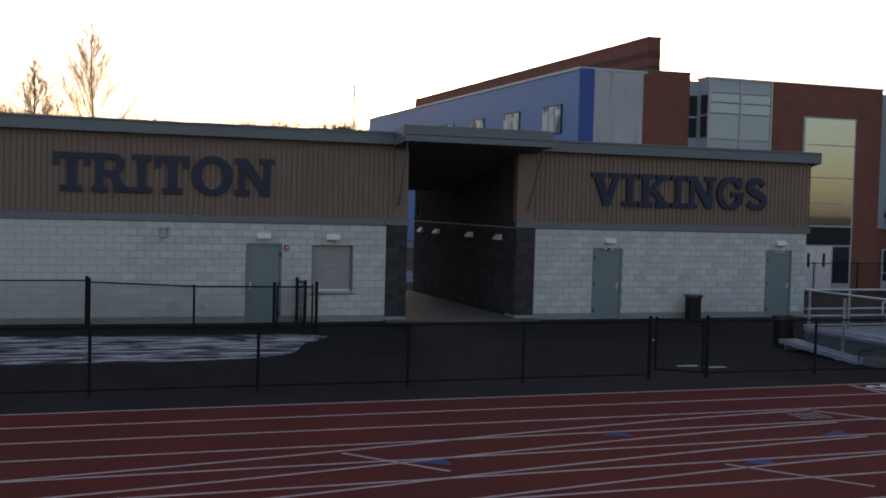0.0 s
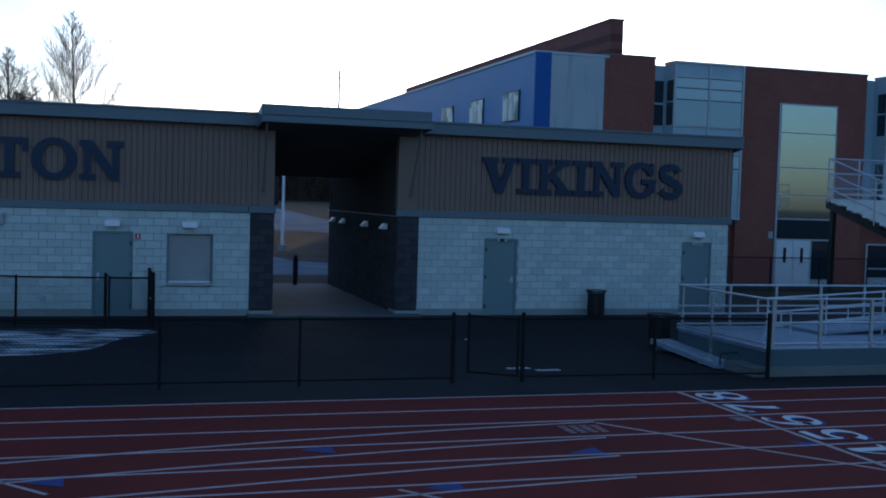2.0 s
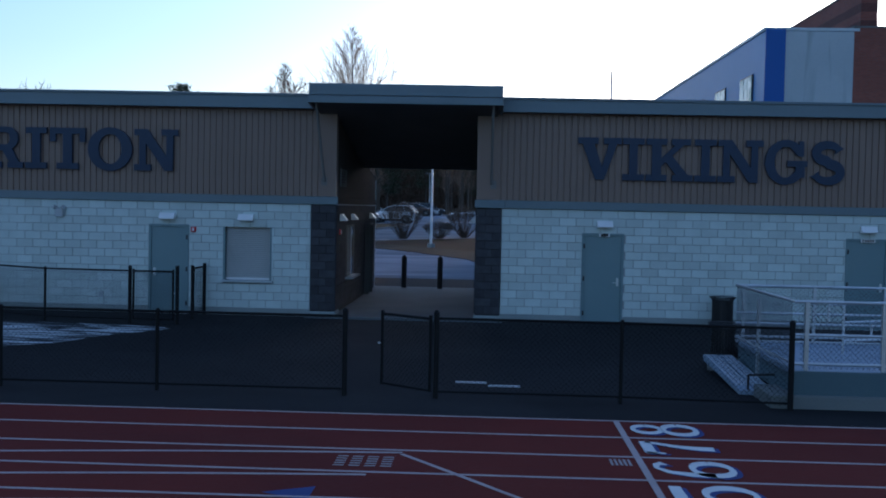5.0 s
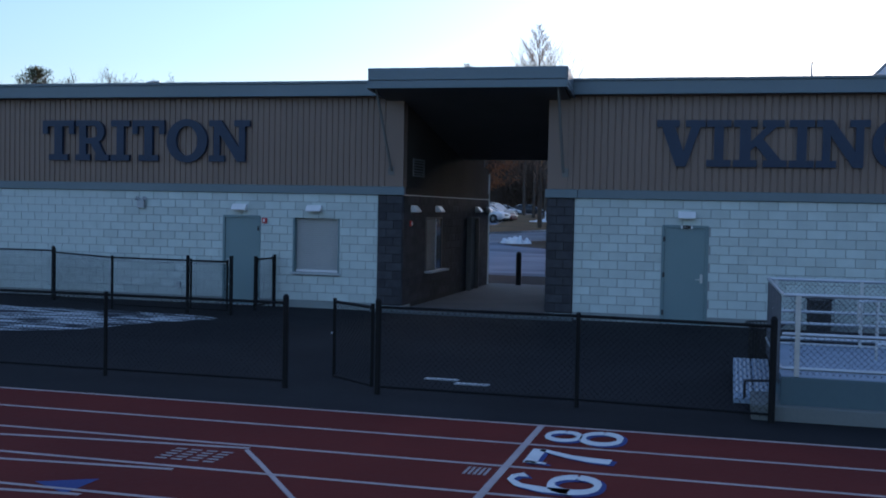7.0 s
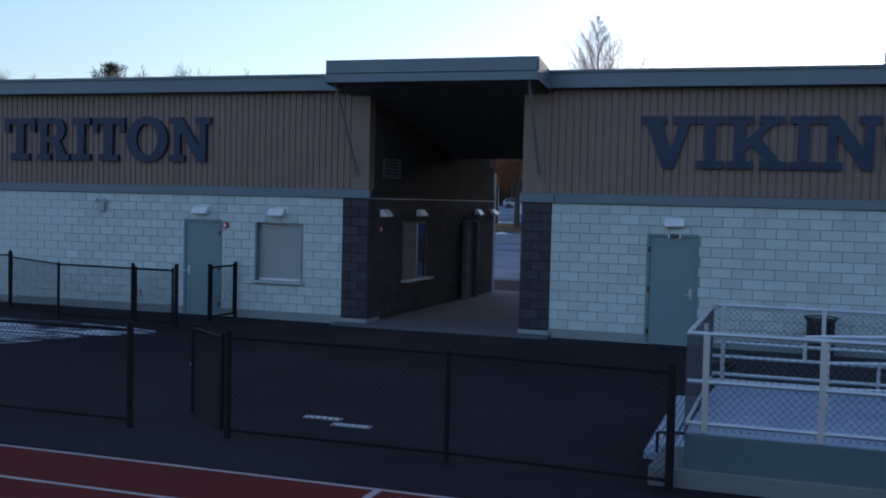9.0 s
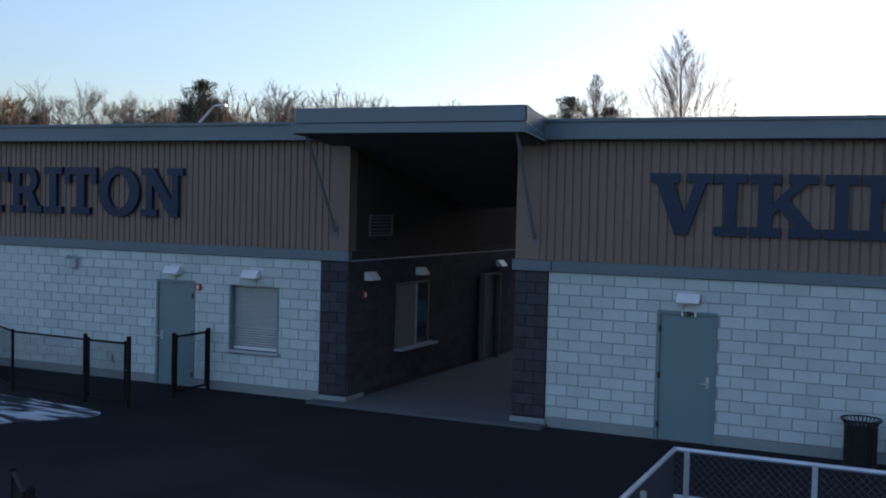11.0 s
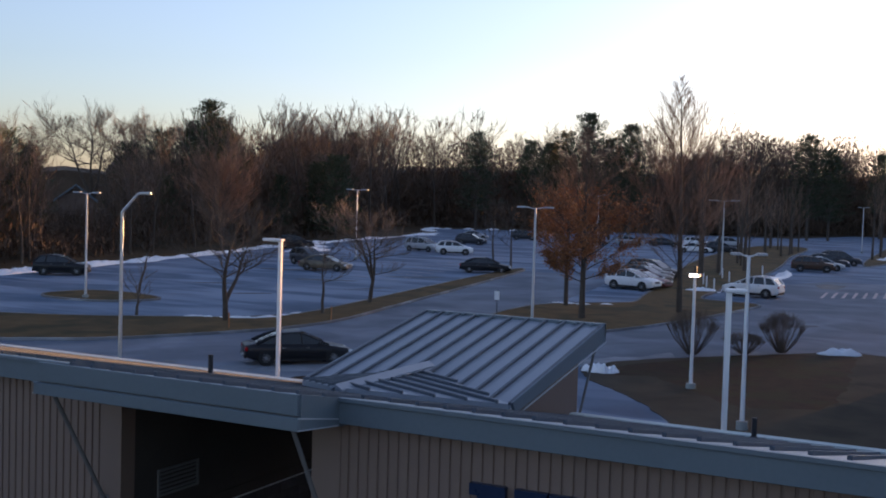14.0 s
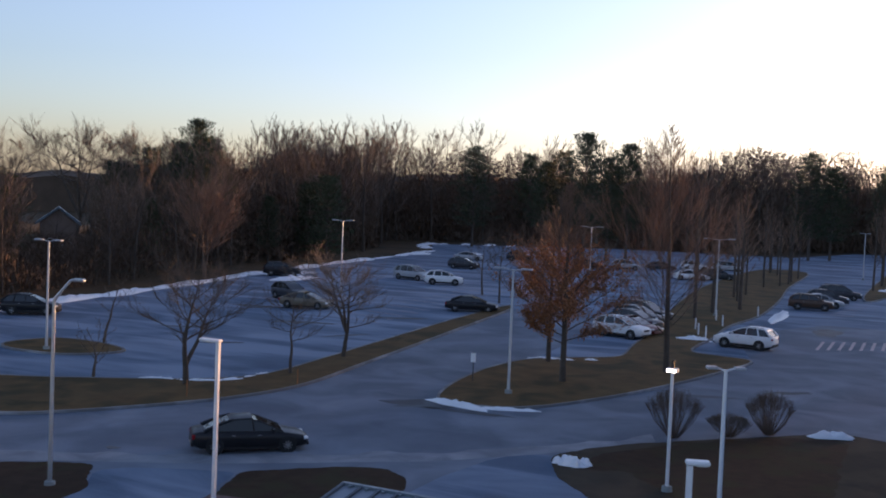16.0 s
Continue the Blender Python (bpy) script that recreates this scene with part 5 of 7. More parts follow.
    part("front_skirt", boxes((18.27, X1, 18.94, 18.99, 0.18, 0.52)), M["skirt"], r, "blue-grey skirt panel")
    part("deck", boxes((18.27, X1, 18.99, 22.45, 0.46, 0.53)), M["deck"], r, "pale aluminium deck planks")
    part("side_skirt", boxes((18.27, 18.31, 19.01, 22.45, 0.12, 0.46)), M["skirt"], r)
    top = 1.52
    posts = [18.30 + 1.22 * i for i in range(18)]
    for x in posts:
        part("front_post", boxes((x + 0.12 * (x < 18.4), x + 0.06 + 0.12 * (x < 18.4), 18.99, 19.05, 0.5, top)), M["galv"], r)
        part("rear_post", boxes((x, x + 0.05, 22.36, 22.41, 0.2, top)), M["galv"], r)
    for y in (20.95,):
        part("side_post", boxes((18.22, 18.27, y, y + 0.05, 0.1, top - 0.1)), M["galv"], r)
    for z in (top, 1.04, 0.62):
        part("front_rail", tubes(((18.27, 19.02, z), (X1, 19.02, z), 0.024, 0.024), n=8), M["galv"], r)
    for z in (top, 1.04, 0.86, 0.63, 0.545):
        part("rear_rail", tubes(((18.20, 22.39, z), (X1, 22.39, z), 0.024, 0.024), n=8), M["galv"], r)
    part("side_rail", tubes(((18.27, 19.02, top), (18.20, 22.39, top), 0.024, 0.024), n=8), M["galv"], r)
    part("side_rail", tubes(((18.27, 19.02, 0.62), (18.20, 22.39, 0.62), 0.02, 0.02), n=8), M["galv"], r)
    # middle hand rails of the ramp flights
    for y, x0, z0, z1 in ((20.95, 19.6, 1.35, 2.3), (21.25, 20.4, 1.05, 2.4)):
        for dz in (0.0, -0.3, -0.6):
            part("hand_rail", tubes(((x0, y, z0 + dz), (x0 + 18, y, z1 + dz), 0.021, 0.021), n=8), M["alu"], r)
        for k in range(12):
            x = x0 + 1.5 * k
            part("hand_post", tubes(((x, y, 0.5), (x, y, z0 + (z1 - z0) * 1.5 * k / 18), 0.021, 0.021), n=8), M["alu"], r)
        part("rail_return", tubes(((x0, y, z0), (x0 - 0.25, y, z0 - 0.02), 0.021, 0.021), ((x0 - 0.25, y, z0 - 0.02), (x0 - 0.25, y, z0 - 0.3), 0.021, 0.021), n=8), M["alu"], r)
    # rising flight towards the stand
    part("flight", prism(bmesh.new(), [(21.0, 0.54), (37.0, 1.5), (37.0, 1.56), (21.0, 0.60)], "y", 20.98, 22.5), M["deck"], r, "grey aluminium ramp planks")
    for nm, a, b, z0 in (("mesh_front", (18.36, 19.02), (30.0, 19.02), 0.55), ("mesh_rear", (18.20, 22.39), (30.0, 22.39), 0.55), ("mesh_side", (18.25, 19.04), (18.20, 22.37), 0.4)):
        fabric("mesh_panel", a, b, z0, top, M["weathered"], r)
    return r


ramp()
st = thing("ramp_landing", "low aluminium plank ramp toe beside the ramp", "ramp", kind="structure")
for x0, x1 in ((17.72, 17.97), (17.99, 18.24)):
    bm = prism(bmesh.new(), [(19.92, 0.0), (19.92, 0.07), (20.2, 0.10), (22.75, 0.24), (22.75, 0.14)], "x", x0, x1)
    part("plank", bm, M["deck"], st, "ribbed aluminium plank")
    for k in range(4):
        xx = x0 + 0.03 + 0.06 * k
        part("plank_rib", prism(bmesh.new(), [(20.2, 0.099), (22.74, 0.239), (22.74, 0.246), (20.2, 0.106)], "x", xx, xx + 0.025), M["alu"], st)
for y in (20.6, 22.5):
    part("support", boxes((17.76, 18.18, y, y + 0.06, -0.01, 0.12)), M["galv"], st)
part("toe_rail", tubes(((17.86, 19.95, 0.30), (18.26, 19.95, 0.32), 0.018, 0.018), ((17.86, 19.95, 0.30), (17.86, 19.95, -0.01), 0.018, 0.018)), M["black"], st)


# ---- bleachers ----
def bleachers():
    b = thing("bleachers", "raised aluminium bleacher stand with guard rails", "bleachers")
    x0, x1, n = 29.1, 52.0, 9
    for i in range(n):
        y, z = 24.6 + 0.82 * i, 1.55 + 0.24 * i
        part("tread", boxes((x0, x1, y, y + 0.62, z, z + 0.05)), M["alu"], b)
        part("seat", boxes((x0 + 0.3, x1, y + 0.5, y + 0.75, z + 0.38, z + 0.43)), M["alu"], b)
        part("riser", boxes((x0, x1, y + 0.62, y + 0.66, z + 0.05, z + 0.24)), M["alu"], b)
    for x in [x0 + 2.4 * k for k in range(10)]:
        part("stringer", prism(bmesh.new(), [(24.4, 1.15), (32.1, 3.40), (32.1, 3.66), (24.4, 1.5)], "x", x, x + 0.12), M["black"], b, "dark steel stringer beam")
        part("column", boxes((x, x + 0.14, 31.7, 31.86, -0.6, 3.3)), M["black"], b)
        part("column", boxes((x, x + 0.14, 26.2, 26.36, -0.1, 1.72)), M["black"], b)
    top = lambda y: 1.55 + 0.2927 * (y - 24.6) + 1.35
    for y in (24.6, 27.1, 29.6, 32.0):
        part("rail_post", tubes(((x0, y, top(y) - 1.5), (x0, y, top(y)), 0.03, 0.03)), M["galv"], b)
    for dz in (0.0, -0.5, -1.0):
        part("side_rail", tubes(((x0, 24.6, top(24.6) + dz), (x0, 32.0, top(32.0) + dz), 0.025, 0.025)), M["galv"], b)
    for dz in (0.0, -0.5, -1.0):
        part("back_rail", tubes(((x0, 32.0, top(32.0) + dz), (x1, 32.0, top(32.0) + dz), 0.025, 0.025)), M["galv"], b)
    for k in range(10):
        part("rail_post", tubes(((x0 + 2.4 * k + 1.2, 32.0, 3.4), (x0 + 2.4 * k + 1.2, 32.0, top(32.0)), 0.025, 0.025)), M["galv"], b)
    fabric("mesh_panel", (x0, 32.0), (x0 + 8, 32.0), 3.7, top(32.0), M["galv"], b)
    fabric("mesh_panel", (x0, 29.5), (x0, 32.0), 3.6, 4.4, M["galv"], b)


bleachers()
fence_run("black steel guard rail fence before the school entrance", [(27.5 + 2.4 * k, 40.0) for k in range(9)], 1.5, z=-0.2)


# ---- school ----
def school():
    s = thing("school_building", "modern school of red brick, blue and grey panels", "building", -0.68, -0.81, -0.25)
    s.scale = (1.035, 1.035, 1.035)
    Y = 49.0
    part("brick_tower", boxes((28.69, 31.36, Y, 58, -0.7, 10.55)), M["brick"], s, "red brick tower")
    part("brick_fin", prism(bmesh.new(), [(Y - 0.02, -0.7), (87, -0.7), (87, 12.2), (Y - 0.02, 12.2)], "x", 28.92, 29.57), M["brick"], s, "tall red brick fin wall")
    for z0, z1 in ((10.55, 10.85), (11.2, 11.55)):
        part("brick_band", boxes((28.912, 29.578, Y - 0.028, 87, z0, z1)), M["darkbrick"], s, "darker brick band")
    part("fin_coping", boxes((28.88, 29.61, Y - 0.06, 87, 12.2, 12.27)), M["soffit"], s)
    part("brick_block", boxes((36.09, 43.5, Y, 60, -0.7, 10.42)), M["brick"], s, "red brick entrance block")
    part("coping", boxes((36.05, 43.54, Y - 0.04, 60, 10.42, 10.5)), M["soffit"], s)
    part("coping", boxes((28.65, 31.40, Y - 0.04, 58, 10.55, 10.62)), M["soffit"], s)
    part("brick_base", boxes((31.36, 36.09, Y + 0.3, 58, -0.7, 3.0)), M["brick"], s)
    part("brick_base", boxes((43.5, 60, Y + 0.3, 58, -0.7, 3.0)), M["brick"], s)
    # blue wing with its pilaster
    part("blue_wall", boxes((25.14, 28.69, Y + 0.06, 87.5, -0.7, 10.40)), M["blue"], s, "light blue wall panels")
    part("blue_pilaster", boxes((25.13, 25.93, Y - 0.05, Y + 0.055, -0.7, 10.45)), M["deepblue"], s, "deep blue corner panel")
    part("grey_panel", boxes((25.935, 28.68, Y + 0.0, Y + 0.055, -0.7, 10.38)), M["greypanel"], s, "streaked grey panel")
    part("parapet", boxes((25.08, 28.9, Y - 0.02, 87.5, 10.40, 10.52)), M["mullion"], s, "pale metal parapet cap")
    for k in range(7):
        y0 = 50.9 + 5.35 * k
        for z0, z1 in ((7.35, 8.85), (3.6, 5.1)):
            w = part("window", boxes((25.09, 25.16, y0, y0 + 2.3, z0, z1)), M["black"], s, "dark window frame")
            for a, b in ((0.07, 1.45), (1.55, 2.23)):
                part("pane", boxes((25.07, 25.10, y0 + a, y0 + b, z0 + 0.07, z1 - 0.07)), M["wingglass"], w)

    def bay(x0, x1):
        y0 = Y - 0.75
        fr = part("bay_frame", boxes((x0, x1, y0 + 0.06, Y + 0.3, 2.95, 10.30)), M["spandrel"], s, "pale projecting glazed bay")
        part("bay_cap", boxes((x0 - 0.05, x1 + 0.05, y0 - 0.02, Y + 0.3, 10.30, 10.40)), M["mullion"], fr)
        part("bay_foot", boxes((x0 - 0.03, x1 + 0.03, y0 - 0.01, Y + 0.3, 2.85, 2.95)), M["mullion"], fr)
        xs = [x0 + 0.04, (x0 + x1) / 2, x1 - 0.04]
        for a, b in zip(xs, xs[1:]):
            for z0, z1 in ((7.35, 8.55), (8.6, 9.10), (9.15, 9.60), (3.9, 5.3), (5.35, 5.95)):
                part("gasket", boxes((a + 0.045, b - 0.045, y0 + 0.035, y0 + 0.058, z0 - 0.025, z1 + 0.025)), M["black"], fr)
                part("pane", boxes((a + 0.075, b - 0.075, y0 + 0.02, y0 + 0.055, z0, z1)), M["paleglass" if z1 - z0 < 0.7 else "bayglass"], fr)
        for x in xs:
            part("mullion", boxes((x - 0.05, x + 0.05, y0 - 0.01, y0 + 0.06, 2.95, 10.30)), M["mullion"], fr)
        for z in (3.85, 6.0, 7.28, 9.64):
            part("transom", boxes((x0, x1, y0 - 0.005, y0 + 0.058, z, z + 0.06)), M["mullion"], fr)
        for sx, xx in ((-1, x0), (1, x1)):
            for z0, z1 in ((7.35, 9.5), (3.9, 5.9)):
                part("side_pane", boxes((xx - 0.03 if sx < 0 else xx, xx if sx < 0 else xx + 0.03, y0 + 0.12, Y - 0.05, z0, z1)), M["window"], fr)
                part("side_transom", boxes((xx - 0.04 if sx < 0 else xx, xx if sx < 0 else xx + 0.04, y0 + 0.1, Y - 0.05, (z0 + z1) / 2, (z0 + z1) / 2 + 0.08)), M["mullion"], fr)

    bay(32.03, 35.83)
    bay(44.2, 48.0)
    part("bay_recess", boxes((31.36, 36.09, Y + 0.28, Y + 0.6, 2.9, 10.25)), M["spandrel"], s)
    for x0, x1 in ((31.42, 31.98), (35.86, 36.07)):
        for z0, z1 in ((3.9, 4.8), (4.9, 5.9), (7.35, 8.35), (8.45, 9.5)):
            part("recess_pane", boxes((x0, x1, Y + 0.25, Y + 0.275, z0, z1)), M["window"], s, "dark narrow window")
    part("bay_recess", boxes((43.5, 60, Y + 0.28, Y + 0.6, 2.9, 10.25)), M["spandrel"], s)
    for x0, x1 in ((33.2, 35.9), (44.1, 47.2)):
        lw = part("low_window", boxes((x0, x1, Y + 0.24, Y + 0.32, -0.42, 1.76)), M["mullion"], s)
        part("pane", boxes((x0 + 0.1, x1 - 0.1, Y + 0.22, Y + 0.245, 0.5, 1.68)), M["window"], lw)
        for a, b in ((x0 + 0.1, (x0 + x1) / 2 - 0.05), ((x0 + x1) / 2 + 0.05, x1 - 0.1)):
            part("pane", boxes((a, b, Y + 0.22, Y + 0.245, 0.0, 0.42)), M["window"], lw)
    # tall entrance glazing with doors
    e = part("entrance_frame", boxes((38.36, 41.76, Y - 0.06, Y + 0.02, -0.5, 8.76)), M["mullion"], s, "tall pale-framed entrance glazing")
    for z0, z1, g in ((7.32, 8.68, "dimglass"), (5.57, 7.26, "dimglass"), (4.2, 5.51, "dimglass"), (3.0, 4.14, "dimglass")):
        part("pane", boxes((38.46, 41.66, Y - 0.085, Y - 0.058, z0, z1)), M[g], e)
    part("pane", boxes((38.46, 41.66, Y - 0.085, Y - 0.058, 1.95, 2.92)), M["window"], e)
    for a, b in ((38.46, 39.42), (39.46, 40.42)):
        d = part("entrance_door", boxes((a, b, Y - 0.10, Y - 0.058, -0.48, 1.86), bevel=0.01), M["white"], e, "white steel entrance door")
        part("door_lite", boxes(((a + b) / 2 - 0.08, (a + b) / 2 + 0.08, Y - 0.12, Y - 0.098, 0.75, 1.5)), M["window"], d)
    part("pane", boxes((40.55, 41.62, Y - 0.085, Y - 0.058, -0.1, 1.86)), M["window"], e)
    part("intercom", boxes((38.0, 38.25, Y - 0.06, Y - 0.002, 1.95, 2.3)), M["grey"], s)
    part("roof_unit", boxes((33.6, 34.4, Y + 3, Y + 4, 10.2, 10.55)), M["grey"], s)
    part("roof_deck", boxes((31.36, 60, Y + 0.6, 92, 9.9, 10.2)), M["roof"], s)
    part("rear_mass", boxes((29.6, 60, 60, 92, -0.7, 9.9)), M["brick"], s)



def annex():
    """Far entrance hall with a blue wall and a sloping white canopy on columns."""
    a = thing("school_annex", "far blue entrance hall with sloping white canopy", "building", 16.5, 182, land(18, 182), -4)
    part("blue_wall", boxes((0, 2.0, 0, 6, -0.5, 4.6)), M["deepblue"], a, "deep blue end wall")
    part("blue_wall", boxes((2.0, 6.5, 3.5, 6, -0.5, 3.0)), M["deepblue"], a, "deep blue end wall")
    part("glazing", boxes((3.0, 16.0, 3.3, 3.45, -0.5, 4.6)), M["window"], a, "dark glazed front")
    part("lower_canopy", prism(bmesh.new(), [(0.9, 3.0), (12.5, 5.5), (12.5, 6.1), (0.9, 4.1)], "y", -1.5, 3.0), M["mullion"], a, "sloping pale canopy")
    part("upper_roof", boxes((4.4, 13.0, 3.0, 8, 4.6, 6.1)), M["mullion"], a, "pale roof edge")
    part("roof_edge", boxes((4.2, 13.2, 2.9, 8, 6.1, 6.35)), M["grey"], a)
    for k in range(9):
        x = 4.4 + 0.95 * k
        part("column", tubes(((x, -1.0, -0.5), (x, -1.0, 3.55 + 0.2 * 0.95 * k), 0.13, 0.13), n=8), M["mullion"], a)


school()
annex()


# ---- car park, roads and islands behind the building ----
lot = sheet("parking_lot", [(-70, 44.02), (24.9, 44.02), (24.9, 150), (14, 165), (12, 235), (16, 330), (-12, 330), (-20, 280), (-60, 272), (-92, 240), (-75, 207), (-65.4, 160.7), (-59.1, 130), (-55, 107), (-53.8, 94), (-52.8, 87), (-62, 70)], -0.006, M["frost"])
tagged(lot, "pale frosted asphalt car park and drive", "parking lot", kind="structure")


# the drive's two edges, along the grass median and round the tree island
MEDIAN_NEAR = [(-48, 46.2), (-33, 50.8), (-21.4, 57.5), (-18.4, 60.0), (-15.7, 64.1), (-13.8, 68.2), (-13.1, 73.2), (-14.1, 81), (-15.5, 91), (-17.3, 103.6), (-19.4, 117)]
ISLAND_NEAR = [(-5.3, 74.6), (-4.2, 73.5), (-2.4, 73.2), (0.2, 74.8), (2.7, 80.0), (4.6, 86.2), (5.9, 92.0), (6.9, 98.6)]
drive = sheet("drive_road", [(-69.9, 44.1), (24.8, 44.1), (24.8, 108), (18, 126), (8, 126), (4.6, 118), (4.2, 108), *ISLAND_NEAR[::-1], (-6.4, 79.5), (-6.8, 85.3), (-6.2, 92), (-7.5, 104), (-10, 118), *MEDIAN_NEAR[::-1], (-69.9, 44.3)], -0.002, M["drive"])
tagged(drive, "grey worn asphalt drive between the verges", "road", kind="structure")


def ragged(line, amount=0.16):
    """A bed's outline with an uneven, trodden edge."""
    fine = smooth_line(line, 3, True)
    return [(x + amount * noise.noise(Vector((x * 0.9, y * 0.9, 2))) + 0.07 * noise.noise(Vector((x * 3, y * 3, 5))), y + amount * noise.noise(Vector((x * 0.9, y * 0.9, 7))) + 0.07 * noise.noise(Vector((x * 3, y * 3, 8)))) for x, y in fine]


def island(name, outline, material, label, n=5, kerb=True):
    line = smooth_line(outline, n, True)
    if not kerb:
        line = ragged(line)
    g = sheet(name, line, 0.0, M[material], None, "", thick=0.11 if kerb else 0.02)
    tagged(g, label, "verge", kind="structure")
    if not kerb:
        return line
    k = strip(name + "_kerb", line, 0.16, -0.02, 0.15, M["kerb"], None, "", True)
    tagged(k, "grey concrete kerb round planted verge", "kerb", kind="structure")
    return line


island("median_verge", MEDIAN_NEAR + [(-20.9, 118.6), (-20.0, 106), (-18.7, 94), (-17.5, 83.5), (-16.7, 75.0), (-17.9, 71.6), (-20.6, 69.2), (-24.2, 67.0), (-28.2, 64.9), (-48, 57.0)], "grass", "winter-brown grass median along the drive")
island("small_island", [(-37.7, 73.7), (-36.6, 77.0), (-32.5, 77.2), (-29.2, 75.6), (-31.1, 72.4), (-35.7, 72.0)], "grass", "small brown grass island in car park")
island("entry_island", ISLAND_NEAR + [(4.5, 99.8), (2.3, 100.6), (1.7, 104), (1.7, 109), (1.0, 118), (1.6, 128), (1.2, 136), (-0.4, 152), (-3, 173), (-7, 215), (-15, 215), (-13, 173), (-10.4, 150), (-6.8, 128), (-3.6, 110), (-2.4, 101), (-1.5, 95.5), (-2.6, 93.4), (-5.9, 90.2), (-6.9, 85.3), (-6.4, 79.0)], "grass", "long brown grass island with trees between drive and car rows")
island("far_strip", [(7.2, 166), (9.8, 166), (12, 235), (13, 300), (2, 300), (4.5, 235)], "grass", "brown grass verge beside the far drive")
island("rear_mound", [(5.0, 65.6), (5.4, 67.2), (7.2, 69.9), (9.8, 72.7), (11.6, 74.5), (13.6, 76.6), (15.6, 78.0), (19.0, 76.2), (21.6, 70), (22.0, 58), (19.0, 50.2), (14.4, 50.0), (12.7, 54.2), (10.0, 58.6), (8.0, 60.9), (6.2, 62.8)], "deadgrass", "tan dead grass round a mulched planting mound", kerb=False)
heart = sheet("mulch_heart", ragged(smooth_line([(7.0, 64.6), (6.6, 66.8), (8.2, 69.8), (11.1, 73.6), (13.4, 75.7), (15.6, 76.4), (16.2, 72), (16.5, 66), (16.3, 61.7), (14.7, 60.4), (12.7, 60.5), (10.5, 62.9), (8.8, 64.6)], 5, True), 0.4), 0.024, M["mulch"], None, "")
tagged(heart, "dark bark mulch heart of the planting mound", "mulch bed", kind="structure")
for bed in ([(-26, 45.2), (-20, 48.4), (-15, 51.3), (-12.2, 52.95), (-10.7, 53.75), (-9.9, 53.5), (-9.0, 52.2), (-8.0, 50.9), (-7.9, 47), (-9, 45.0), (-16, 44.8)],
            [(-4.5, 56.2), (-3.7, 57.2), (-2.4, 58.4), (-1.3, 59.2), (-0.2, 59.6), (0.7, 59.3), (1.4, 58.8), (1.9, 57.6), (2.6, 55.0), (2.2, 50.4), (0.4, 47.6), (-1.8, 48.2), (-2.6, 50.6), (-3.4, 52.6), (-4.3, 55.0)]):
    island("planting_bed", bed, "mulch", "dark mulched bed beside the drive", kerb=False)
walk_line = [(-3.5, 51.9), (-1.6, 52.3), (0.6, 52.9), (2.4, 53.6), (2.3, 54.7), (0.4, 54.0), (-1.8, 53.4), (-3.7, 53.1)]
tagged(sheet("paver_walk", walk_line, 0.032, M["paver"]), "strip of reddish pavers across the bed", "paving", kind="structure")
frosty = [(-9.3, 53.6), (-7.3, 55.0), (-5.0, 56.0), (-4.5, 55.0), (-3.6, 52.6), (-2.8, 50.6), (-2.0, 48.2), (-2.6, 46.4), (-5.6, 46.6), (-7.2, 48.4), (-8.2, 50.9)]
tagged(sheet("frosted_walk", ragged(frosty, 0.3), 0.006, M["frost"]), "frost-covered walk between the two beds", "walk", kind="structure")
path_line = [(3.5, 44.2), (24, 44.2), (19, 50.2), (14.4, 50), (12.7, 54.2), (10, 58.6), (8, 60.9), (6.2, 62.8), (5, 65.6), (3.4, 64.6), (2.4, 60), (2.8, 52)]
tagged(sheet("frosted_path", ragged(path_line, 0.4), 0.002, M["frost"]), "blue-white frosted walk behind the field building", "walk", kind="structure")
# pale salt left along the gutter of the drive, with a wavering inner edge
near = smooth_line([(-34, 42.2 + 2.2), (-22, 48.2), (-15, 51.8), (-10.6, 54.2), (-6.5, 56.5), (-1.2, 60.3), (1.6, 62.6), (6.1, 68.0), (8.0, 71.0)], 6)
far = [(x - 0.6 - 0.5 * noise.noise(Vector((x * 0.7, y * 0.7, 1))), y + 1.3 + 0.7 * noise.noise(Vector((x * 0.6, y * 0.6, 9)))) for x, y in near]
tagged(sheet("salt_band", near + far[::-1], 0.004, M["salt"]), "pale dried salt along the gutter of the drive", "salt stain", kind="structure")


def snow_heap(x, y, rx, ry, h, turn, label, lumps=0.3):
    """A low heap of old snow with a ragged rim."""
    vs, fs = [(0, 0, h)], []
    n, rings = (44, 10) if rx > 0.4 else (14, 4)
    for r in range(1, rings + 1):
        for i in range(n):
            a = 2 * math.pi * i / n
            k = r / rings
            w = 1 + lumps * noise.noise(Vector((math.cos(a) * 1.7 + x, math.sin(a) * 1.7 + y, 0.3)))
            px, py = rx * k * w * math.cos(a), ry * k * w * math.sin(a)
            z = h * (1 - k * k) * (1 + 0.9 * noise.noise(Vector((px * 1.6 + x, py * 1.6 + y, 2.0))) + 0.55 * noise.noise(Vector((px * 5.0 + x, py * 5.0 + y, 5.0))))
            vs.append((px, py, max(z, 0.01) if r < rings else -0.06))
    for i in range(n):
        fs.append((0, 1 + i, 1 + (i + 1) % n))
        for r in range(rings - 1):
            a, b = 1 + r * n + i, 1 + r * n + (i + 1) % n
            fs.append((a, a + n, b + n, b))
    ob = raw("snow_heap", vs, fs, M["snow"], None, "", True)
    ob.matrix_basis = pose(x, y, land(x, y), 0, 0, turn)
    return tagged(ob, label, "snow", group="snow heaps", kind="structure")


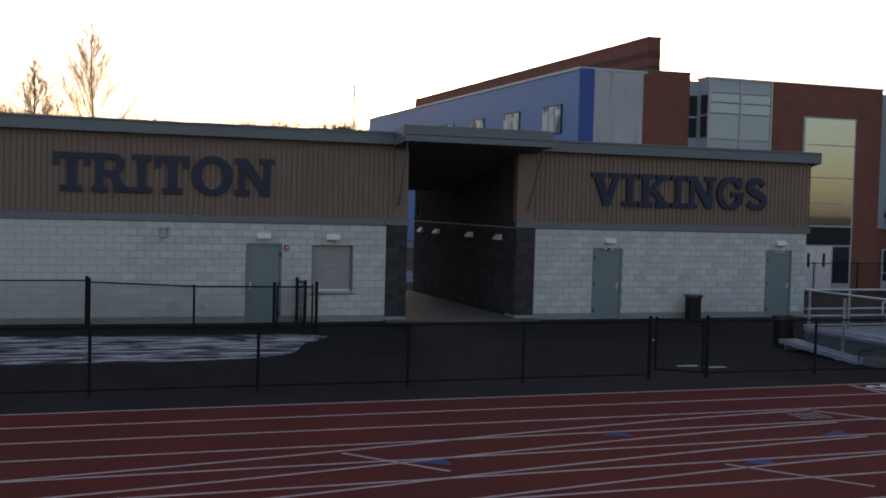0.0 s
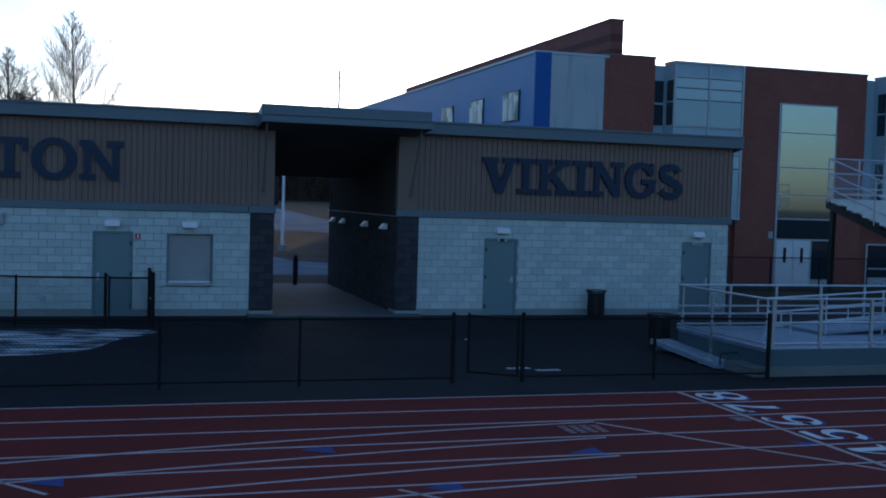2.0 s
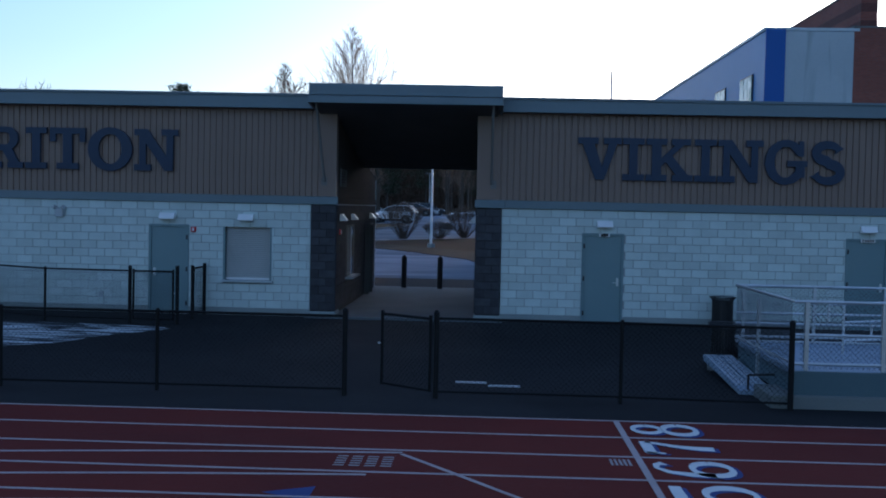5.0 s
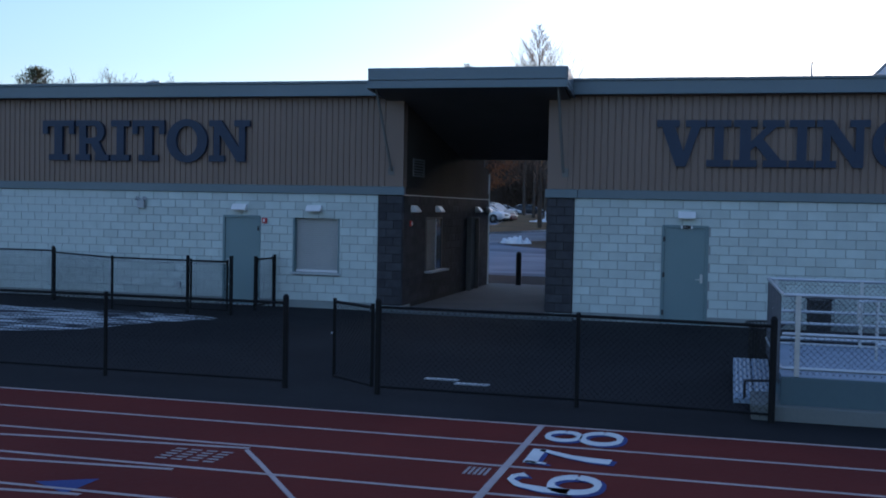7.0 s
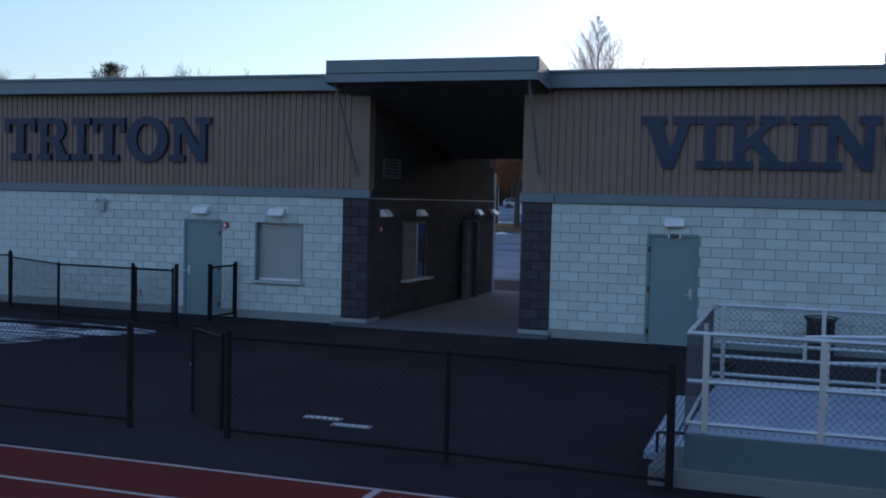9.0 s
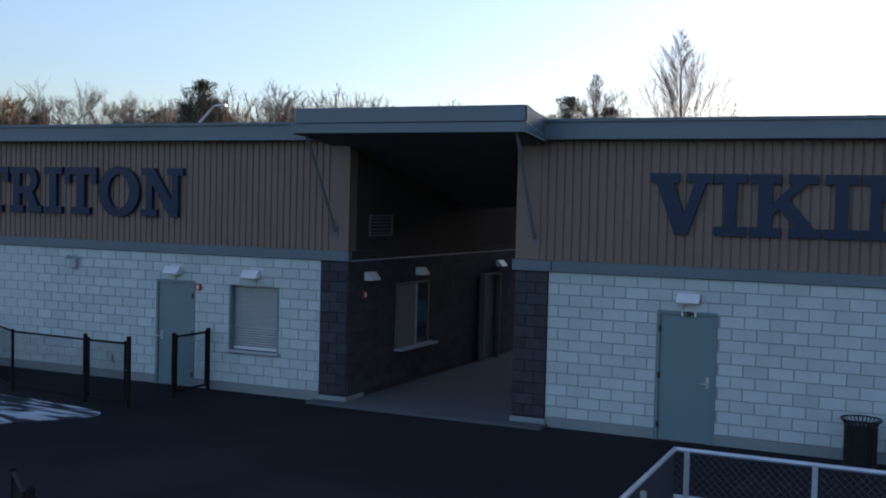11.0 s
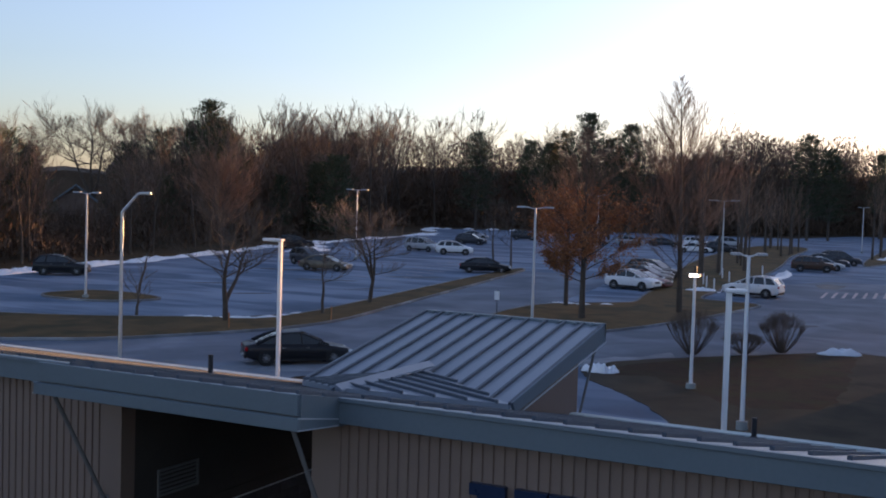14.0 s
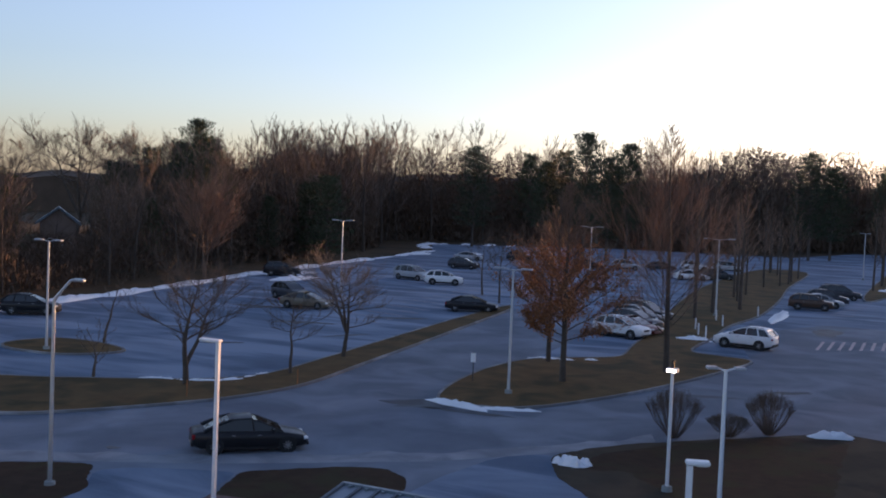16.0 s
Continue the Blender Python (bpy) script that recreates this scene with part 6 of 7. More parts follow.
for x, y, rx, ry, h, t in ((-3.5, 73.1, 2.2, 0.45, 0.26, -14), (-0.7, 73.6, 1.9, 0.24, 0.15, 24), (6.2, 64.7, 0.55, 0.42, 0.30, 20), (15.0, 76.9, 1.3, 0.5, 0.3, 20), (-20.2, 69.6, 1.9, 0.36, 0.15, 12), (-18.3, 70.3, 1.7, 0.42, 0.16, 34), (-17.1, 71.7, 1.5, 0.42, 0.15, 62), (-16.9, 73.8, 1.9, 0.34, 0.14, 88),
                           (-4.6, 91.0, 2.0, 0.6, 0.16, 14), (-2.6, 92.0, 1.0, 0.7, 0.14, 20), (2.4, 112, 0.9, 3.0, 0.3, -6), (3.3, 130, 0.6, 6.5, 0.35, 3), (0.6, 107.6, 1.6, 0.8, 0.3, 20)):
    snow_heap(x, y, rx, ry, h, t, "heap of old shovelled snow beside kerb")
clod = random.Random(8)
for _ in range(22):
    x, y, s = 6.2 + clod.gauss(0, 0.45), 64.7 + clod.gauss(0, 0.32), clod.uniform(0.12, 0.26)
    snow_heap(x, y, s, s * clod.uniform(0.7, 1.0), s * clod.uniform(0.9, 1.6), clod.uniform(0, 180), "broken lump of shovelled snow", 0.9)
# ploughed bank along the far edge of the car park
edge = [(-53.2, 84), (-53.3, 87), (-54.2, 94), (-55.4, 107), (-59.6, 130), (-66, 160.7), (-76, 207), (-92, 238), (-76, 256)]
for i, (x, y) in enumerate(smooth_line(edge, 5)):
    if i % 9 != 4:
        snow_heap(x, y, 0.8 + (i % 3) * 0.25, 3.0 + (i % 4), 0.12 + 0.07 * (i % 3), 8 + 2 * (i % 5), "ploughed snow bank at car park edge")
for x, y in ((-57, 134), (-52, 128), (-72, 196), (-66, 205), (9.5, 200), (10.5, 220), (9.0, 180)):
    snow_heap(x, y, 1.3, 4.0, 0.35, -12, "ploughed snow bank at car park edge")

# dark meltwater patches on the frosted asphalt
def wet_patch(x, y, rx, ry, turn):
    ang = radians(turn)
    line = []
    for i in range(28):
        a = 2 * math.pi * i / 28
        w = 1 + 0.45 * noise.noise(Vector((math.cos(a) * 1.6 + x, math.sin(a) * 1.6 + y, 1.0))) + 0.25 * noise.noise(Vector((math.cos(a) * 5 + x, math.sin(a) * 5 + y, 4.0)))
        u, v = rx * w * math.cos(a), ry * w * math.sin(a)
        line.append((x + u * math.cos(ang) - v * math.sin(ang), y + u * math.sin(ang) + v * math.cos(ang)))
    tagged(sheet("wet_patch", line, 0.003, M["wet"]), "dark wet patch of melted frost on asphalt", "wet patch", kind="structure")


for x, y, rx, ry, t in ((-5.4, 72.2, 2.1, 1.1, 15), (-2.4, 71.9, 2.4, 0.4, 5), (-29, 96, 3.0, 0.7, 20), (-24, 104, 2.6, 0.6, 30), (-38, 103, 3.4, 0.8, 10), (-34, 88, 2.2, 0.5, 25), (-27, 83, 1.8, 0.4, 35), (-44, 116, 3.0, 0.9, 15), (7.5, 84, 1.6, 0.35, 20), (11, 88, 1.5, 0.5, 40), (9, 120, 1.2, 2.8, 5), (-22, 92, 2.0, 0.35, 60)):
    wet_patch(x, y, rx, ry, t)

# painted markings
marks = thing("crosswalk", "worn white crosswalk bars on asphalt", "marking", kind="structure")
for k in range(9):
    x = 9.8 + 0.74 * k
    strip("bar", [(x, 108.6 + 0.5 * k), (x - 0.25, 114.0 + 0.45 * k)], 0.24, -0.004, 0.006, M["laneline"], marks)
stalls = thing("stall_lines", "faded parking stall lines on frosted asphalt", "marking", kind="structure")
for k in range(13):
    strip("stall_line", [(-24 - 0.25 * k, 100 + 2.75 * k), (-29.2 - 0.25 * k, 101.5 + 2.75 * k)], 0.12, -0.004, 0.006, M["fadedline"], stalls)
for k in range(10):
    strip("stall_line", [(4.0, 136 + 2.75 * k), (9.2, 137 + 2.75 * k)], 0.12, -0.004, 0.006, M["fadedline"], stalls)
cov = thing("manhole_cover", "round iron manhole cover set in asphalt", "manhole", -11.6, 56.4, land(-11.6, 56.4) - 0.006)
part("cover", tubes(((0, 0, -0.03), (0, 0, 0.006), 0.34, 0.34), n=20), M["black"], cov)


fp = thing("flagpole", "slim grey metal flagpole with ball top", "flagpole", 22.78, 85.1, land(22.78, 85.1))
part("pole", tubes(((0, 0, -0.05), (0, 0, 12.1), 0.10, 0.085), n=10), M["lamppole"], fp)
part("ball", tubes(((0, 0, 12.1), (0, 0, 12.18), 0.03, 0.075), ((0, 0, 12.18), (0, 0, 12.26), 0.075, 0.03), n=10), M["soffit"], fp)
part("base", tubes(((0, 0, -0.05), (0, 0, 0.12), 0.22, 0.16), n=14), M["concrete"], fp)

# ---- lamp posts ----
def lamp_base(t, conc=0.3):
    part("footing", tubes(((0, 0, -0.1), (0, 0, conc * 0.75), 0.22, 0.2), n=14), M["concrete"], t)


def lamp_T(x, y, top, turn, span=1.1, material="lamppole"):
    z = land(x, y) + 0.08
    t = thing("lamp_post", "galvanised lamp post with two flat heads", "lamp post", x, y, z, turn, "lamp posts")
    h = top - z
    lamp_base(t)
    part("pole", tubes(((0, 0, 0.25), (0, 0, h - 0.05), 0.085, 0.06), n=10), M[material], t)
    for s in (-1, 1):
        a = part("arm", tubes(((0, 0, h - 0.1), (0.5 * span * s, 0, h), 0.03, 0.028), n=6), M[material], t)
        part("head", boxes((min(0.45 * s * span, span * s), max(0.45 * s * span, span * s), -0.14, 0.14, h - 0.05, h + 0.05), bevel=0.02), M["grey"], a)
    return t


def lamp_arm(x, y, top, turn, label, lit=False, reach=0.75):
    z = land(x, y) + 0.08
    t = thing("lamp_post", label, "lamp post", x, y, z, turn, "lamp posts")
    h = top - z
    lamp_base(t, 0.12)
    part("pole", boxes((-0.065, 0.065, -0.065, 0.065, 0.1, h), bevel=0.01), M["white"], t)
    hd = part("head", boxes((-0.1, reach, -0.13, 0.13, h - 0.02, h + 0.08), bevel=0.03), M["white"], t)
    part("lens", boxes((0.12, reach - 0.05, -0.1, 0.1, h - 0.035, h - 0.022)), M["lamplit" if lit else "lens"], hd)
    return t


lamp_T(-33.35, 72.97, 7.96, 5)
lamp_T(-2.35, 77.44, 7.9, 8)
lamp_T(-40.07, 119.4, 9.04, 12, 1.25)
lamp_T(-18.6, 137.0, 9.3, 8, 1.25)
lamp_T(-1.9, 125.7, 8.95, 20, 1.5)
lamp_T(14.24, 56.17, 6.59, 25, 0.62, "white")
lamp_T(3.0, 205.0, 9.0, 0, 0.8)
lamp_arm(-1.55, 50.55, 6.48, 180, "white square lamp post with one flat head")
lamp_arm(16.1, 44.4, 6.12, 20, "white square lamp post with one flat head", False, 0.42)
L1 = thing("lamp_post", "white lamp post with one lit floodlight head", "lamp post", 10.74, 62.95, land(10.7, 62.9) + 0.08, 0, "lamp posts")
lamp_base(L1, 0.2)
part("pole", tubes(((0, 0, 0.1), (0, 0, 4.65), 0.075, 0.06), n=10), M["white"], L1)
hd = part("head", boxes((-0.22, 0.22, -0.2, 0.16, 4.62, 4.78), bevel=0.02), M["white"], L1)
part("lens", boxes((-0.18, 0.18, -0.22, -0.201, 4.64, 4.76)), M["lamplit"], hd, "glowing warm lens")
part("bracket", boxes((-0.05, 0.05, 0.0, 0.1, 4.78, 5.1)), M["black"], L1)
# bent street lamp
cb = thing("street_lamp", "galvanised street lamp with upswept bent arm", "lamp post", -9.5, 50.85, land(-9.5, 50.85) + 0.03, 10, "lamp posts")
lamp_base(cb, 0.16)
part("pole", tubes(((0, 0, 0.1), (0, 0, 6.95), 0.085, 0.062), n=12), M["galv"], cb)
part("arm", tubes(((0, 0, 6.90), (0.05, 0, 7.02), 0.075, 0.065), ((0.05, 0, 7.02), (0.70, 0, 7.72), 0.065, 0.05), ((0.70, 0, 7.72), (0.9, 0, 7.76), 0.05, 0.045), n=8), M["galv"], cb)
part("head", boxes((0.85, 1.3, -0.11, 0.11, 7.69, 7.81), bevel=0.035), M["galv"], cb)
sgn = thing("road_sign", "small white road sign on thin black post", "sign", -5.6, 79.6, land(-5.6, 79.6) + 0.1)
part("post", tubes(((0, 0, 0), (0, 0, 1.75), 0.03, 0.03)), M["black"], sgn)
part("panel", boxes((-0.16, 0.16, -0.05, -0.03, 1.15, 1.7)), M["white"], sgn)
for x, y in ((-13.3, 72.6), (-16.0, 66.3)):
    mk = thing("marker_stake", "short pale wooden marker stake in grass", "stake", x, y, land(x, y) + 0.1, group="marker stakes")
    part("stake", boxes((-0.03, 0.03, -0.02, 0.02, 0, 0.85)), M["oakleaf"], mk)
for k, (x, y) in enumerate(((1.2, 108.9), (0.2, 110.5), (-0.9, 114), (0.5, 118), (-1.0, 122), (1.6, 128))):
    mk = thing("marker_stake", "short white marker post in grass strip", "stake", x, y, land(x, y) + 0.1, group="marker stakes")
    part("stake", boxes((-0.05, 0.05, -0.05, 0.05, 0, 0.95)), M["white"], mk)


# ---- cars ----
def wheel(parent, x, y, r):
    s = 1 if y > 0 else -1
    bm = bmesh.new()
    n = 20
    prof = [(r * 0.66, 0.0), (r * 0.95, 0.0), (r, 0.03), (r, 0.17), (r * 0.95, 0.2), (r * 0.6, 0.2)]
    rings = [[bm.verts.new((x + q * math.cos(2 * math.pi * i / n), y - s * (0.2 - w) , r + q * math.sin(2 * math.pi * i / n))) for i in range(n)] for q, w in [(a, 0.2 - b) for a, b in prof]]
    for a, b in zip(rings, rings[1:]):
        for i in range(n):
            bm.faces.new((a[i], a[(i + 1) % n], b[(i + 1) % n], b[i]))
    w = part("wheel", bm, M["tyre"], parent, "black rubber tyre")
    bm = bmesh.new()
    tube(bm, (x, y - s * 0.035, r), (x, y - s * 0.05, r), r * 0.68, r * 0.66, n=18)
    for i in range(9):
        a = 2 * math.pi * i / 9
        tube(bm, (x, y - s * 0.016, r), (x + r * 0.6 * math.cos(a), y - s * 0.016, r + r * 0.6 * math.sin(a)), 0.026, 0.02, n=4)
    part("rim", bm, M["rim"], w, "silver alloy rim")


def car(kind, colour, x, y, heading, label):
    """A car standing on the ground; its nose points along the heading."""
    z = land(x, y) - 0.006
    c = thing("car", label, "car", x, y, z, heading, "parked cars")
    P = CAR[colour]
    # length, half width, belt height, roof height, wheel radius, cabin stations
    spec = {"sedan": (4.95, 0.92, 0.93, 1.46, 0.33), "suv": (4.55, 0.93, 1.10, 1.66, 0.37), "van": (5.0, 0.97, 1.08, 1.75, 0.34)}[kind]
    L, W, belt, roof, wr = spec
    h = L / 2
    fx, rx = h - 0.92, -h + 0.95
    # lower body: stations along the length
    if kind == "sedan":
        hood, deck = belt - 0.09, belt + 0.02
        prof = [(-h, 0.42, deck - 0.22, 0.78), (-h + 0.05, 0.34, deck - 0.06, 0.86), (-h + 0.35, 0.24, deck, 0.96), (-h + 1.05, 0.2, deck, 1.0), (0, 0.19, belt, 1.0), (h - 1.55, 0.2, belt - 0.01, 1.0), (h - 0.9, 0.2, hood, 0.985), (h - 0.3, 0.24, hood - 0.1, 0.93), (h - 0.06, 0.28, hood - 0.22, 0.84), (h, 0.36, hood - 0.36, 0.76)]
        cab = [(-h + 0.50, deck - 0.01), (-h + 1.12, roof - 0.22), (-h + 1.7, roof - 0.05), (-h + 2.5, roof), (h - 2.55, roof - 0.04), (h - 2.05, roof - 0.15), (h - 1.12, belt - 0.03)]
    else:
        hood = belt - 0.08
        prof = [(-h, 0.45, belt - 0.1, 0.84), (-h + 0.05, 0.36, belt, 0.92), (-h + 0.4, 0.27, belt, 0.985), (0, 0.25, belt, 1.0), (h - 1.5, 0.25, belt - 0.01, 1.0), (h - 0.9, 0.25, hood, 0.985), (h - 0.3, 0.28, hood - 0.09, 0.94), (h - 0.06, 0.32, hood - 0.22, 0.87), (h, 0.4, hood - 0.36, 0.8)]
        cab = [(-h + 0.10, belt - 0.01), (-h + 0.40, roof - 0.26), (-h + 0.62, roof - 0.07), (-h + 1.4, roof), (h - 2.45, roof - 0.03), (h - 2.0, roof - 0.13), (h - 1.08, belt - 0.03)]
    bm = bmesh.new()
    rings = []
    for px, zb, zt, wf in prof:
        w = W * wf
        zm = zb + (zt - zb) * 0.62
        pts = [(-w * 0.86, zb), (-w * 0.97, zb + 0.1), (-w, zm), (-w * 0.95, zt - 0.03), (-w * 0.84, zt), (0, zt + 0.025), (w * 0.84, zt), (w * 0.95, zt - 0.03), (w, zm), (w * 0.97, zb + 0.1), (w * 0.86, zb)]
        rings.append([bm.verts.new((px, a, b)) for a, b in pts])
    for a, b in zip(rings, rings[1:]):
        n = len(a)
        for i in range(n):
            bm.faces.new((a[i], a[(i + 1) % n], b[(i + 1) % n], b[i]))
    bm.faces.new(rings[0])
    bm.faces.new(rings[-1][::-1])
    bmesh.ops.recalc_face_normals(bm, faces=bm.faces[:])
    body = part("body", bm, P, c, "", True)
    # glasshouse
    def half_width(zt):
        return W * (0.86 - 0.16 * min(max((zt - belt) / (roof - belt), 0), 1))

    dense = smooth_line(cab, 4)
    bm = bmesh.new()
    left, right, base_l, base_r = [], [], [], []
    for px, zt in dense:
        w = half_width(zt)
        left.append(bm.verts.new((px, w, zt)))
        right.append(bm.verts.new((px, -w, zt)))
        base_l.append(bm.verts.new((px, W * 0.86, belt - 0.03)))
        base_r.append(bm.verts.new((px, -W * 0.86, belt - 0.03)))
    for i in range(len(dense) - 1):
        bm.faces.new((left[i], left[i + 1], right[i + 1], right[i]))
        bm.faces.new((base_l[i], base_l[i + 1], left[i + 1], left[i]))
        bm.faces.new((base_r[i + 1], base_r[i], right[i], right[i + 1]))
    bmesh.ops.recalc_face_normals(bm, faces=bm.faces[:])
    part("glasshouse", bm, M["carglass"], c, "dark tinted car windows")
    bm = bmesh.new()
    wt = W * 0.705
    top = [(px, pz + 0.014) for px, pz in dense if cab[2][0] - 0.2 < px < cab[4][0] + 0.15]
    top = [(top[0][0], top[0][1] - 0.03)] + top[1:-1] + [(top[-1][0], top[-1][1] - 0.03)]
    up = [[bm.verts.new((px, s * wt, pz)) for s in (-1, -0.7, 0, 0.7, 1)] for px, pz in top]
    for r_ in up:
        r_[2].co.z += 0.055
        r_[1].co.z += 0.036
        r_[3].co.z += 0.036
    for a, b in zip(up, up[1:]):
        for i in range(4):
            bm.faces.new((a[i], b[i], b[i + 1], a[i + 1]))
    part("roof", bm, P, c, "", True)
    at = lambda i, s: (cab[i][0], s * (half_width(cab[i][1]) + 0.006), cab[i][1])
    mid = (cab[3][0] + cab[4][0]) / 2 + (0.15 if kind == "sedan" else 0.3)
    for s in (-1, 1):
        part("front_pillar", tubes((at(6, s), at(5, s), 0.035, 0.03), (at(5, s), at(4, s), 0.03, 0.03), n=5), P, c)
        part("rear_pillar", tubes((at(0, s), at(1, s), 0.10, 0.075), (at(1, s), at(2, s), 0.075, 0.05), n=6), P, c)
        part("roof_rail", tubes((at(2, s), at(3, s), 0.03, 0.03), (at(3, s), at(4, s), 0.03, 0.03), n=5), P, c)
        part("middle_pillar", tubes(((mid, s * W * 0.862, belt - 0.02), (mid - 0.08, s * wt, roof - 0.02), 0.04, 0.035), n=5), P, c)
        if kind != "sedan":
            part("quarter_pillar", tubes(((-h + 1.05, s * W * 0.862, belt - 0.02), (-h + 1.2, s * wt, roof - 0.02), 0.07, 0.06), n=5), P, c)
    for wx in (rx, fx):
        for s in (-1, 1):
            bm = bmesh.new()
            tube(bm, (wx, s * (W - 0.02), wr), (wx, s * (W + 0.006), wr), wr * 1.17, wr * 1.15, n=20)
            part("wheel_arch", bm, M["tyre"], c)
            wheel(c, wx, s * (W + 0.02), wr)
    for s in (-1, 1):
        part("headlight", boxes((h - 0.22, h - 0.035, s * 0.74 - 0.14, s * 0.74 + 0.14, hood - 0.30, hood - 0.17), bevel=0.04), M["headlight"], c, "clear headlight")
        part("taillight", boxes((-h - 0.005, -h + 0.13, s * 0.70 - 0.13, s * 0.70 + 0.13, belt - 0.30, belt - 0.10), bevel=0.03), M["taillight"], c, "red tail light")
        m = part("mirror", boxes((h - 1.62, h - 1.48, s * (W + 0.09) - 0.09, s * (W + 0.09) + 0.09, belt + 0.0, belt + 0.13), bevel=0.03), P, c)
        for hx in (0.55, -0.55):
            part("door_handle", boxes((hx - 0.28, hx - 0.12, s * (W - 0.005) - 0.012, s * (W - 0.005) + 0.012, belt - 0.17, belt - 0.14)), M["rim"], c)
        part("sill", boxes((rx + 0.42, fx - 0.42, s * (W - 0.03) - 0.04, s * (W - 0.03) + 0.04, 0.2, 0.27 if kind == "sedan" else 0.40), bevel=0.01), M["tyre"], c)
    part("grille", boxes((h - 0.03, h + 0.008, -0.4, 0.4, hood - 0.38, hood - 0.22), bevel=0.01), M["black"], c)
    part("bumper", boxes((h - 0.12, h + 0.03, -W * 0.72, W * 0.72, 0.26, 0.42), bevel=0.03), P if kind == "sedan" else M["tyre"], c)
    part("bumper", boxes((-h - 0.03, -h + 0.12, -W * 0.76, W * 0.76, 0.30, 0.5), bevel=0.03), P if kind == "sedan" else M["tyre"], c)
    part("number_plate", boxes((-h - 0.036, -h - 0.028, -0.16, 0.16, 0.55 if kind != "sedan" else 0.36, 0.66 if kind != "sedan" else 0.46)), M["white"], c)
    if kind != "sedan":
        for s in (-1, 1):
            part("roof_rack", tubes(((-h + 0.75, s * W * 0.6, roof + 0.05), (h - 2.3, s * W * 0.6, roof + 0.03), 0.018, 0.018), n=5), M["black"], c)
    return c


car("sedan", "black", -6.7, 59.35, 44, "glossy black sedan standing on the drive")
car("suv", "white", 4.95, 106.0, 172, "white crossover parked nose to the grass strip")
car("suv", "white", -4.75, 105.6, -14, "white crossover parked beside the tree island")
car("suv", "dark", -5.2, 110.9, -14, "dark grey crossover in a row of parked cars")
car("sedan", "maroon", -4.7, 108.2, -14, "maroon sedan in a row of parked cars")
car("suv", "dark", -6.0, 114.4, -14, "dark grey crossover in a row of parked cars")
car("van", "black", -6.6, 118.0, -14, "black van in a row of parked cars")
car("sedan", "black", -21.7, 113.2, 22, "black sedan at the car park edge")
car("van", "silver", -42.6, 140.0, -12, "silver minivan in the car park")
car("suv", "white", -36.4, 136.3, 25, "white crossover in the car park")
car("suv", "dark", -48.2, 166.0, 12, "dark crossover near the snow bank")
car("suv", "dark", -39.8, 109.8, -22, "dark crossover in the car park")
car("sedan", "bronze", -34.6, 104.9, 8, "bronze sedan in the car park")
car("suv", "brown", 4.6, 140.8, 8, "brown crossover in a row along the drive")
car("suv", "dark", 5.0, 149.8, 8, "dark crossover in a row along the drive")
car("sedan", "silver", 4.9, 145.2, 8, "silver sedan in a row along the drive")
car("van", "dark", 5.2, 158.8, 8, "dark van in a row along the drive")
car("suv", "black", -48.6, 85.6, 35, "dark crossover at the wood's edge")
car("suv", "black", -56.0, 131.2, 35, "black crossover at the wood's edge")
for k, (x, y, kind, col) in enumerate(((-31, 190, "suv", "silver"), (-27, 196, "sedan", "dark"), (-22.5, 200, "suv", "white"), (-18, 204, "van", "silver"), (-36, 186, "sedan", "black"), (-52, 196, "suv", "dark"), (-58, 188, "sedan", "silver"), (-14, 180, "suv", "dark"), (-17, 176, "sedan", "white"))):
    car(kind, col, x, y, 20, "parked " + {"suv": "crossover", "sedan": "sedan", "van": "minivan"}[kind] + " far across the car park")


# ---- trees ----
def grow_tree(seed, height, spread, trunk_r, clear=0.25, limbs=16, subs=7, twigs=6, up=0.55, twig_r=0.010, forks=1, heavy=0.30, cone=False, lean_mesh=False, wild=0.9, crook=0.06):
    """Lists of vertices and faces of a bare tree: stem with limbs, and twigs."""
    rnd = random.Random(seed)
    wood, fine = ([], []), ([], [])

    def bar(dst, pts, r0, r1, n):
        vs, fs = dst
        k = len(vs)
        m = len(pts)
        for i, p in enumerate(pts):
            d = (pts[min(i + 1, m - 1)] - pts[max(i - 1, 0)]).normalized()
            a = d.orthogonal().normalized()
            b = d.cross(a)
            r = r0 + (r1 - r0) * i / (m - 1)
            for j in range(n):
                t = 2 * math.pi * j / n
                vs.append(tuple(p + (a * math.cos(t) + b * math.sin(t)) * r))
        for i in range(m - 1):
            for j in range(n):
                j2 = (j + 1) % n
                fs.append((k + i * n + j, k + i * n + j2, k + (i + 1) * n + j2, k + (i + 1) * n + j))

    def wander(p, d, length, segs, wob, lift):
        pts = [p.copy()]
        d = d.normalized()
        for _ in range(segs):
            d = (d + Vector((rnd.uniform(-wob, wob), rnd.uniform(-wob, wob), rnd.uniform(-wob, wob) * 0.6 + lift))).normalized()
            pts.append(pts[-1] + d * length / segs)
        return pts

    stems = []
    for f in range(forks):
        lean = (0.01 if cone else 0.04) if forks == 1 else (0.15 if f == 0 else 0.6)
        a = 2.1 * f + rnd.uniform(0, 0.8)
        d0 = Vector((math.cos(a) * lean, math.sin(a) * lean, 1))
        base = Vector((0, 0, -0.3)) if f == 0 else stems[0][max(int(9 * clear * 0.75 + 0.5), 1)]
        stems.append(wander(base, d0, height * (1 if f == 0 else 0.75), 9, (0.02 if cone else crook) if forks == 1 else 0.15, 0.04))
        bar(wood, stems[-1], trunk_r * (1 if f == 0 else 0.7), trunk_r * 0.05, 7)
    for stem in stems:
        for i in range(limbs):
            t = clear + (1 - clear) * (i + rnd.random() * 0.8) / limbs
            t = min(t, 0.97)
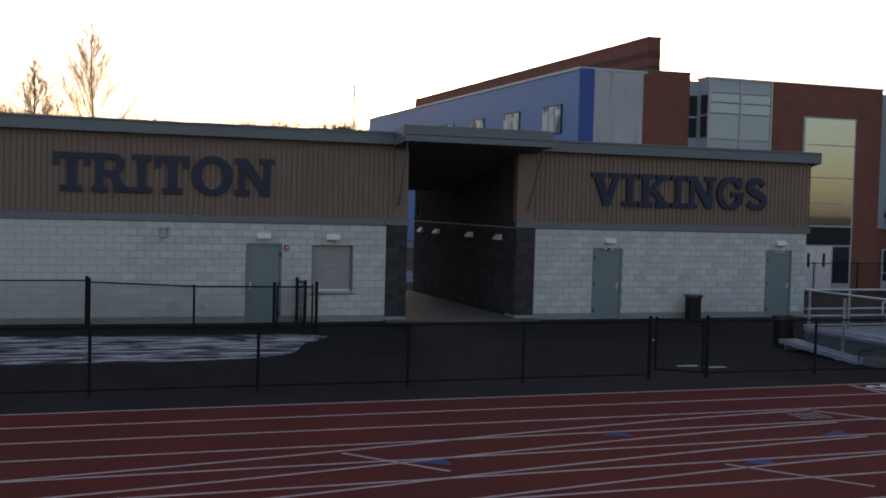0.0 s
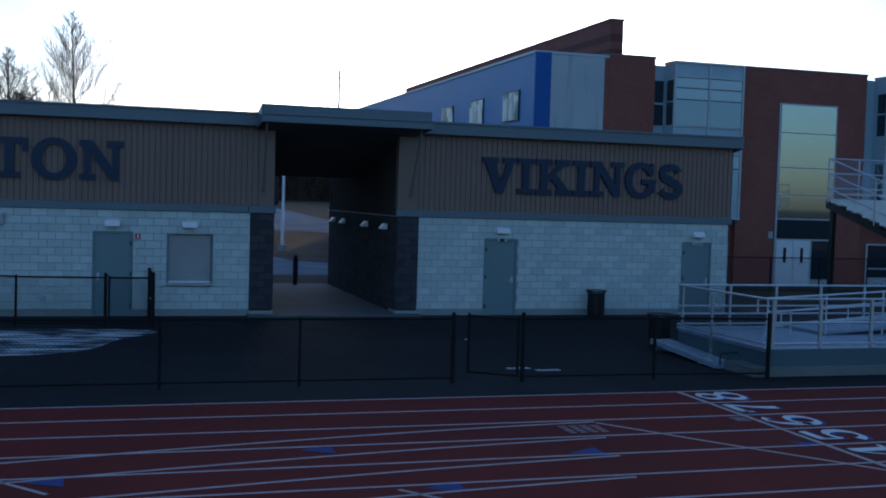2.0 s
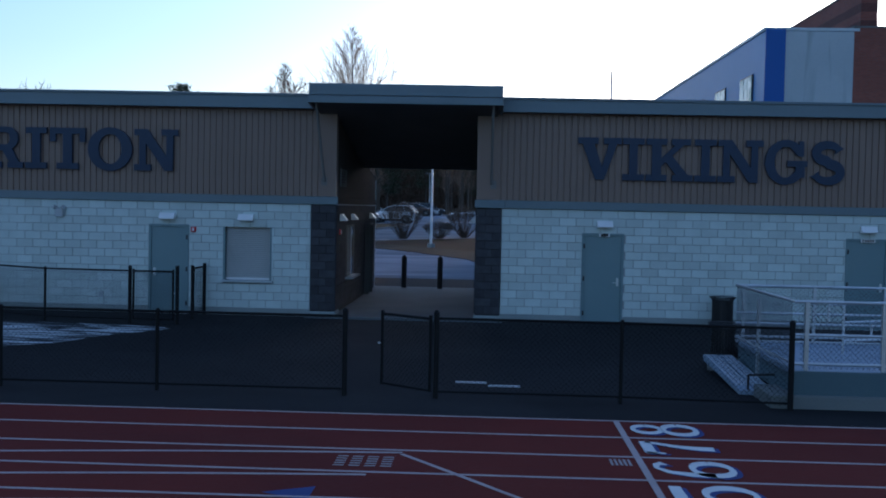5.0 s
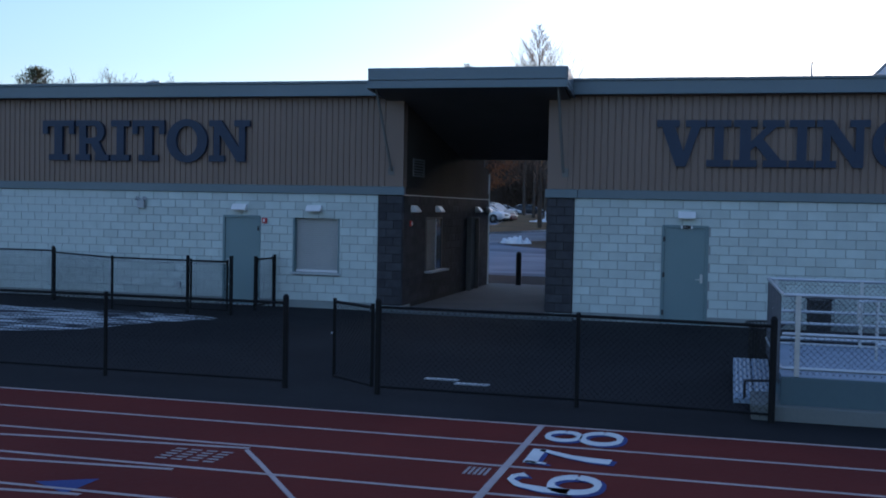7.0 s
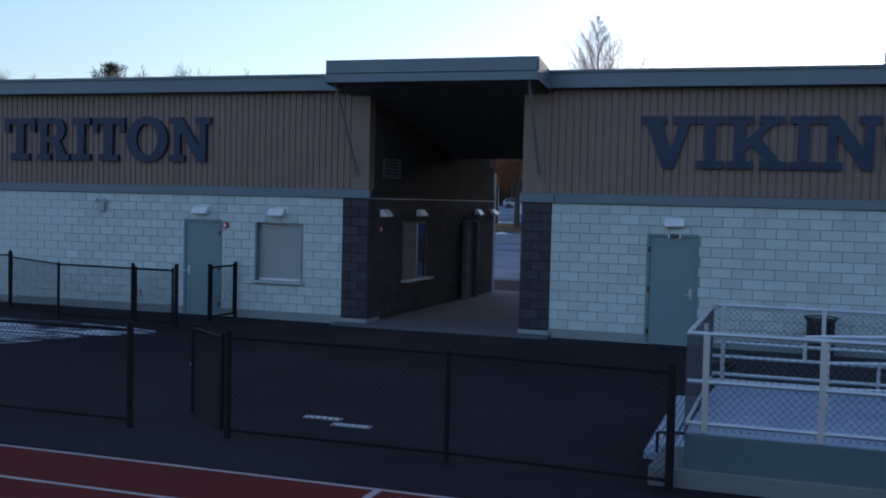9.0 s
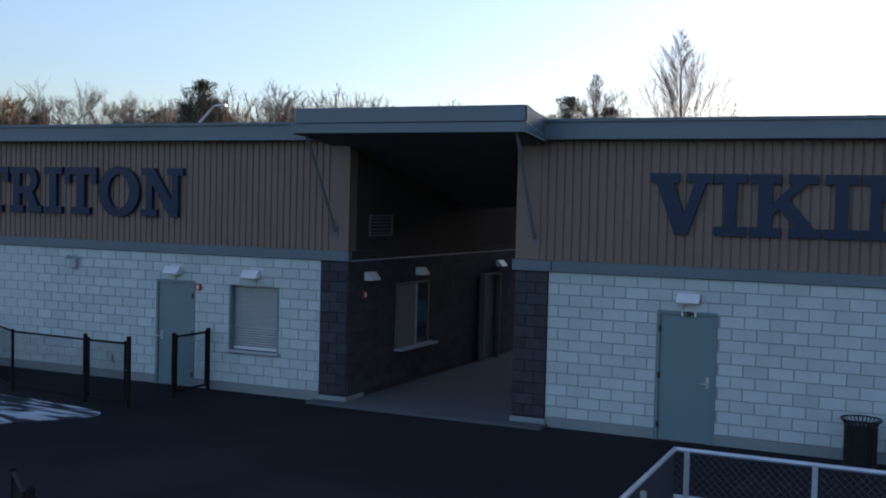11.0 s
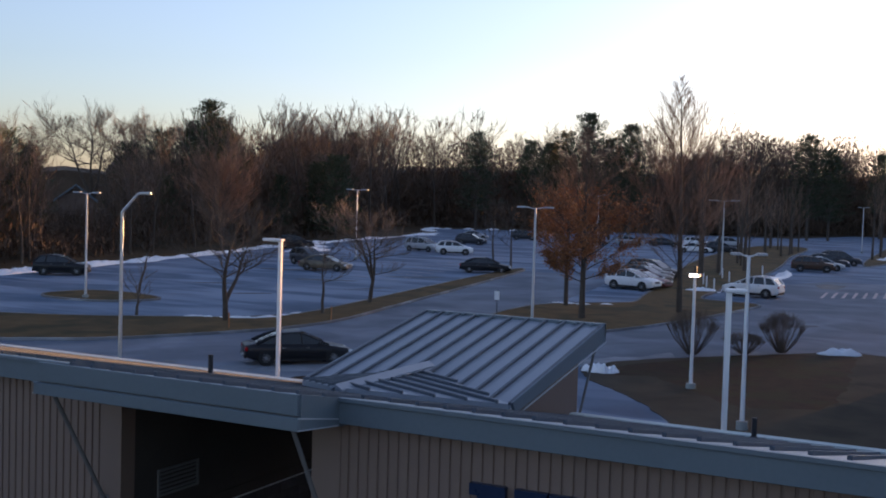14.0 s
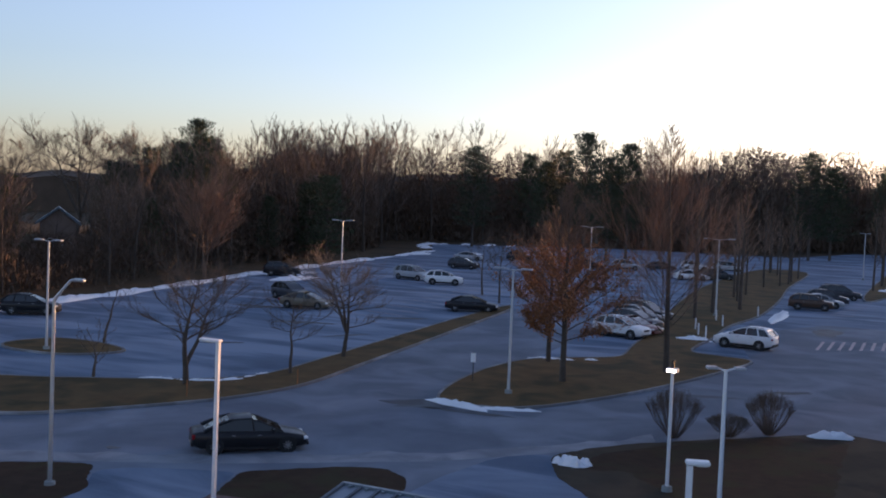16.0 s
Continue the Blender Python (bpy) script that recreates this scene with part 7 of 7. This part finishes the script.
            q = t * (len(stem) - 1)
            p = stem[int(q)].lerp(stem[min(int(q) + 1, len(stem) - 1)], q - int(q))
            a = i * 2.4 + rnd.uniform(-0.5, 0.5)
            rel = (t - clear) / (1 - clear)
            env = spread * (math.sin(math.pi * min(0.18 + 0.82 * rel, 1.0)) ** 0.7 + 0.12)
            if cone:
                env = spread * ((0.6 + 2.0 * min(rel, 0.2)) * (1 - rel) ** 0.9 + 0.09)
            L = max(env * rnd.uniform(0.75, 1.15), 0.5)
            d = Vector((math.cos(a), math.sin(a), up + rel * (1.3 if cone else 0.5)))
            limb = wander(p, d, L * 1.1, 5, 0.17, 0.05)
            rl = max(trunk_r * heavy * (1 - 0.85 * t), 0.018)
            bar(wood, limb, rl, 0.012, 3 if lean_mesh else 4)
            short = min(L / (spread * 0.5), 1.0) if cone else 1.0
            least = (0.07, 0.10) if cone else (0.16, 0.25)
            for j in range(max(int(subs * short), 3)):
                tj = 0.25 + 0.75 * (j + rnd.random()) / subs
                qj = min(tj, 0.98) * 5
                pj = limb[int(qj)].lerp(limb[min(int(qj) + 1, 5)], qj - int(qj))
                dj = (limb[min(int(qj) + 1, 5)] - limb[int(qj)]).normalized() + Vector((rnd.uniform(-wild, wild), rnd.uniform(-wild, wild), rnd.uniform(-0.25, 0.8)))
                sub = wander(pj, dj, max(L, spread * least[0]) * rnd.uniform(0.28, 0.5), 3, 0.22, 0.08)
                bar(fine, sub, max(rl * 0.4, twig_r), twig_r * 0.7, 3)
                for k in range(twigs):
                    qk = (0.2 + 0.8 * (k + rnd.random()) / twigs) * 3
                    qk = min(qk, 2.95)
                    pk = sub[int(qk)].lerp(sub[int(qk) + 1], qk - int(qk))
                    dk = (sub[int(qk) + 1] - sub[int(qk)]).normalized() + Vector((rnd.uniform(-wild, wild), rnd.uniform(-wild, wild), rnd.uniform(-0.3, 0.8)))
                    bar(fine, wander(pk, dk, max(L, spread * least[1]) * rnd.uniform(0.12, 0.26), 1 if lean_mesh else 2, 0.25, 0.06), twig_r, twig_r * 0.5, 3)
    return wood, fine


def bare_tree(seed, label, x, y, twig="twig", **kw):
    t = thing("bare_tree", label, "tree", x, y, land(x, y) + 0.08, (seed * 47) % 360, "bare trees")
    wood, fine = grow_tree(seed, **kw)
    raw("trunk", *wood, M["bark"], t, "", True)
    raw("crown", *fine, M[twig], t, "fine leafless twigs")
    return t


def leaves(seed, tree, count, zmax, size, material, label):
    """Dry leaves hanging on the twigs of a tree, thinning out upwards."""
    rr = random.Random(seed)
    crown = [o for o in tree.children if o.name.startswith("crown")][0]
    pts = [v.co for v in crown.data.vertices]
    vs, fs = [], []
    while len(fs) < count:
        p = rr.choice(pts)
        if rr.random() > 1.15 - (p.z / zmax) ** 2.5 or noise.noise(p * 0.9) < -0.25:
            continue
        c = p + Vector((rr.gauss(0, 0.1), rr.gauss(0, 0.1), rr.gauss(-0.06, 0.1)))
        a = Vector((rr.gauss(0, 1), rr.gauss(0, 1), rr.gauss(0, 1))).normalized()
        b = a.orthogonal().normalized()
        s = size * rr.uniform(0.6, 1.3)
        k = len(vs)
        vs += [tuple(c + a * s), tuple(c + b * s * 0.5), tuple(c - a * s), tuple(c - b * s * 0.5)]
        fs.append((k, k + 1, k + 2, k + 3))
    return raw("foliage", vs, fs, M[material], tree, label)


# trees standing in the car park
bare_tree(11, "tall bare tree on the grass island", 3.1, 90.4, height=16.0, spread=6.0, trunk_r=0.21, clear=0.16, limbs=66, subs=11, twigs=9, up=0.75, wild=0.7, heavy=0.17, twig_r=0.0065, lean_mesh=True, twig="redtwig", cone=True)
o1 = bare_tree(12, "young oak with russet leaves still hanging", -1.2, 83.0, height=12.2, spread=4.3, trunk_r=0.22, clear=0.2, limbs=52, subs=11, twigs=10, up=0.3, twig="redtwig", twig_r=0.008, cone=True)
leaves(3, o1, 9500, 8.2, 0.085, "oakleaf", "dry russet oak leaves")
o2 = bare_tree(13, "young oak with russet leaves still hanging", -4.7, 89.5, height=10.7, spread=3.2, trunk_r=0.18, clear=0.22, limbs=40, subs=9, twigs=9, up=0.4, twig="redtwig", twig_r=0.008, cone=True)
leaves(4, o2, 5600, 7.2, 0.085, "oakleaf", "dry russet oak leaves")
bare_tree(14, "spreading bare tree on the grass median", -18.3, 68.9, height=6.3, spread=3.0, trunk_r=0.20, clear=0.36, limbs=12, subs=10, twigs=10, up=0.35, forks=2, heavy=0.40, twig="twig", twig_r=0.006)
bare_tree(22, "round-crowned bare tree before the dark wood", -58, 119, height=10.2, spread=4.4, trunk_r=0.2, clear=0.22, limbs=26, subs=9, twigs=9, up=0.7, twig="redtwig", twig_r=0.016, forks=2, lean_mesh=True)
bare_tree(15, "small crooked bare tree on the median", -15.6, 75.2, height=4.8, spread=1.8, trunk_r=0.12, clear=0.45, limbs=11, subs=8, twigs=8, up=0.15, crook=0.22, heavy=0.5, twig="twig", twig_r=0.006)
bare_tree(16, "small spreading bare tree on the median", -16.6, 82.6, height=5.6, spread=2.9, trunk_r=0.17, clear=0.38, limbs=10, subs=9, twigs=9, up=0.12, forks=3, heavy=0.45, twig="twig", twig_r=0.006)
bare_tree(17, "leaning bare sapling on the median", -23.9, 67.6, height=2.6, spread=1.5, trunk_r=0.12, clear=0.35, limbs=7, subs=3, twigs=3, up=0.6, crook=0.3)
bare_tree(18, "leaning bare sapling on the small island", -32.5, 77.2, height=4.8, spread=1.1, trunk_r=0.12, clear=0.4, limbs=7, subs=3, twigs=3, up=0.6, crook=0.3)
bare_tree(19, "small bare tree at the median's end", -27.5, 128.0, height=6.4, spread=2.2, trunk_r=0.13, clear=0.35, limbs=14, subs=6, twigs=5, up=0.5)
bare_tree(20, "small bare tree at the median's end", -22.6, 121.5, height=6.4, spread=2.0, trunk_r=0.13, clear=0.35, limbs=14, subs=6, twigs=5, up=0.5)
strip_tree = bare_tree(21, "slender bare tree in the grass strip", -3.0, 122, height=13.5, spread=3.0, trunk_r=0.19, clear=0.25, limbs=20, subs=6, twigs=5, up=1.0, wild=0.6, twig_r=0.013, twig="redtwig", cone=True, lean_mesh=True)
rnd = random.Random(5)
for k in range(17):
    y = 128 + 5.2 * k
    x = -3.5 - (y - 128) * 0.07 + rnd.uniform(-3, 3)
    copy_thing(strip_tree, pose(x, y, land(x, y) + 0.06, 0, 0, rnd.uniform(0, 360)) @ Matrix.Scale(rnd.uniform(0.7, 1.1), 4))
for k in range(10):
    x, y = 7.5 + rnd.uniform(-1.5, 2), 178 + 12 * k
    copy_thing(strip_tree, pose(x, y, land(x, y) + 0.06, 0, 0, rnd.uniform(0, 360)) @ Matrix.Scale(rnd.uniform(0.8, 1.1), 4))


def shrub(x, y, h, r, seed):
    """Many thin stems from one root, spreading to a rounded outline."""
    s = thing("bare_shrub", "rounded leafless shrub on the mulched mound", "shrub", x, y, land(x, y) + 0.1, 0, "bare shrubs")
    rr = random.Random(seed)
    vs, fs = [], []
    def rod(p, q, w):
        d = (q - p).normalized()
        u = d.orthogonal().normalized()
        v = d.cross(u)
        k = len(vs)
        for c, ww in ((p, w), (q, w * 0.6)):
            vs.extend((tuple(c + u * ww), tuple(c - u * ww * 0.5 + v * ww * 0.87), tuple(c - u * ww * 0.5 - v * ww * 0.87)))
        fs.extend(((k, k + 1, k + 4, k + 3), (k + 1, k + 2, k + 5, k + 4), (k + 2, k, k + 3, k + 5)))

    def dome(a, e, f):
        """A place in the egg-shaped crown: bearing, reach 0..1 and share of the way up."""
        b = e * 1.25
        return Vector((math.cos(a) * r * math.sin(b) * f, math.sin(a) * r * math.sin(b) * f, h * f * (0.62 + 0.38 * math.cos(b * 1.25))))

    for i in range(85):
        a, e = rr.uniform(0, 6.28), rr.random() ** 0.55
        tip = dome(a, e, rr.uniform(0.85, 1.0))
        root = Vector((math.cos(a) * 0.16 * e * r, math.sin(a) * 0.16 * e * r, -0.05))
        mid = root.lerp(tip, 0.5) + Vector((math.cos(a) * 0.10 * e, math.sin(a) * 0.10 * e, -0.02)) + Vector((rr.gauss(0, 0.03), rr.gauss(0, 0.03), 0))
        rod(root, mid, 0.017)
        rod(mid, tip, 0.010)
        for _ in range(9):
            u = rr.uniform(0.25, 0.95)
            p = mid.lerp(tip, u)
            q = dome(a + rr.gauss(0, 0.28), min(max(e + rr.gauss(0, 0.2), 0), 1), rr.uniform(0.86, 1.03))
            rod(p, p.lerp(q, 1.0) if (q - p).length < 0.55 else p + (q - p).normalized() * 0.55, 0.006)
    raw("crown", vs, fs, M["twig"], s)


shrub(8.5, 72.2, 2.45, 1.5, 1)
shrub(12.3, 75.6, 2.2, 1.35, 2)
shrub(10.7, 74.0, 1.1, 1.2, 3)


# ---- the wood round the car park ----
def pine(seed, height, spread, low=0.22, label="dark green pine with ragged crown"):
    """White pine: whorls of level limbs with upturned needle clumps and gaps between."""
    rr = random.Random(seed)
    t = thing("pine_tree", label, "tree", 0, 0, 0, 0, "pines")
    bm = bmesh.new()
    tube(bm, (0, 0, -0.3), (0, 0, height * 0.97), height * 0.015, 0.03, n=7)
    vs, fs = [], []
    whorls = int(height * 1.25)
    for i in range(whorls):
        f = low + (1 - low) * (i + 0.3 * rr.random()) / whorls
        z = height * f
        rel = (f - low) / (1 - low)
        full = 1.02 * (1 - rel) ** 0.6 * (0.7 + 0.3 * min(rel / 0.25, 1)) + 0.12
        for k in range(5):
            a = i * 1.1 + k * 1.257 + rr.uniform(-0.35, 0.35)
            L = spread * full * rr.uniform(0.55, 1.3)
            d = Vector((math.cos(a), math.sin(a), 0.12 + 0.35 * f))
            tube(bm, (0, 0, z), tuple(Vector((0, 0, z)) + d * L), 0.05, 0.015, n=3, caps=False)
            for j in range(6):
                u = 0.25 + 0.75 * (j + rr.random()) / 6
                c = Vector((0, 0, z)) + d * (L * u) + Vector((rr.gauss(0, 0.2), rr.gauss(0, 0.2), rr.gauss(0.1, 0.12)))
                for _ in range(8):
                    g = (d * 0.7 + Vector((rr.gauss(0, 0.7), rr.gauss(0, 0.7), rr.gauss(0.6, 0.5)))).normalized()
                    h = g.orthogonal().normalized()
                    s = rr.uniform(0.3, 0.62)
                    c2 = c + Vector((rr.gauss(0, 0.28), rr.gauss(0, 0.28), rr.gauss(0, 0.16)))
                    k2 = len(vs)
                    vs += [tuple(c2 - g * s * 0.3), tuple(c2 + h * s * 0.10 + g * s * 0.3), tuple(c2 + g * s), tuple(c2 - h * s * 0.10 + g * s * 0.3)]
                    fs.append((k2, k2 + 1, k2 + 2, k2 + 3))
    part("trunk", bm, M["bark"], t)
    raw("crown", vs, fs, M["needle"], t, "clumps of dark needles")
    return t


def wood_tree(seed, twig, **kw):
    t = thing("bare_tree", "leafless woodland tree at the car park's edge", "tree", 0, 0, 0, 0, "woodland trees")
    wood, fine = grow_tree(seed, **kw)
    raw("trunk", *wood, M["bark"], t)
    raw("crown", *fine, M[twig], t, "fine leafless twigs")
    return t


kinds = [wood_tree(31, "woodtwig", height=17, spread=3.4, trunk_r=0.22, clear=0.35, limbs=18, subs=6, twigs=5, up=1.4, twig_r=0.018, lean_mesh=True),
         wood_tree(32, "woodtwig", height=16, spread=4.0, trunk_r=0.22, clear=0.3, limbs=18, subs=6, twigs=5, up=1.1, twig_r=0.018, lean_mesh=True),
         wood_tree(33, "woodtwig", height=14, spread=4.0, trunk_r=0.2, clear=0.15, limbs=18, subs=6, twigs=5, up=0.8, twig_r=0.018, lean_mesh=True),
         wood_tree(34, "woodtwig", height=17, spread=7.0, trunk_r=0.44, clear=0.45, limbs=9, subs=10, twigs=11, up=0.12, twig_r=0.016, forks=3, heavy=0.5, lean_mesh=True)]
pines = [pine(41, 20, 4.6, 0.3), pine(42, 17, 4.4, 0.2), pine(43, 12, 3.6, 0.1)]
first = {}


def plant(src, x, y, s):
    m = pose(x, y, land(x, y), 0, 0, rnd.uniform(0, 360)) @ Matrix.Scale(s, 4)
    if src.name not in first:
        first[src.name] = True
        src.matrix_basis = m
    else:
        copy_thing(src, m)


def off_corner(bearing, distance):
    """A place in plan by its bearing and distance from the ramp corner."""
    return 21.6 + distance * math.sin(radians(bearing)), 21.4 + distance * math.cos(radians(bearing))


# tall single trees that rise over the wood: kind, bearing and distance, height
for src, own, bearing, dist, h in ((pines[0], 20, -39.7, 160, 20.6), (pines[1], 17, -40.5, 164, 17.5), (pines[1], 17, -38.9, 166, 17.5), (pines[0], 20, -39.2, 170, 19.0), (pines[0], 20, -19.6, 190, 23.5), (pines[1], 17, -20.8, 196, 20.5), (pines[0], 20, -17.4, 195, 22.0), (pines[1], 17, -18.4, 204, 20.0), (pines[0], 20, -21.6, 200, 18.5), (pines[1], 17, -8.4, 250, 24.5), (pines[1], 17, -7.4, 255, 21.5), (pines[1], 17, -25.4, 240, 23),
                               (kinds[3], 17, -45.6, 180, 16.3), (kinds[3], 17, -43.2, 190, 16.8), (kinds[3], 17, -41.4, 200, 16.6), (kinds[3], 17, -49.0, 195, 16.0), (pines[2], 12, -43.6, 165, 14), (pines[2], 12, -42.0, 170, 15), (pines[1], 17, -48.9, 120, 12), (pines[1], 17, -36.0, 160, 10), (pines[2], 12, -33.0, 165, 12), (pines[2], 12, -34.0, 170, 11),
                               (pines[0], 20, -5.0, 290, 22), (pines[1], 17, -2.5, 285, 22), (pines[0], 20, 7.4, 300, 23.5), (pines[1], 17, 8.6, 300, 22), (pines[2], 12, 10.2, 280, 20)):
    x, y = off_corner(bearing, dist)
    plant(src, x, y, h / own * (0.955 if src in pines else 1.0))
rim = smooth_line([(-70, 62), (-60, 80), (-60, 95), (-62, 110), (-67, 132), (-74, 162), (-86, 205), (-104, 246), (-70, 276), (-34, 284), (-14, 338), (10, 350), (36, 325)], 5)
# Eastern wood, mostly unseen, added to keep the low sun off the lot.
shade_rim = smooth_line([(36, 325), (70, 312), (110, 296), (160, 262), (215, 215)], 5)


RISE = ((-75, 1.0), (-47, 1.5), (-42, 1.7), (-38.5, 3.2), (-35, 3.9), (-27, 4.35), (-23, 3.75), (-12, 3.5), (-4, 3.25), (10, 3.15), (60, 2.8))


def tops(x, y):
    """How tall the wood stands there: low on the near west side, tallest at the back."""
    # the added eastern wood: high enough to shade the ground, not the roof
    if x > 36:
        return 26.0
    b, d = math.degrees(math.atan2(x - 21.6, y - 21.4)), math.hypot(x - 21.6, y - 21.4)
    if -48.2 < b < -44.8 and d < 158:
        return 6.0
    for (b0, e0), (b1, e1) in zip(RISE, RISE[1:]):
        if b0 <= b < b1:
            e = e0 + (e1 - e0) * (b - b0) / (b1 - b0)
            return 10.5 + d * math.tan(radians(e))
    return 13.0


def wood_rows(line, rows, hi=None):
    for depth, piney in rows:
        for (xa, ya), (xb, yb) in zip(line, line[1:]):
            dx, dy = xb - xa, yb - ya
            l = math.hypot(dx, dy) or 1
            nx, ny = -dy / l, dx / l
            o = depth + rnd.uniform(-3, 4)
            u = rnd.random()
            x, y = xa + nx * o + dx * u, ya + ny * o + dy * u
            if rnd.random() < piney:
                src, own = rnd.choice(((pines[1], 17), (pines[2], 12)))
                h = (hi or tops(x, y)) * rnd.uniform(0.55, 0.9)
            else:
                src, own = rnd.choice(((kinds[0], 17), (kinds[1], 16), (kinds[2], 14), (kinds[1], 16)))
                h = (hi or tops(x, y)) * rnd.uniform(0.90, 1.08)
            plant(src, x, y, h / own)


wood_rows(rim, ((2, 0.03), (7, 0.08), (13, 0.06), (19, 0.04)))
wood_rows(shade_rim, ((3, 0.15), (14, 0.3)), 25.0)


def thicket():
    """Dense undergrowth and young trees of the wood's edge: a deep band of twigs and dead leaves."""
    rr = random.Random(9)
    vs, fs = [], []
    line = smooth_line(rim + shade_rim[1:], 2)
    for i in range(len(line) - 1):
        (xa, ya), (xb, yb) = line[i], line[i + 1]
        dx, dy = xb - xa, yb - ya
        l = math.hypot(dx, dy) or 1
        nx, ny = -dy / l, dx / l
        # densest in the added eastern wood, to hold back the sun
        for _ in range(int(l * ((420 if ya < 215 else 800) if xa < 36 else (1300 if xa < 130 else 80)))):
            dep = rr.uniform(0.5, 24)
            u = rr.random()
            x, y = xa + dx * u + nx * dep, ya + dy * u + ny * dep
            top = tops(x, y) * ((1.0 if x > 36 else 0.9 if x > -40 else 0.70) + 0.14 * noise.noise(Vector((x * 0.09, y * 0.09, 0)))) * min(0.45 + dep * 0.06, 1.0)
            rel = rr.random() ** 0.8
            z = land(x, y) + top * rel
            s = (1.0 - 0.5 * rel) * rr.uniform(0.4, 1.15) * (0.65 + 0.5 * (y > 150))
            g = Vector((rr.gauss(0, 0.4), rr.gauss(0, 0.4), rr.gauss(0.8, 0.5))).normalized()
            h = g.cross(Vector((rr.gauss(0, 1), rr.gauss(0, 1), 0.1))).normalized()
            c = Vector((x, y, z))
            k = len(vs)
            vs += [tuple(c - g * s), tuple(c + h * s * 0.15), tuple(c + g * s), tuple(c - h * s * 0.15)]
            fs.append((k, k + 1, k + 2, k + 3))
    tagged(raw("woodland_undergrowth", vs, fs, M["thicket"]), "dense brown leafless undergrowth of the wood", "undergrowth", kind="stuff")


thicket()


def far_ridge():
    """The distant wooded rise behind the wood, with an uneven crest."""
    vs, fs = [], []
    n = 260
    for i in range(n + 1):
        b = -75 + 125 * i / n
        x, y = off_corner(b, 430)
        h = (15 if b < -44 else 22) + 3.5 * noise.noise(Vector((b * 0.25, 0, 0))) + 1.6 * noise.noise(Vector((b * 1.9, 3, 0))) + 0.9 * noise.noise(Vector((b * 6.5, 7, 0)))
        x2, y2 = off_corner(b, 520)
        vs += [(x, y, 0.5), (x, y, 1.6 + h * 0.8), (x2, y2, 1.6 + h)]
    for i in range(n):
        a = 3 * i
        fs += [(a, a + 3, a + 4, a + 1), (a + 1, a + 4, a + 5, a + 2)]
    tagged(raw("backdrop_ridge", vs, fs, M["thicket"]), "distant brown wooded rise on the horizon", "ridge", kind="structure")


far_ridge()
house = thing("house", "dark gabled house with pale rake boards in the wood", "house", -87, 125, land(-87, 125), 46)
part("wall", prism(bmesh.new(), [(-2.2, -0.3), (2.2, -0.3), (2.2, 5.3), (0, 7.0), (-2.2, 5.3)], "y", -4.5, 4.5), M["clad"], house, "brown shingled walls")
for s_ in (-1, 1):
    part("roof", prism(bmesh.new(), [(s_ * 2.6, 5.05), (0, 7.05), (0, 7.25), (s_ * 2.7, 5.2)], "y", -4.9, 4.9), M["fascia"], house, "grey gable roof")
    part("rake_board", prism(bmesh.new(), [(s_ * 2.7, 4.98), (0, 7.08), (0, 7.34), (s_ * 2.8, 5.24)], "y", -5.06, -4.92), M["fascia"], house, "pale rake board")
for x in (-1.0, 1.0):
    w = part("window", boxes((x - 0.5, x + 0.5, -4.56, -4.52, 1.9, 3.3)), M["white"], house)
    part("pane", boxes((x - 0.42, x + 0.42, -4.575, -4.562, 1.98, 3.22)), M["window"], w)


for x, y, h in ((-80.5, 118.5, 7.5), (-78.6, 121.0, 6.5), (-82.0, 115.6, 7.0), (-76.5, 112.5, 6.0)):
    plant(kinds[2], x, y, h / 14)


# ---- the blocks of the facade ----
block_wall(wall_left, *LEFT, holesL, (2.0, 9.5), M["block"])
block_wall(wall_right, *RIGHT, holesR, (14.0, 24.2), M["block"])
